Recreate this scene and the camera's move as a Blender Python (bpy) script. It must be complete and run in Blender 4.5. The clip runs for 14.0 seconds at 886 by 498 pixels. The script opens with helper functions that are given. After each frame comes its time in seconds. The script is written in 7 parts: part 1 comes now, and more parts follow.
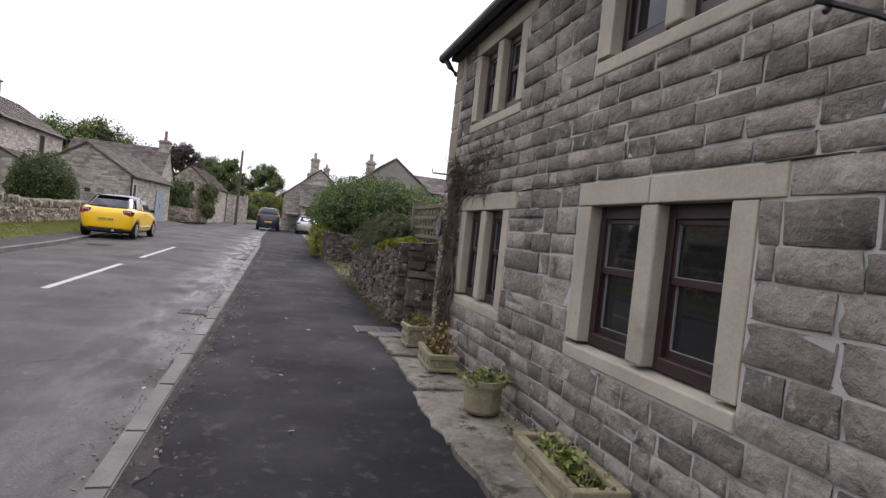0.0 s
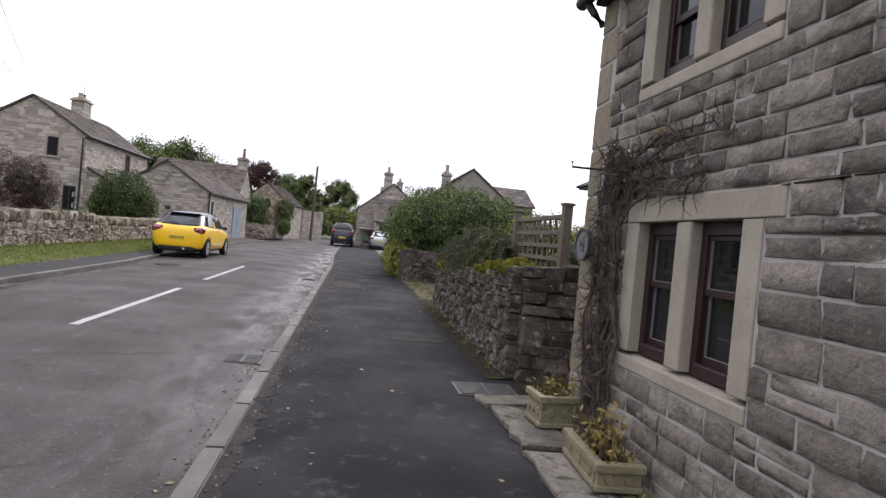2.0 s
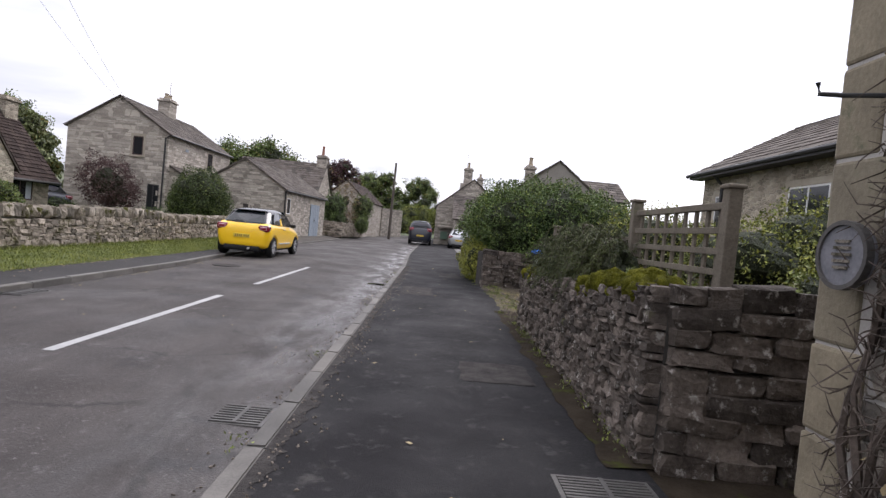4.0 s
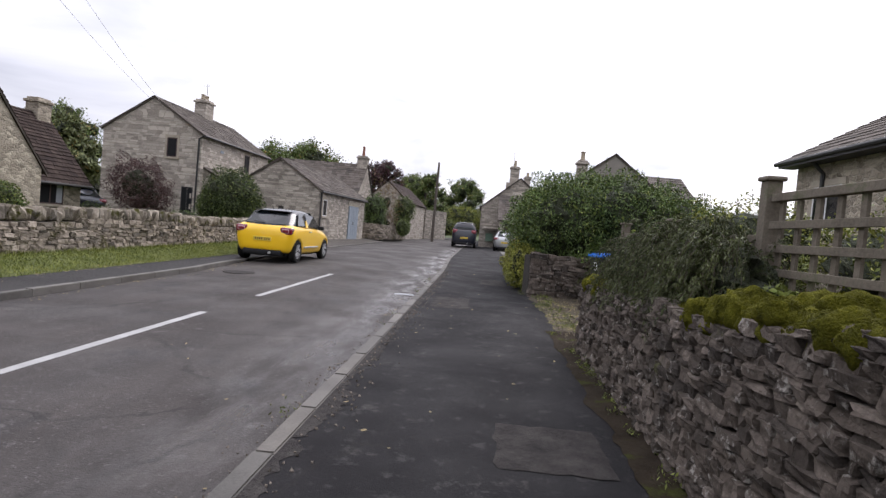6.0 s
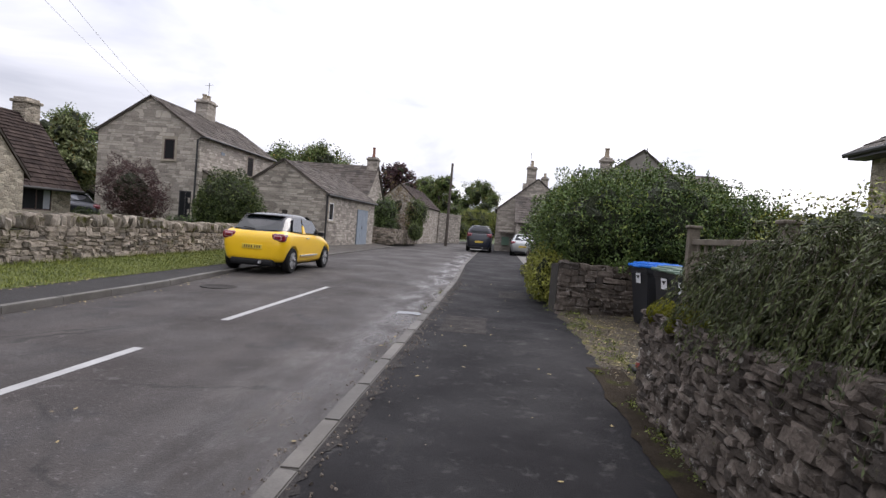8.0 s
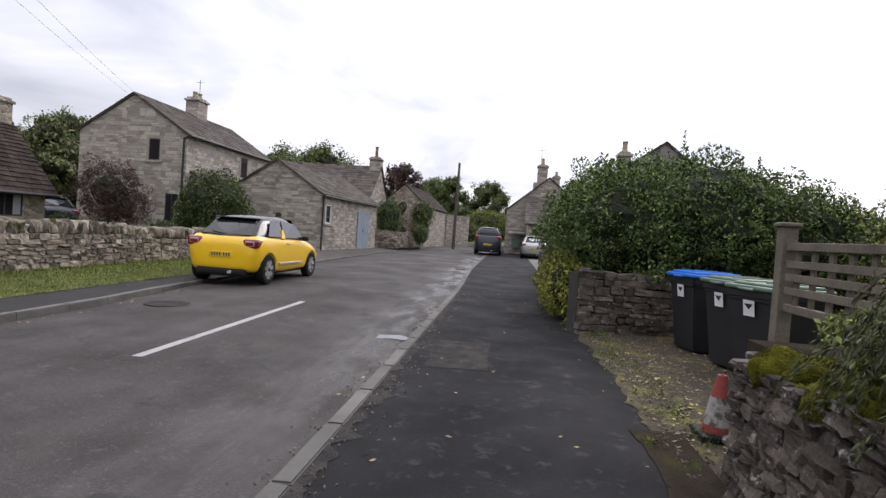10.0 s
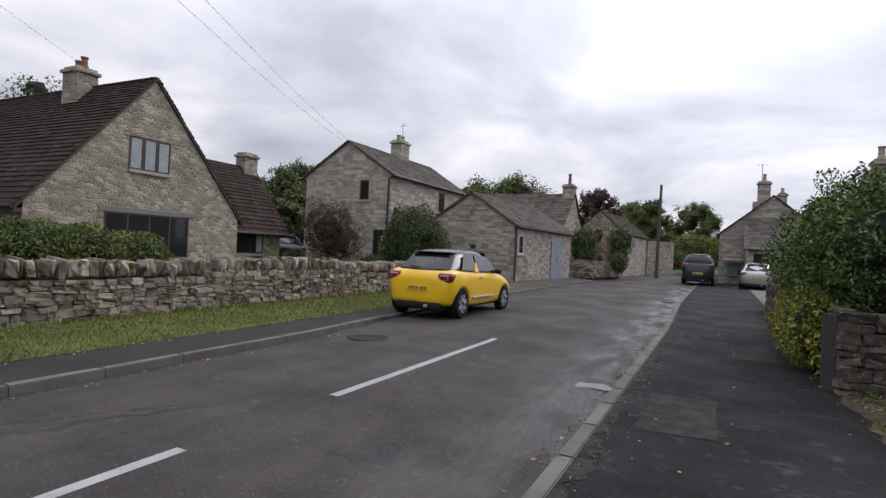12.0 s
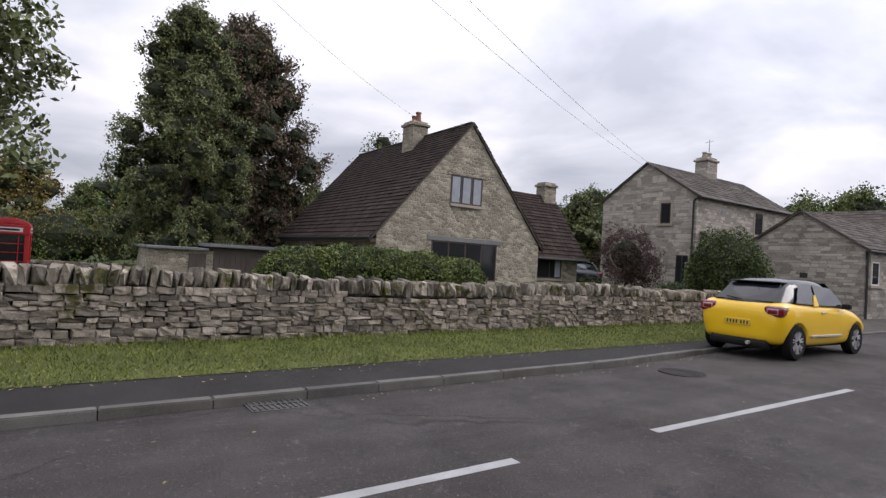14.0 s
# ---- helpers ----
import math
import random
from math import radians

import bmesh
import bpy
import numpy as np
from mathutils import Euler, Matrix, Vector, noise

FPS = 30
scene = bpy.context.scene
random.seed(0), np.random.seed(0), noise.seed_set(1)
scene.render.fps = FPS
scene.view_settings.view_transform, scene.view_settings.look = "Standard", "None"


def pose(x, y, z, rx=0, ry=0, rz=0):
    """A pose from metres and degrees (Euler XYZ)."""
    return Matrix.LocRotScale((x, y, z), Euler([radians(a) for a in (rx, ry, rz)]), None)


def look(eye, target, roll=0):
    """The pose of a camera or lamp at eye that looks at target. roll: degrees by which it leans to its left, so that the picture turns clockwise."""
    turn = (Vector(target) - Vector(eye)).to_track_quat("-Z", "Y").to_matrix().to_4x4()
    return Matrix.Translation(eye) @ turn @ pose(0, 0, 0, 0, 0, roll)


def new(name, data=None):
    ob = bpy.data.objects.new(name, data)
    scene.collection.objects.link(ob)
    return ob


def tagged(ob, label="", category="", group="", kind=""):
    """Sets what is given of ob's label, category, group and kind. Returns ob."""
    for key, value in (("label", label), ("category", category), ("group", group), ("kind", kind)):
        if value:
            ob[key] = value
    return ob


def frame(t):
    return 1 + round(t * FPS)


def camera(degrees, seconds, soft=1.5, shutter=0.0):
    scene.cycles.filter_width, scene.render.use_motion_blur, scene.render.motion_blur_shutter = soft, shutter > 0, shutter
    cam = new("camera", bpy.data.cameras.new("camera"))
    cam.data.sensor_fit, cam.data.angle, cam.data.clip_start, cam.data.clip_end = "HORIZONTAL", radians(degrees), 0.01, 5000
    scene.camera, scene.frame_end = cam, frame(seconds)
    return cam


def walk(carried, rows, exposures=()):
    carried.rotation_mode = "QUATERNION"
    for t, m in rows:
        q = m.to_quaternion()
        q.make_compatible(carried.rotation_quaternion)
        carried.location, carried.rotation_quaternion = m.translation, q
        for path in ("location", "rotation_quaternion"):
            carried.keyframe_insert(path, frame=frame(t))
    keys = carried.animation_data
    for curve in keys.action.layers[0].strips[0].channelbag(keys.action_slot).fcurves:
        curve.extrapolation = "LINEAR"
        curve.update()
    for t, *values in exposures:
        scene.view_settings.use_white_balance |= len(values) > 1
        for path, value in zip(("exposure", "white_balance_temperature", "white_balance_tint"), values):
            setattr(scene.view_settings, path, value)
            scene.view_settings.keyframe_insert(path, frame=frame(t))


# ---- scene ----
# ---- camera and walk ----
cam = camera(77.5, 14.0, 1.4)
PATH = [
    (0, (0.536, 0.709, 1.395), (1.11, 2.625, 1.348), 6.0),
    (0.5, (0.471, 1.253, 1.398), (0.909, 3.204, 1.355), 5.7),
    (1, (0.456, 1.837, 1.401), (0.835, 3.801, 1.373), 5.9),
    (1.5, (0.507, 2.376, 1.423), (0.858, 4.344, 1.399), 5.5),
    (2, (0.537, 2.916, 1.427), (0.86, 4.89, 1.403), 5.5),
    (2.5, (0.616, 3.442, 1.399), (0.912, 5.42, 1.373), 5.4),
    (3, (0.698, 3.961, 1.433), (0.876, 5.953, 1.391), 5.2),
    (3.5, (0.745, 4.512, 1.458), (0.843, 6.509, 1.402), 5.4),
    (6, (0.984, 7.152, 1.437), (0.847, 9.146, 1.371), 5.1),
    (6.5, (0.998, 7.602, 1.472), (0.855, 9.595, 1.4), 4.9),
    (7, (0.991, 8.071, 1.509), (0.829, 10.064, 1.447), 4.8),
    (7.5, (0.933, 8.576, 1.521), (0.747, 10.567, 1.458), 4.7),
    (8, (0.903, 9.057, 1.49), (0.711, 11.047, 1.431), 4.6),
    (10.5, (0.994, 11.39, 1.56), (0.733, 13.372, 1.51), 3.6),
    (11, (0.971, 11.607, 1.613), (0.625, 13.576, 1.572), 3.3),
    (11.5, (0.91, 11.686, 1.616), (0.317, 13.596, 1.595), 2.9),
    (12, (0.803, 11.637, 1.614), (-0.095, 13.424, 1.621), 2.9),
    (12.5, (0.759, 11.588, 1.61), (-0.419, 13.204, 1.635), 2.7),
    (13, (0.722, 11.515, 1.61), (-0.664, 12.956, 1.654), 2.9),
    (13.5, (0.692, 11.398, 1.592), (-0.845, 12.676, 1.641), 3.3),
    (14, (0.632, 11.41, 1.619), (-1.031, 12.52, 1.659), 3.5),
]
EXPOSURES = [(0.0, 0.34, 6440, 19), (3.5, 0.28, 6440, 18), (6.0, 0.17, 6450, 18), (8.0, 0.09, 6460, 17), (10.5, -0.07, 6450, 17), (12.0, -0.38, 6340, 16), (12.5, -0.40, 6340, 16), (13.2, -0.32, 6350, 16), (14.0, -0.22, 6380, 17)]
walk(cam, [(t, look(eye, target, roll)) for t, eye, target, roll in PATH], EXPOSURES)

# ---- sky and sun: overcast, brighter overhead and towards the hidden sun ----
SUN_AZ, SUN_EL = radians(28), radians(42)          # clockwise from +y
SUN_DIR = Vector((math.sin(SUN_AZ) * math.cos(SUN_EL), math.cos(SUN_AZ) * math.cos(SUN_EL), math.sin(SUN_EL)))


def node(nt, kind, **inputs):
    n = nt.nodes.new(kind)
    for k, v in inputs.items():
        n.inputs[int(k[1:]) if k[1:].isdigit() else k.replace("_", " ")].default_value = v
    return n


def math_node(nt, op, a, b=None, clamp=False):
    n = nt.nodes.new("ShaderNodeMath")
    n.operation, n.use_clamp = op, clamp
    for i, s in enumerate((a, b)):
        if s is None:
            continue
        if isinstance(s, (int, float)):
            n.inputs[i].default_value = s
        else:
            nt.links.new(s, n.inputs[i])
    return n.outputs[0]


def ramp(nt, fac, stops):
    n = nt.nodes.new("ShaderNodeValToRGB")
    el = n.color_ramp.elements
    while len(el) < len(stops):
        el.new(0.5)
    for e, (p, c) in zip(el, stops):
        e.position = p
        e.color = (*c, 1) if len(c) == 3 else c
    nt.links.new(fac, n.inputs[0])
    return n.outputs[0]


def mix(nt, fac, a, b, kind="MIX"):
    n = nt.nodes.new("ShaderNodeMix")
    n.data_type, n.blend_type = "RGBA", kind
    for i, s in ((0, fac), (6, a), (7, b)):
        if isinstance(s, (int, float)):
            n.inputs[i].default_value = s
        elif isinstance(s, tuple):
            n.inputs[i].default_value = (*s, 1)
        else:
            nt.links.new(s, n.inputs[i])
    return n.outputs[2]


def make_world():
    w = bpy.data.worlds.new("sky")
    scene.world = w
    w.use_nodes = True
    nt = w.node_tree
    nt.nodes.clear()
    tc = nt.nodes.new("ShaderNodeTexCoord")
    sky = nt.nodes.new("ShaderNodeTexSky")
    sky.sky_type, sky.sun_disc = "NISHITA", False
    sky.sun_elevation, sky.sun_rotation = SUN_EL, SUN_AZ
    sep = nt.nodes.new("ShaderNodeSeparateXYZ")
    nt.links.new(tc.outputs["Generated"], sep.inputs[0])
    up = math_node(nt, "MAXIMUM", sep.outputs[2], 0.0)
    den = math_node(nt, "ADD", up, 0.22)
    com = nt.nodes.new("ShaderNodeCombineXYZ")
    nt.links.new(math_node(nt, "DIVIDE", sep.outputs[0], den), com.inputs[0])
    nt.links.new(math_node(nt, "DIVIDE", sep.outputs[1], den), com.inputs[1])
    big = node(nt, "ShaderNodeTexNoise", Scale=1.1, Detail=6.0, Roughness=0.52, Distortion=0.35)
    nt.links.new(com.outputs[0], big.inputs["Vector"])
    cloud = ramp(nt, big.outputs["Fac"], [(0.36, (0.52, 0.55, 0.61)), (0.49, (0.70, 0.73, 0.78)), (0.64, (1.0, 1.0, 1.02))])
    dot = nt.nodes.new("ShaderNodeVectorMath")
    dot.operation = "DOT_PRODUCT"
    nt.links.new(tc.outputs["Generated"], dot.inputs[0])
    dot.inputs[1].default_value = SUN_DIR
    glow = math_node(nt, "POWER", math_node(nt, "MAXIMUM", dot.outputs["Value"], 0.0), 3.0)
    lum = math_node(nt, "ADD", math_node(nt, "MULTIPLY", up, 1.50), 0.78)
    lum = math_node(nt, "ADD", lum, math_node(nt, "MULTIPLY", glow, 0.6))
    lit = nt.nodes.new("ShaderNodeVectorMath")
    lit.operation = "SCALE"
    nt.links.new(cloud, lit.inputs[0])
    nt.links.new(lum, lit.inputs["Scale"])
    clear = nt.nodes.new("ShaderNodeVectorMath")
    clear.operation = "SCALE"
    nt.links.new(sky.outputs[0], clear.inputs[0])
    clear.inputs["Scale"].default_value = 0.08
    both = mix(nt, 0.93, clear.outputs[0], lit.outputs[0])
    bg = node(nt, "ShaderNodeBackground", Strength=1.15)
    nt.links.new(both, bg.inputs[0])
    out = nt.nodes.new("ShaderNodeOutputWorld")
    nt.links.new(bg.outputs[0], out.inputs[0])


make_world()
sun_data = bpy.data.lights.new("sun", "SUN")
sun_data.energy, sun_data.angle, sun_data.color = 1.25, radians(25), (1.0, 0.96, 0.9)
sun = new("sun", sun_data)
sun.matrix_world = look(SUN_DIR * 60, (0, 0, 0))


# ---- materials ----
def surface(name, c1, c2, scale=2.0, fine=35.0, rough=0.85, bump=0.35, depth=0.01, piece=0.0, spots=(), metal=0.0, coat=0.0, spec=0.5,
            wet=None, mid=0.5, cracks=None):
    """Two-tone noise at two scales, with relief; piece: how much each stone or leaf differs; spots: (colour, scale, threshold) patches."""
    m = bpy.data.materials.new(name)
    m.use_nodes = True
    nt = m.node_tree
    b = nt.nodes["Principled BSDF"]
    geo = nt.nodes.new("ShaderNodeNewGeometry")
    n1 = node(nt, "ShaderNodeTexNoise", Scale=scale, Detail=4.0, Roughness=0.6)
    n2 = node(nt, "ShaderNodeTexNoise", Scale=fine, Detail=5.0, Roughness=0.65)
    nt.links.new(geo.outputs["Position"], n1.inputs["Vector"])
    nt.links.new(geo.outputs["Position"], n2.inputs["Vector"])
    f = math_node(nt, "ADD", math_node(nt, "MULTIPLY", n1.outputs["Fac"], 0.6), math_node(nt, "MULTIPLY", n2.outputs["Fac"], 0.4))
    col = ramp(nt, f, [(mid - 0.17, c1), (mid + 0.17, c2)])
    if piece:
        info = nt.nodes.new("ShaderNodeObjectInfo")
        r = math_node(nt, "FRACT", math_node(nt, "ADD", info.outputs["Random"], geo.outputs["Random Per Island"]))
        tone = ramp(nt, r, [(0.0, (1 - piece,) * 3), (0.5, (1.0, 0.97, 0.93)), (1.0, (1 + piece, 1 + piece * 0.95, 1 + piece * 0.9))])
        col = mix(nt, 1.0, col, tone, "MULTIPLY")
    for c, s, th in spots:
        n3 = node(nt, "ShaderNodeTexNoise", Scale=s, Detail=6.0, Roughness=0.7)
        nt.links.new(geo.outputs["Position"], n3.inputs["Vector"])
        k = ramp(nt, n3.outputs["Fac"], [(th, (0, 0, 0)), (th + 0.09, (1, 1, 1))])
        col = mix(nt, k, col, c)
    if cracks:
        width, cell = cracks
        wob = node(nt, "ShaderNodeTexNoise", Scale=2.2, Detail=5.0, Roughness=0.65)
        nt.links.new(geo.outputs["Position"], wob.inputs["Vector"])
        vec = nt.nodes.new("ShaderNodeVectorMath")
        vec.operation = "MULTIPLY_ADD"
        nt.links.new(wob.outputs["Color"], vec.inputs[0])
        vec.inputs[1].default_value = (0.55, 0.55, 0.0)
        nt.links.new(geo.outputs["Position"], vec.inputs[2])
        vo = node(nt, "ShaderNodeTexVoronoi", Scale=cell)
        vo.feature = "DISTANCE_TO_EDGE"
        nt.links.new(vec.outputs[0], vo.inputs["Vector"])
        line = ramp(nt, vo.outputs["Distance"], [(0.0, (1, 1, 1)), (width, (0, 0, 0))])
        gate = ramp(nt, n1.outputs["Fac"], [(0.44, (0, 0, 0)), (0.56, (0.85, 0.85, 0.85))])
        col = mix(nt, mix(nt, 1.0, line, gate, "MULTIPLY"), col, (0.02, 0.019, 0.018))
    nt.links.new(col, b.inputs["Base Color"])
    b.inputs["Roughness"].default_value = rough
    if wet:
        lo, hi, s = wet
        n4 = node(nt, "ShaderNodeTexNoise", Scale=s, Detail=3.0, Roughness=0.55)
        nt.links.new(geo.outputs["Position"], n4.inputs["Vector"])
        rr = nt.nodes.new("ShaderNodeMapRange")
        nt.links.new(n4.outputs["Fac"], rr.inputs[0])
        for i, v in ((1, 0.35), (2, 0.65), (3, lo), (4, hi)):
            rr.inputs[i].default_value = v
        nt.links.new(rr.outputs[0], b.inputs["Roughness"])
    b.inputs["Metallic"].default_value = metal
    b.inputs["Coat Weight"].default_value = coat
    b.inputs["Coat Roughness"].default_value = 0.05
    b.inputs["Specular IOR Level"].default_value = spec
    if bump:
        bp = node(nt, "ShaderNodeBump", Strength=bump, Distance=depth)
        nt.links.new(n2.outputs["Fac"], bp.inputs["Height"])
        nt.links.new(bp.outputs[0], b.inputs["Normal"])
    return m


def masonry(name, c1, c2, mortar, course=0.16, length=0.36, joint=0.05, stain=(0.1, 0.1, 0.095), th=0.6, order=0.5):
    """Irregular coursed stone for walls that stay far off; runs along x or y."""
    m = bpy.data.materials.new(name)
    m.use_nodes = True
    nt = m.node_tree
    b = nt.nodes["Principled BSDF"]
    geo = nt.nodes.new("ShaderNodeNewGeometry")
    sep = nt.nodes.new("ShaderNodeSeparateXYZ")
    nt.links.new(geo.outputs["Position"], sep.inputs[0])
    wob = node(nt, "ShaderNodeTexNoise", Scale=9.0, Detail=3.0)
    nt.links.new(geo.outputs["Position"], wob.inputs["Vector"])
    shift = math_node(nt, "MULTIPLY", math_node(nt, "SUBTRACT", wob.outputs["Fac"], 0.5), 0.35)
    com = nt.nodes.new("ShaderNodeCombineXYZ")
    along = math_node(nt, "DIVIDE", math_node(nt, "ADD", sep.outputs[0], sep.outputs[1]), length)
    high = math_node(nt, "DIVIDE", sep.outputs[2], course)
    odd = math_node(nt, "MULTIPLY", math_node(nt, "FLOOR", math_node(nt, "ADD", high, 0.5)), 0.47)
    nt.links.new(math_node(nt, "ADD", math_node(nt, "ADD", along, odd), shift), com.inputs[0])
    nt.links.new(math_node(nt, "ADD", high, shift), com.inputs[1])
    cell = node(nt, "ShaderNodeTexVoronoi", Scale=1.0, Randomness=order)
    edge = node(nt, "ShaderNodeTexVoronoi", Scale=1.0, Randomness=order)
    cell.voronoi_dimensions = edge.voronoi_dimensions = "2D"
    edge.feature = "DISTANCE_TO_EDGE"
    for n in (cell, edge):
        nt.links.new(com.outputs[0], n.inputs["Vector"])
    tone = nt.nodes.new("ShaderNodeSeparateColor")
    nt.links.new(cell.outputs["Color"], tone.inputs[0])
    n1 = node(nt, "ShaderNodeTexNoise", Scale=0.7, Detail=6.0, Roughness=0.65)
    n2 = node(nt, "ShaderNodeTexNoise", Scale=16.0, Detail=5.0, Roughness=0.7)
    for n in (n1, n2):
        nt.links.new(geo.outputs["Position"], n.inputs["Vector"])
    mean = tuple((p + q) / 2 for p, q in zip(c1, c2))
    col = ramp(nt, tone.outputs[0], [(0.0, tuple(v * 0.62 for v in c1)), (0.35, c1), (0.7, mean), (1.0, tuple(v * 1.2 for v in c2))])
    col = mix(nt, ramp(nt, n2.outputs["Fac"], [(0.35, (0.0, 0.0, 0.0)), (0.75, (0.55, 0.55, 0.55))]), col, tuple(v * 1.35 for v in c2))
    col = mix(nt, ramp(nt, edge.outputs["Distance"], [(joint * 0.5, (0.9, 0.9, 0.9)), (joint * 1.6, (0, 0, 0))]), col, mortar)
    col = mix(nt, ramp(nt, n1.outputs["Fac"], [(th - 0.12, (0, 0, 0)), (th + 0.12, (0.7, 0.7, 0.7))]), col, stain)
    nt.links.new(col, b.inputs["Base Color"])
    b.inputs["Roughness"].default_value = 0.95
    b.inputs["Specular IOR Level"].default_value = 0.2
    bp = node(nt, "ShaderNodeBump", Strength=0.9, Distance=0.035)
    lift = ramp(nt, edge.outputs["Distance"], [(0.0, (0, 0, 0)), (joint * 2.2, (1, 1, 1))])
    h = math_node(nt, "ADD", math_node(nt, "MULTIPLY", lift, 0.8), n2.outputs["Fac"])
    nt.links.new(h, bp.inputs["Height"])
    nt.links.new(bp.outputs[0], b.inputs["Normal"])
    return m


def coursing(name, c1, c2, mortar, course=0.16, length=0.36, joint=0.012, stain=(0.1, 0.1, 0.095), th=0.6):
    """Coursed stone of uneven height and length for walls that stay far off; runs along x or y."""
    m = bpy.data.materials.new(name)
    m.use_nodes = True
    nt = m.node_tree
    b = nt.nodes["Principled BSDF"]
    geo = nt.nodes.new("ShaderNodeNewGeometry")
    sep = nt.nodes.new("ShaderNodeSeparateXYZ")
    nt.links.new(geo.outputs["Position"], sep.inputs[0])
    wob = node(nt, "ShaderNodeTexNoise", Scale=5.0, Detail=3.0)
    nt.links.new(geo.outputs["Position"], wob.inputs["Vector"])
    shift = math_node(nt, "MULTIPLY", math_node(nt, "SUBTRACT", wob.outputs["Fac"], 0.5), 0.10)
    tall = node(nt, "ShaderNodeTexNoise", Scale=2.3, Detail=1.0)
    tall.noise_dimensions = "1D"
    nt.links.new(sep.outputs[2], tall.inputs["W"])
    high = math_node(nt, "ADD", sep.outputs[2], math_node(nt, "MULTIPLY", tall.outputs["Fac"], 0.34))
    high = math_node(nt, "ADD", high, math_node(nt, "MULTIPLY", shift, 0.45))
    row = math_node(nt, "FLOOR", math_node(nt, "DIVIDE", high, course))
    slip = math_node(nt, "MULTIPLY", math_node(nt, "SINE", math_node(nt, "MULTIPLY", row, 12.9)), 0.4)
    long = node(nt, "ShaderNodeTexNoise", Scale=1.6, Detail=1.0)
    nt.links.new(geo.outputs["Position"], long.inputs["Vector"])
    along = math_node(nt, "ADD", math_node(nt, "ADD", sep.outputs[0], sep.outputs[1]), math_node(nt, "ADD", slip, math_node(nt, "MULTIPLY", long.outputs["Fac"], 0.9)))
    com = nt.nodes.new("ShaderNodeCombineXYZ")
    nt.links.new(math_node(nt, "ADD", along, shift), com.inputs[0])
    nt.links.new(high, com.inputs[1])
    br = node(nt, "ShaderNodeTexBrick", Scale=1.0, Mortar_Size=joint, Mortar_Smooth=0.35, Bias=0.0, Brick_Width=length, Row_Height=course)
    br.inputs["Color1"].default_value = (*[v * 0.72 for v in c1], 1)
    br.inputs["Color2"].default_value = (*[v * 1.1 for v in c2], 1)
    br.inputs["Mortar"].default_value = (*mortar, 1)
    nt.links.new(com.outputs[0], br.inputs["Vector"])
    n1 = node(nt, "ShaderNodeTexNoise", Scale=0.6, Detail=6.0, Roughness=0.65)
    n2 = node(nt, "ShaderNodeTexNoise", Scale=16.0, Detail=5.0, Roughness=0.7)
    for n in (n1, n2):
        nt.links.new(geo.outputs["Position"], n.inputs["Vector"])
    col = mix(nt, ramp(nt, n2.outputs["Fac"], [(0.35, (0.0, 0.0, 0.0)), (0.75, (0.5, 0.5, 0.5))]), br.outputs["Color"], tuple(v * 1.25 for v in c2))
    col = mix(nt, ramp(nt, n1.outputs["Fac"], [(th - 0.12, (0, 0, 0)), (th + 0.12, (0.7, 0.7, 0.7))]), col, stain)
    nt.links.new(col, b.inputs["Base Color"])
    b.inputs["Roughness"].default_value = 0.95
    b.inputs["Specular IOR Level"].default_value = 0.2
    bp = node(nt, "ShaderNodeBump", Strength=0.9, Distance=0.03)
    h = math_node(nt, "SUBTRACT", n2.outputs["Fac"], math_node(nt, "MULTIPLY", br.outputs["Fac"], 0.7))
    nt.links.new(h, bp.inputs["Height"])
    nt.links.new(bp.outputs[0], b.inputs["Normal"])
    return m


def rain_worn(m):
    """Long tyre-worn streaks, and a damp sheen in patches along the near channel."""
    nt = m.node_tree
    b = nt.nodes["Principled BSDF"]
    geo = nt.nodes.new("ShaderNodeNewGeometry")
    sep = nt.nodes.new("ShaderNodeSeparateXYZ")
    nt.links.new(geo.outputs["Position"], sep.inputs[0])

    def stretched(sx, sy, detail):
        com = nt.nodes.new("ShaderNodeCombineXYZ")
        nt.links.new(math_node(nt, "MULTIPLY", sep.outputs[0], sx), com.inputs[0])
        nt.links.new(math_node(nt, "MULTIPLY", sep.outputs[1], sy), com.inputs[1])
        n = node(nt, "ShaderNodeTexNoise", Scale=1.0, Detail=detail, Roughness=0.6)
        nt.links.new(com.outputs[0], n.inputs["Vector"])
        return n.outputs["Fac"]

    near = nt.nodes.new("ShaderNodeMapRange")
    near.interpolation_type = "SMOOTHSTEP"
    nt.links.new(sep.outputs[0], near.inputs[0])
    for i, v in ((1, -1.75), (2, -0.55), (3, 0.0), (4, 1.0)):
        near.inputs[i].default_value = v
    patch = ramp(nt, stretched(2.1, 0.75, 4.0), [(0.40, (0.12, 0.12, 0.12)), (0.62, (1, 1, 1))])
    wetness = math_node(nt, "MULTIPLY", near.outputs[0], patch)
    old = b.inputs["Roughness"].links[0].from_socket
    nt.links.new(mix(nt, wetness, old, (0.24, 0.24, 0.24)), b.inputs["Roughness"])
    col = b.inputs["Base Color"].links[0].from_socket
    streak = ramp(nt, stretched(2.6, 0.10, 5.0), [(0.34, (0.84, 0.84, 0.85)), (0.66, (1.14, 1.13, 1.12))])
    nt.links.new(mix(nt, 1.0, col, streak, "MULTIPLY"), b.inputs["Base Color"])


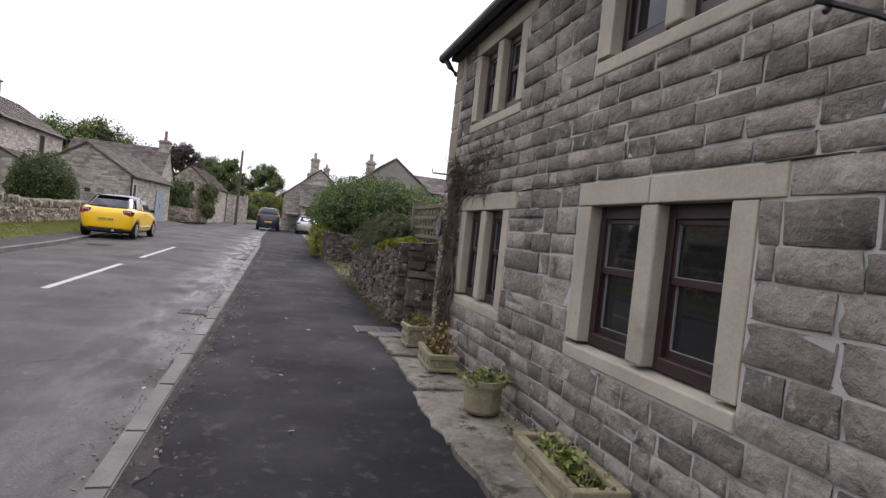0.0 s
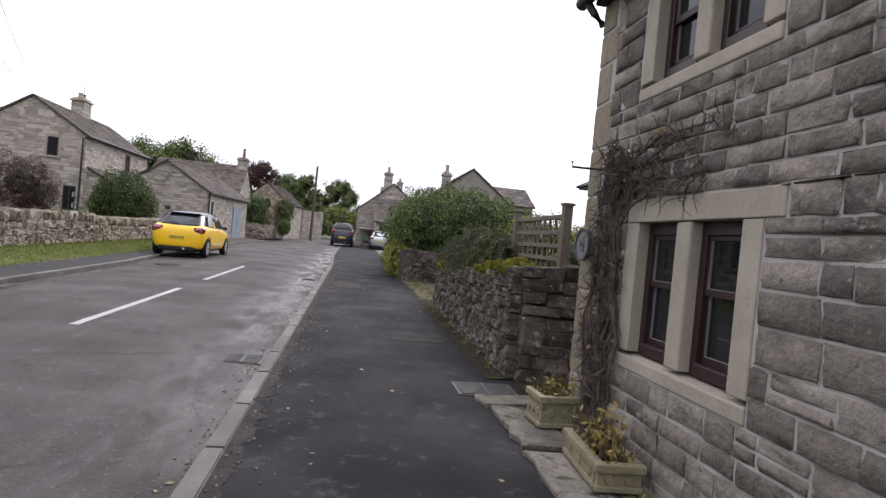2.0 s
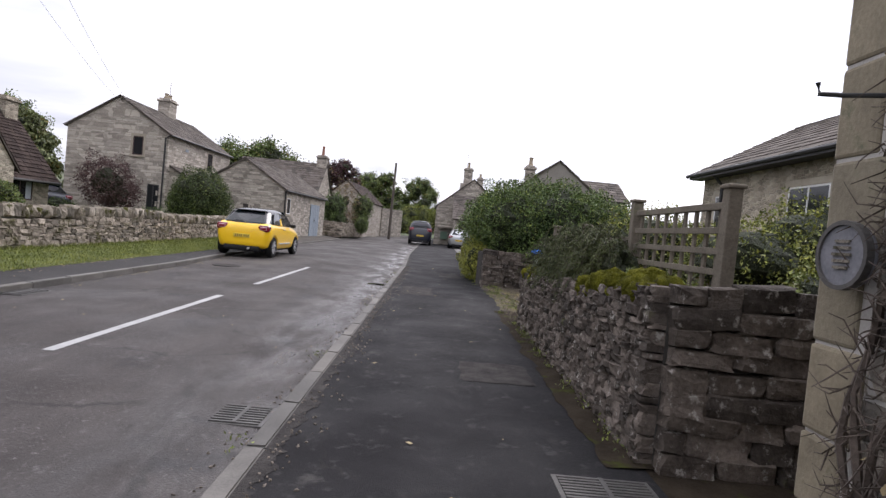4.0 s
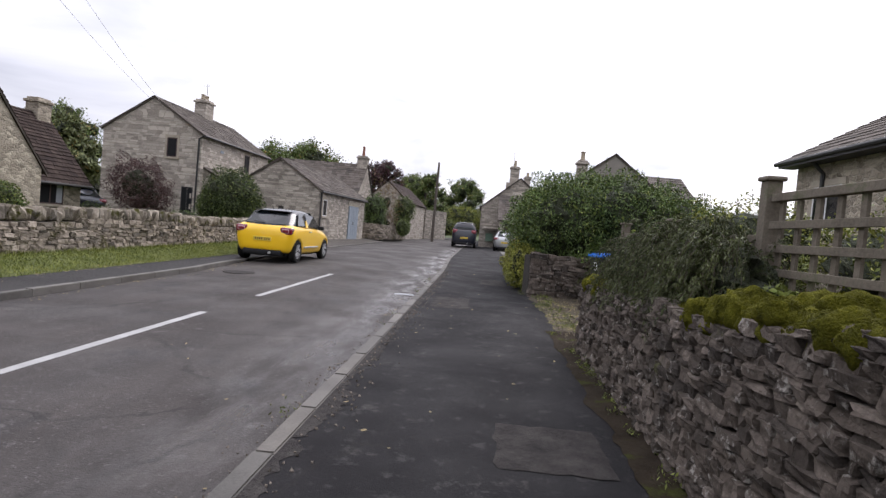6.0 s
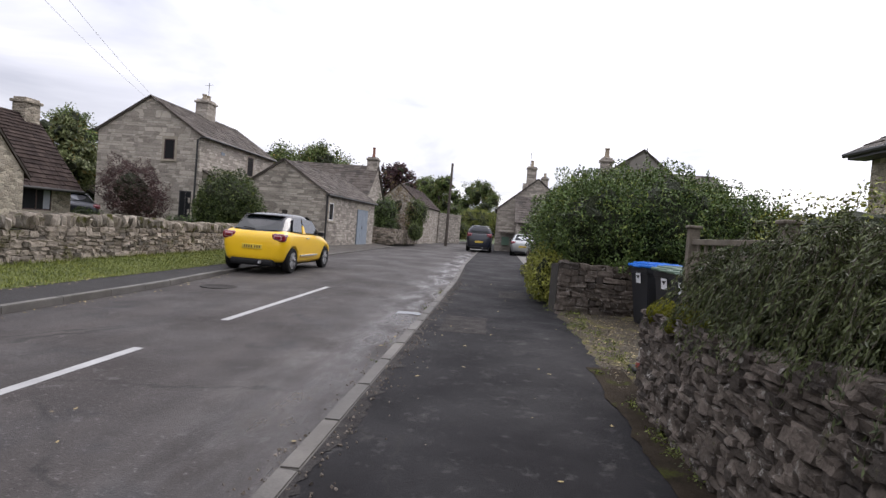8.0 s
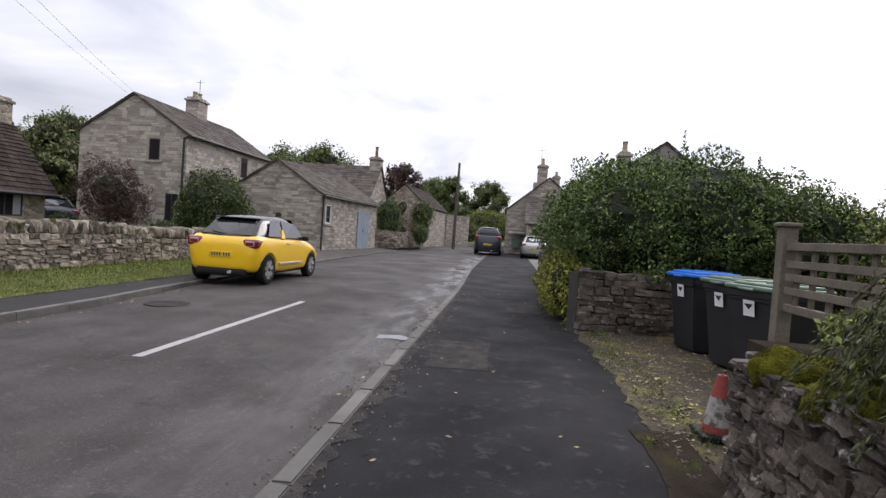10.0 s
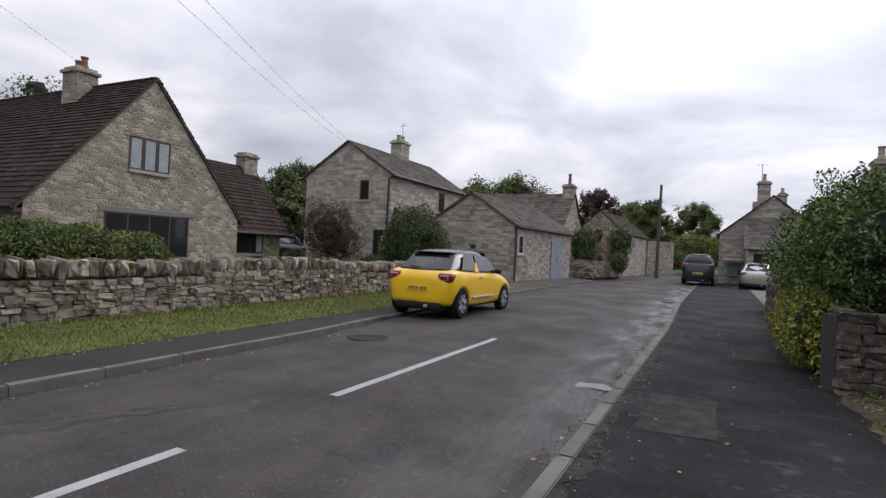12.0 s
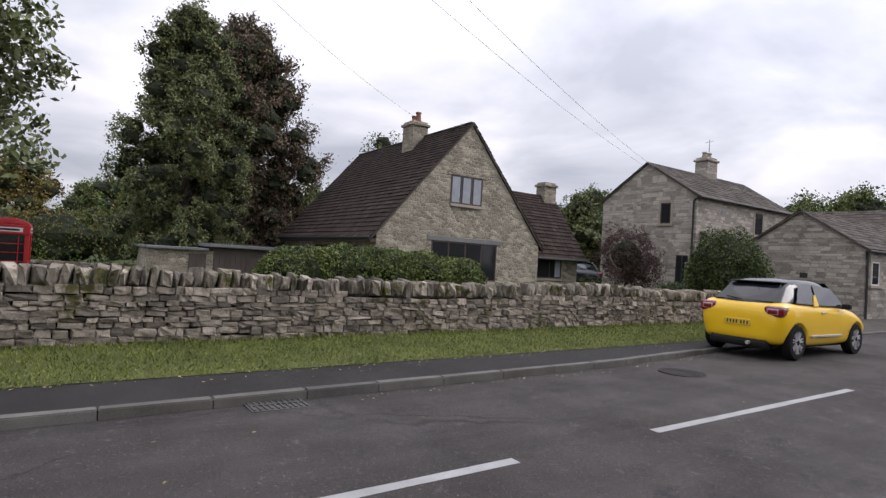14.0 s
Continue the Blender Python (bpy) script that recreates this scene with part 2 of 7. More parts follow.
def glass(name, tint, rough=0.03, spec=0.6):
    m = bpy.data.materials.new(name)
    m.use_nodes = True
    b = m.node_tree.nodes["Principled BSDF"]
    b.inputs["Base Color"].default_value = (*tint, 1)
    b.inputs["Roughness"].default_value = rough
    b.inputs["Specular IOR Level"].default_value = 0.6
    b.inputs["Coat Weight"].default_value = 0.15
    b.inputs["Coat Roughness"].default_value = 0.02
    b.inputs["Specular IOR Level"].default_value = spec
    return m


def leafy(name, c1, c2, piece=0.45):
    m = surface(name, c1, c2, scale=1.3, fine=9.0, rough=0.55, bump=0, piece=piece, spec=0.25)
    b = m.node_tree.nodes["Principled BSDF"]
    b.inputs["Subsurface Weight"].default_value = 0.0
    return m


GRIT = surface("gritstone", (0.112, 0.102, 0.090), (0.275, 0.251, 0.222), 5.0, 22.0, 0.95, 1.0, 0.028, piece=0.40, spec=0.2,
               spots=(((0.085, 0.079, 0.074), 2.2, 0.60), ((0.33, 0.295, 0.25), 9.0, 0.60), ((0.07, 0.064, 0.06), 14.0, 0.63)))
MORTAR = surface("lime_mortar", (0.30, 0.282, 0.263), (0.43, 0.41, 0.385), 3.0, 60.0, 0.95, 0.5, 0.006)
DRESSED = surface("dressed_sandstone", (0.255, 0.225, 0.178), (0.40, 0.36, 0.288), 2.5, 55.0, 0.85, 0.25, 0.004,
                  spots=(((0.21, 0.19, 0.15), 3.5, 0.62),))
QUOIN = surface("ochre_quoin_stone", (0.14, 0.12, 0.085), (0.27, 0.238, 0.172), 4.0, 45.0, 0.9, 0.5, 0.008, piece=0.15,
                spots=(((0.12, 0.115, 0.07), 4.0, 0.58),))
LIME = surface("limestone_rubble", (0.13, 0.112, 0.092), (0.37, 0.33, 0.28), 7.0, 40.0, 0.95, 1.0, 0.018, piece=0.5, spec=0.2,
               spots=(((0.085, 0.08, 0.03), 1.9, 0.55), ((0.48, 0.45, 0.40), 6.0, 0.62), ((0.06, 0.052, 0.042), 3.0, 0.62)))
DARKSTONE = surface("weathered_dark_rubble", (0.042, 0.035, 0.030), (0.150, 0.128, 0.111), 7.0, 36.0, 0.95, 1.0, 0.02, piece=0.5, spec=0.2,
                    spots=(((0.30, 0.282, 0.255), 12.0, 0.575), ((0.075, 0.08, 0.03), 2.5, 0.64)))
# Near-black shade colour for wall joints, window backs and hidden fillers.
SHADE_FILL = surface("gap_shade_fill", (0.022, 0.02, 0.018), (0.05, 0.045, 0.038), 8.0, 60.0, 1.0, 0.5, 0.01)
COPING = surface("mossy_coping_stone", (0.14, 0.124, 0.102), (0.37, 0.335, 0.285), 5.0, 38.0, 0.95, 0.9, 0.016, piece=0.5, spec=0.2,
                 spots=(((0.085, 0.085, 0.022), 3.2, 0.53), ((0.40, 0.38, 0.34), 8.0, 0.66)))
MOSS = surface("moss", (0.030, 0.033, 0.005), (0.21, 0.205, 0.022), 9.0, 90.0, 1.0, 1.0, 0.04, spec=0.1, spots=(((0.035, 0.03, 0.012), 5.0, 0.62),))
ASPHALT = surface("worn_road_asphalt", (0.0305, 0.0265, 0.0250), (0.0655, 0.0578, 0.0542), 0.9, 75.0, 0.6, 1.0, 0.009,
                  wet=(0.66, 0.95, 0.6), spec=0.3, cracks=(0.012, 0.42), spots=(((0.030, 0.028, 0.0285), 0.8, 0.58), ((0.09, 0.085, 0.082), 5.0, 0.60), ((0.15, 0.143, 0.137), 38.0, 0.585), ((0.014, 0.0135, 0.0135), 52.0, 0.57)))
rain_worn(ASPHALT)
PAVING = surface("dark_footway_asphalt", (0.0080, 0.0076, 0.0083), (0.0185, 0.0177, 0.0190), 1.2, 80.0, 0.6, 0.7, 0.007,
                 wet=(0.74, 0.95, 0.9), spec=0.16, cracks=(0.008, 0.6), spots=(((0.048, 0.046, 0.044), 1.9, 0.60), ((0.036, 0.035, 0.035), 6.0, 0.57), ((0.075, 0.072, 0.07), 45.0, 0.64)))
FARPAVE = surface("grey_footway_asphalt", (0.014, 0.0128, 0.0126), (0.034, 0.0315, 0.0305), 1.2, 80.0, 0.8, 0.8, 0.008, spec=0.25, spots=(((0.05, 0.046, 0.043), 4.0, 0.62),))
DRIVE = surface("pale_worn_drive", (0.055, 0.050, 0.045), (0.115, 0.104, 0.092), 1.5, 40.0, 0.95, 0.8, 0.015, spec=0.2)
CRUMBLE = surface("broken_footway_edge", (0.021, 0.0195, 0.0195), (0.072, 0.066, 0.062), 5.0, 45.0, 0.95, 1.0, 0.03, spec=0.15)
KERB = surface("gritstone_kerb", (0.060, 0.057, 0.052), (0.138, 0.131, 0.120), 2.0, 60.0, 0.8, 0.4, 0.006, piece=0.2)
PAINT = surface("white_road_paint", (0.24, 0.24, 0.235), (0.38, 0.38, 0.375), 3.0, 60.0, 0.7, 0.4, 0.003, spots=(((0.2, 0.195, 0.19), 14.0, 0.64),))
FLAG = surface("weathered_flagstone", (0.085, 0.077, 0.064), (0.25, 0.23, 0.195), 4.5, 32.0, 0.9, 1.0, 0.022, piece=0.25, spec=0.25,
               spots=(((0.042, 0.042, 0.022), 3.6, 0.54), ((0.30, 0.285, 0.25), 7.0, 0.62)))
SOIL = surface("damp_soil", (0.018, 0.014, 0.010), (0.055, 0.043, 0.030), 4.0, 50.0, 1.0, 1.0, 0.025, spec=0.1, spots=(((0.05, 0.055, 0.014), 3.0, 0.56),))
GRASS_GROUND = surface("short_grass_ground", (0.045, 0.06, 0.014), (0.13, 0.15, 0.035), 1.6, 50.0, 1.0, 1.0, 0.03)
MEADOW = surface("meadow", (0.03, 0.05, 0.012), (0.075, 0.095, 0.024), 0.15, 5.0, 1.0, 0.6, 0.05)
GRAVEL = surface("leafy_gravel", (0.022, 0.018, 0.011), (0.088, 0.070, 0.042), 3.5, 45.0, 0.95, 1.0, 0.02,
                 spots=(((0.125, 0.108, 0.026), 2.4, 0.52), ((0.05, 0.04, 0.03), 3.0, 0.64)))
GRASS = leafy("grass_blades", (0.07, 0.10, 0.015), (0.21, 0.235, 0.05))
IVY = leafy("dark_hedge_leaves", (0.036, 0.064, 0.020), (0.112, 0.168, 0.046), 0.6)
# Lit copy of IVY for the hedge top; plain pale leaves elsewhere.
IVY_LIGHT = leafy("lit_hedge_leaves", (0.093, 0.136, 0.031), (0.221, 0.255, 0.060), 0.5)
YELLOWLEAF = leafy("yellow_green_leaves", (0.14, 0.16, 0.03), (0.30, 0.31, 0.06), 0.4)
LAUREL = leafy("garden_hedge_leaves", (0.055, 0.08, 0.022), (0.19, 0.22, 0.052), 0.6)
COTON = leafy("cotoneaster_leaves", (0.026, 0.037, 0.014), (0.086, 0.104, 0.038), 0.6)
ASH = leafy("ash_leaves", (0.080, 0.104, 0.048), (0.200, 0.228, 0.098), 0.5)
TREEGREEN = leafy("tree_leaves", (0.051, 0.085, 0.025), (0.136, 0.178, 0.051), 0.55)
COPPER = leafy("bronze_tree_leaves", (0.088, 0.062, 0.046), (0.190, 0.140, 0.100), 0.55)
PURPLE = leafy("purple_shrub_leaves", (0.036, 0.020, 0.020), (0.105, 0.058, 0.055), 0.5)
DARKBUSH = leafy("deep_green_bush_leaves", (0.028, 0.046, 0.016), (0.088, 0.122, 0.036), 0.6)
PURPLETREE = leafy("dark_purple_leaves", (0.035, 0.019, 0.022), (0.096, 0.048, 0.054), 0.5)
AUTUMN = leafy("autumn_leaves", (0.104, 0.098, 0.026), (0.221, 0.156, 0.046), 0.6)
DEADLEAF = leafy("fallen_leaves", (0.14, 0.10, 0.04), (0.33, 0.27, 0.14), 0.5)
# Near-black green: the shade deep inside foliage, put into a colour.
CORE_SHADE = surface("hedge_inner_shade", (0.012, 0.016, 0.007), (0.032, 0.04, 0.016), 3.0, 25.0, 1.0, 1.0, 0.05)
BARK = surface("bark", (0.05, 0.042, 0.035), (0.12, 0.10, 0.085), 6.0, 40.0, 0.95, 0.9, 0.02)
VINE = surface("dry_vine_stems", (0.042, 0.032, 0.026), (0.130, 0.102, 0.083), 8.0, 60.0, 0.95, 0.6, 0.006)
TIMBER = surface("weathered_timber", (0.085, 0.072, 0.056), (0.20, 0.175, 0.14), 3.0, 45.0, 0.9, 0.7, 0.006, spec=0.25, spots=(((0.10, 0.105, 0.06), 3.0, 0.58),))
MAHOGANY = surface("dark_red_window_paint", (0.019, 0.0085, 0.009), (0.036, 0.017, 0.017), 4.0, 60.0, 0.45, 0.15, 0.002)
BROWNPVC = surface("dark_brown_joinery", (0.05, 0.028, 0.024), (0.085, 0.05, 0.043), 4.0, 60.0, 0.5, 0.1, 0.002)
PANE = glass("window_glass", (0.010, 0.011, 0.012), 0.03, 0.45)
SIDEGLASS = glass("car_side_glass", (0.02, 0.022, 0.024), 0.02, 1.0)
PANE_SKY = glass("far_window_glass", (0.02, 0.021, 0.023), 0.05, 0.4)
CURTAIN = surface("white_curtain", (0.55, 0.55, 0.56), (0.75, 0.75, 0.75), 4.0, 30.0, 0.9, 0.2, 0.01)
BLACKIRON = surface("black_iron", (0.012, 0.012, 0.013), (0.03, 0.03, 0.03), 6.0, 70.0, 0.55, 0.2, 0.002)
GRATE = surface("cast_iron_cover", (0.045, 0.042, 0.04), (0.10, 0.095, 0.09), 6.0, 70.0, 0.6, 0.4, 0.003, metal=0.3)
WATER = glass("standing_water", (0.02, 0.02, 0.021), 0.015, 1.0)
STONE_B = masonry("pale_coursed_limestone", (0.22, 0.192, 0.15), (0.41, 0.36, 0.285), (0.40, 0.365, 0.30), 0.14, 0.21, 0.06, (0.17, 0.15, 0.115), 0.64, 0.75)
STONE_H = coursing("grey_coursed_stone", (0.25, 0.222, 0.19), (0.47, 0.425, 0.368), (0.22, 0.198, 0.172), 0.135, 0.33, 0.011, (0.16, 0.145, 0.124), 0.68)
STONE_G = coursing("outbuilding_stone", (0.21, 0.188, 0.162), (0.44, 0.396, 0.341), (0.185, 0.168, 0.146), 0.125, 0.34, 0.011, (0.13, 0.118, 0.102), 0.66)
SLATE_BROWN = surface("brown_stone_slates", (0.024, 0.017, 0.0155), (0.066, 0.049, 0.043), 2.5, 28.0, 0.95, 0.8, 0.015, piece=0.24, spec=0.2,
                      spots=(((0.12, 0.11, 0.05), 1.8, 0.70),))
SLATE_GREY = surface("grey_stone_slates", (0.058, 0.05, 0.045), (0.135, 0.12, 0.108), 2.5, 28.0, 0.95, 0.7, 0.015, piece=0.35, spec=0.2)
RENDER = surface("grey_rendered_gable", (0.17, 0.155, 0.14), (0.26, 0.24, 0.215), 1.5, 30.0, 0.9, 0.3, 0.006)
REDCLAY = surface("red_clay_pot", (0.17, 0.075, 0.052), (0.27, 0.13, 0.092), 6.0, 50.0, 0.85, 0.3, 0.004)
BUFFCLAY = surface("buff_clay_pot", (0.22, 0.18, 0.13), (0.36, 0.30, 0.22), 6.0, 50.0, 0.85, 0.3, 0.004)
TERRA = surface("mossy_cast_planter", (0.14, 0.12, 0.07), (0.28, 0.25, 0.16), 5.0, 45.0, 0.9, 0.5, 0.008, spots=(((0.08, 0.085, 0.035), 5.0, 0.58),))
YELLOW = surface("yellow_car_paint", (0.84, 0.50, 0.008), (0.90, 0.56, 0.012), 0.5, 3.0, 0.3, 0, coat=0.5)
NAVY = surface("navy_car_paint", (0.008, 0.010, 0.018), (0.012, 0.015, 0.026), 0.5, 3.0, 0.28, 0, coat=1.0)
SILVER = surface("silver_car_paint", (0.36, 0.37, 0.37), (0.42, 0.43, 0.43), 0.5, 3.0, 0.32, 0, metal=0.6, coat=1.0)
GLOSSBLACK = surface("gloss_black_paint", (0.008, 0.010, 0.012), (0.012, 0.014, 0.017), 0.5, 3.0, 0.14, 0, spec=0.5)
CARGLASS = glass("tinted_car_glass", (0.008, 0.012, 0.013), 0.04, 0.22)
RUBBER = surface("tyre_rubber", (0.010, 0.010, 0.010), (0.018, 0.018, 0.018), 5.0, 60.0, 0.85, 0.3, 0.003, spec=0.15)
BLACKPLASTIC = surface("black_plastic", (0.009, 0.009, 0.010), (0.018, 0.018, 0.019), 5.0, 60.0, 0.65, 0.1, 0.002, spec=0.2)
ALLOY = surface("alloy_wheel", (0.46, 0.46, 0.47), (0.58, 0.58, 0.59), 3.0, 40.0, 0.35, 0.05, 0.001, metal=0.35)
DARKALLOY = surface("dark_alloy_wheel", (0.06, 0.06, 0.062), (0.12, 0.12, 0.124), 3.0, 40.0, 0.35, 0.05, 0.001, metal=0.8)
REDLENS = surface("red_lamp_lens", (0.13, 0.006, 0.014), (0.22, 0.012, 0.025), 3.0, 20.0, 0.15, 0, coat=0.8)
PINKLENS = surface("pale_lamp_ring", (0.34, 0.16, 0.19), (0.46, 0.24, 0.27), 3.0, 20.0, 0.2, 0, coat=0.6)
PLATE = surface("yellow_number_plate", (0.60, 0.42, 0.04), (0.68, 0.48, 0.06), 3.0, 40.0, 0.45, 0)
INK = surface("black_print", (0.012, 0.012, 0.014), (0.02, 0.02, 0.022), 3.0, 40.0, 0.6, 0)
WHITE = surface("white_print", (0.62, 0.63, 0.65), (0.74, 0.75, 0.77), 5.0, 40.0, 0.6, 0.1, 0.002)
BIN = surface("dark_bin_plastic", (0.010, 0.011, 0.014), (0.020, 0.021, 0.025), 3.0, 50.0, 0.55, 0.1, 0.002)
BLUELID = surface("blue_bin_lid", (0.010, 0.13, 0.50), (0.02, 0.18, 0.62), 3.0, 50.0, 0.45, 0.1, 0.002)
GREENLID = surface("faded_green_bin_lid", (0.07, 0.12, 0.085), (0.13, 0.19, 0.14), 3.0, 50.0, 0.5, 0.1, 0.002)
RED = surface("red_paint", (0.30, 0.010, 0.014), (0.40, 0.018, 0.02), 3.0, 40.0, 0.4, 0.1, 0.002)
CONERED = surface("faded_cone_red", (0.17, 0.025, 0.02), (0.29, 0.05, 0.038), 5.0, 40.0, 0.7, 0.2, 0.003, spots=(((0.12, 0.10, 0.08), 9.0, 0.60),))
CONEWHITE = surface("dirty_cone_sleeve", (0.20, 0.19, 0.175), (0.40, 0.39, 0.37), 5.0, 40.0, 0.6, 0.2, 0.003, spots=(((0.07, 0.06, 0.045), 8.0, 0.52),))
BLUEDOOR = surface("grey_blue_door_paint", (0.19, 0.23, 0.27), (0.26, 0.30, 0.34), 3.0, 40.0, 0.7, 0.2, 0.003)
BROWNDOOR = surface("brown_garage_door", (0.055, 0.042, 0.036), (0.10, 0.078, 0.066), 3.0, 40.0, 0.7, 0.3, 0.004)
FELT = surface("grey_sheet_roof", (0.13, 0.13, 0.135), (0.21, 0.21, 0.215), 2.0, 40.0, 0.8, 0.3, 0.004)
GREENPAINT = surface("pale_green_paint", (0.10, 0.17, 0.12), (0.15, 0.23, 0.17), 3.0, 40.0, 0.7, 0.2, 0.003)
ENAMEL = surface("slate_blue_plaque", (0.09, 0.095, 0.11), (0.20, 0.20, 0.22), 12.0, 60.0, 0.6, 0.3, 0.003)
# Grey-blue for net curtains and for sky reflection painted on panes.
NET_SKY = surface("grey_net_and_sky_reflection", (0.24, 0.26, 0.29), (0.36, 0.38, 0.41), 4.0, 30.0, 0.8, 0.2, 0.01)
PEBBLE = surface("grey_brown_pebbles", (0.07, 0.06, 0.05), (0.24, 0.21, 0.18), 9.0, 40.0, 0.9, 0.5, 0.006, piece=0.5, spec=0.2)
WIRE = surface("pale_wire", (0.50, 0.50, 0.51), (0.58, 0.58, 0.59), 3.0, 20.0, 0.6, 0)
HILL = surface("far_hillside", (0.05, 0.062, 0.03), (0.10, 0.105, 0.055), 0.03, 0.4, 1.0, 0, spots=(((0.03, 0.038, 0.02), 0.02, 0.55),))


# ---- mesh helpers ----
class Shape:
    """Gathers the faces of one mesh."""

    def __init__(self):
        self.v, self.f = [], []

    def add(self, verts, faces):
        n = len(self.v)
        self.v.extend(tuple(p) for p in verts)
        self.f.extend(tuple(i + n for i in q) for q in faces)
        return self

    def box(self, x0, x1, y0, y1, z0, z1, m=None, bevel=0.0):
        b = min(bevel, (x1 - x0) * 0.45, (y1 - y0) * 0.45, (z1 - z0) * 0.45)
        if b > 0:
            bm = bmesh.new()
            bmesh.ops.create_cube(bm, size=1)
            for p in bm.verts:
                p.co = ((x0 + x1) / 2 + p.co.x * (x1 - x0), (y0 + y1) / 2 + p.co.y * (y1 - y0), (z0 + z1) / 2 + p.co.z * (z1 - z0))
            bmesh.ops.bevel(bm, geom=bm.edges[:], offset=b, segments=2, affect="EDGES", profile=0.5)
            bm.verts.ensure_lookup_table()
            pts = [p.co.copy() for p in bm.verts]
            fs = [[p.index for p in q.verts] for q in bm.faces]
            bm.free()
        else:
            pts = [Vector((x, y, z)) for x in (x0, x1) for y in (y0, y1) for z in (z0, z1)]
            fs = [(0, 1, 3, 2), (4, 6, 7, 5), (0, 4, 5, 1), (2, 3, 7, 6), (0, 2, 6, 4), (1, 5, 7, 3)]
        if m is not None:
            pts = [m @ p for p in pts]
        return self.add(pts, fs)

    def extrude(self, outline, direction):
        """A solid from a flat outline pushed along direction."""
        n = len(outline)
        d = Vector(direction)
        pts = [Vector(p) for p in outline] + [Vector(p) + d for p in outline]
        fs = [tuple(range(n))[::-1], tuple(range(n, 2 * n))] + [(i, (i + 1) % n, n + (i + 1) % n, n + i) for i in range(n)]
        return self.add(pts, fs)

    def tube(self, path, radii, sides=6):
        path = [Vector(p) for p in path]
        pts, fs = [], []
        for i, p in enumerate(path):
            d = (path[min(i + 1, len(path) - 1)] - path[max(i - 1, 0)]).normalized()
            a = d.orthogonal().normalized()
            b = d.cross(a)
            r = radii[i] if isinstance(radii, (list, tuple)) else radii
            pts += [p + (a * math.cos(k * math.tau / sides) + b * math.sin(k * math.tau / sides)) * r for k in range(sides)]
        for i in range(len(path) - 1):
            for k in range(sides):
                j = (k + 1) % sides
                fs.append((i * sides + k, i * sides + j, (i + 1) * sides + j, (i + 1) * sides + k))
        fs += [tuple(range(sides))[::-1], tuple(range((len(path) - 1) * sides, len(path) * sides))]
        return self.add(pts, fs)

    def lathe(self, profile, sides=20, m=None, caps=True):
        """A turned body from (radius, z) pairs."""
        pts = [Vector((r * math.cos(k * math.tau / sides), r * math.sin(k * math.tau / sides), z)) for r, z in profile for k in range(sides)]
        if m is not None:
            pts = [m @ p for p in pts]
        fs = []
        for i in range(len(profile) - 1):
            for k in range(sides):
                j = (k + 1) % sides
                fs.append((i * sides + k, i * sides + j, (i + 1) * sides + j, (i + 1) * sides + k))
        if caps:
            fs += [tuple(range(sides))[::-1], tuple(range((len(profile) - 1) * sides, len(profile) * sides))]
        return self.add(pts, fs)

    def welded(self):
        """Joins the points that lie together, so that touching boxes make one body."""
        bm = bmesh.new()
        vs = [bm.verts.new(p) for p in self.v]
        for q in self.f:
            bm.faces.new([vs[i] for i in q])
        bmesh.ops.remove_doubles(bm, verts=bm.verts[:], dist=0.0005)
        bm.verts.index_update()
        self.v = [tuple(p.co) for p in bm.verts]
        self.f = [tuple(p.index for p in q.verts) for q in bm.faces]
        bm.free()
        return self

    def mesh(self, name, material, smooth=False):
        me = bpy.data.meshes.new(name)
        me.from_pydata(self.v, [], self.f)
        me.materials.append(material)
        if smooth:
            me.shade_smooth()
        me.update()
        return me


def thing(name, at, label, category, group="", kind="", turn=0):
    ob = new(name)
    ob.matrix_world = pose(*at, 0, 0, turn)
    return tagged(ob, label, category, group, kind)


def part(name, shape, material, parent, label="", smooth=False, kind=""):
    ob = new(name, shape.mesh(name, material, smooth))
    ob.parent = parent
    return tagged(ob, label, kind=kind)


def single(name, shape, material, at, label, category, group="", kind="", smooth=False, turn=0):
    ob = new(name, shape.mesh(name, material, smooth))
    ob.matrix_world = pose(*at, 0, 0, turn)
    return tagged(ob, label, category, group, kind)


def rnd(a, b):
    return random.uniform(a, b)


def road_z(y):
    y = min(max(y, -30), 75)
    return -0.06 + 0.009 * (y - 6)


def smooth_step(a, b, v):
    t = min(max((v - a) / (b - a), 0), 1)
    return t * t * (3 - 2 * t)


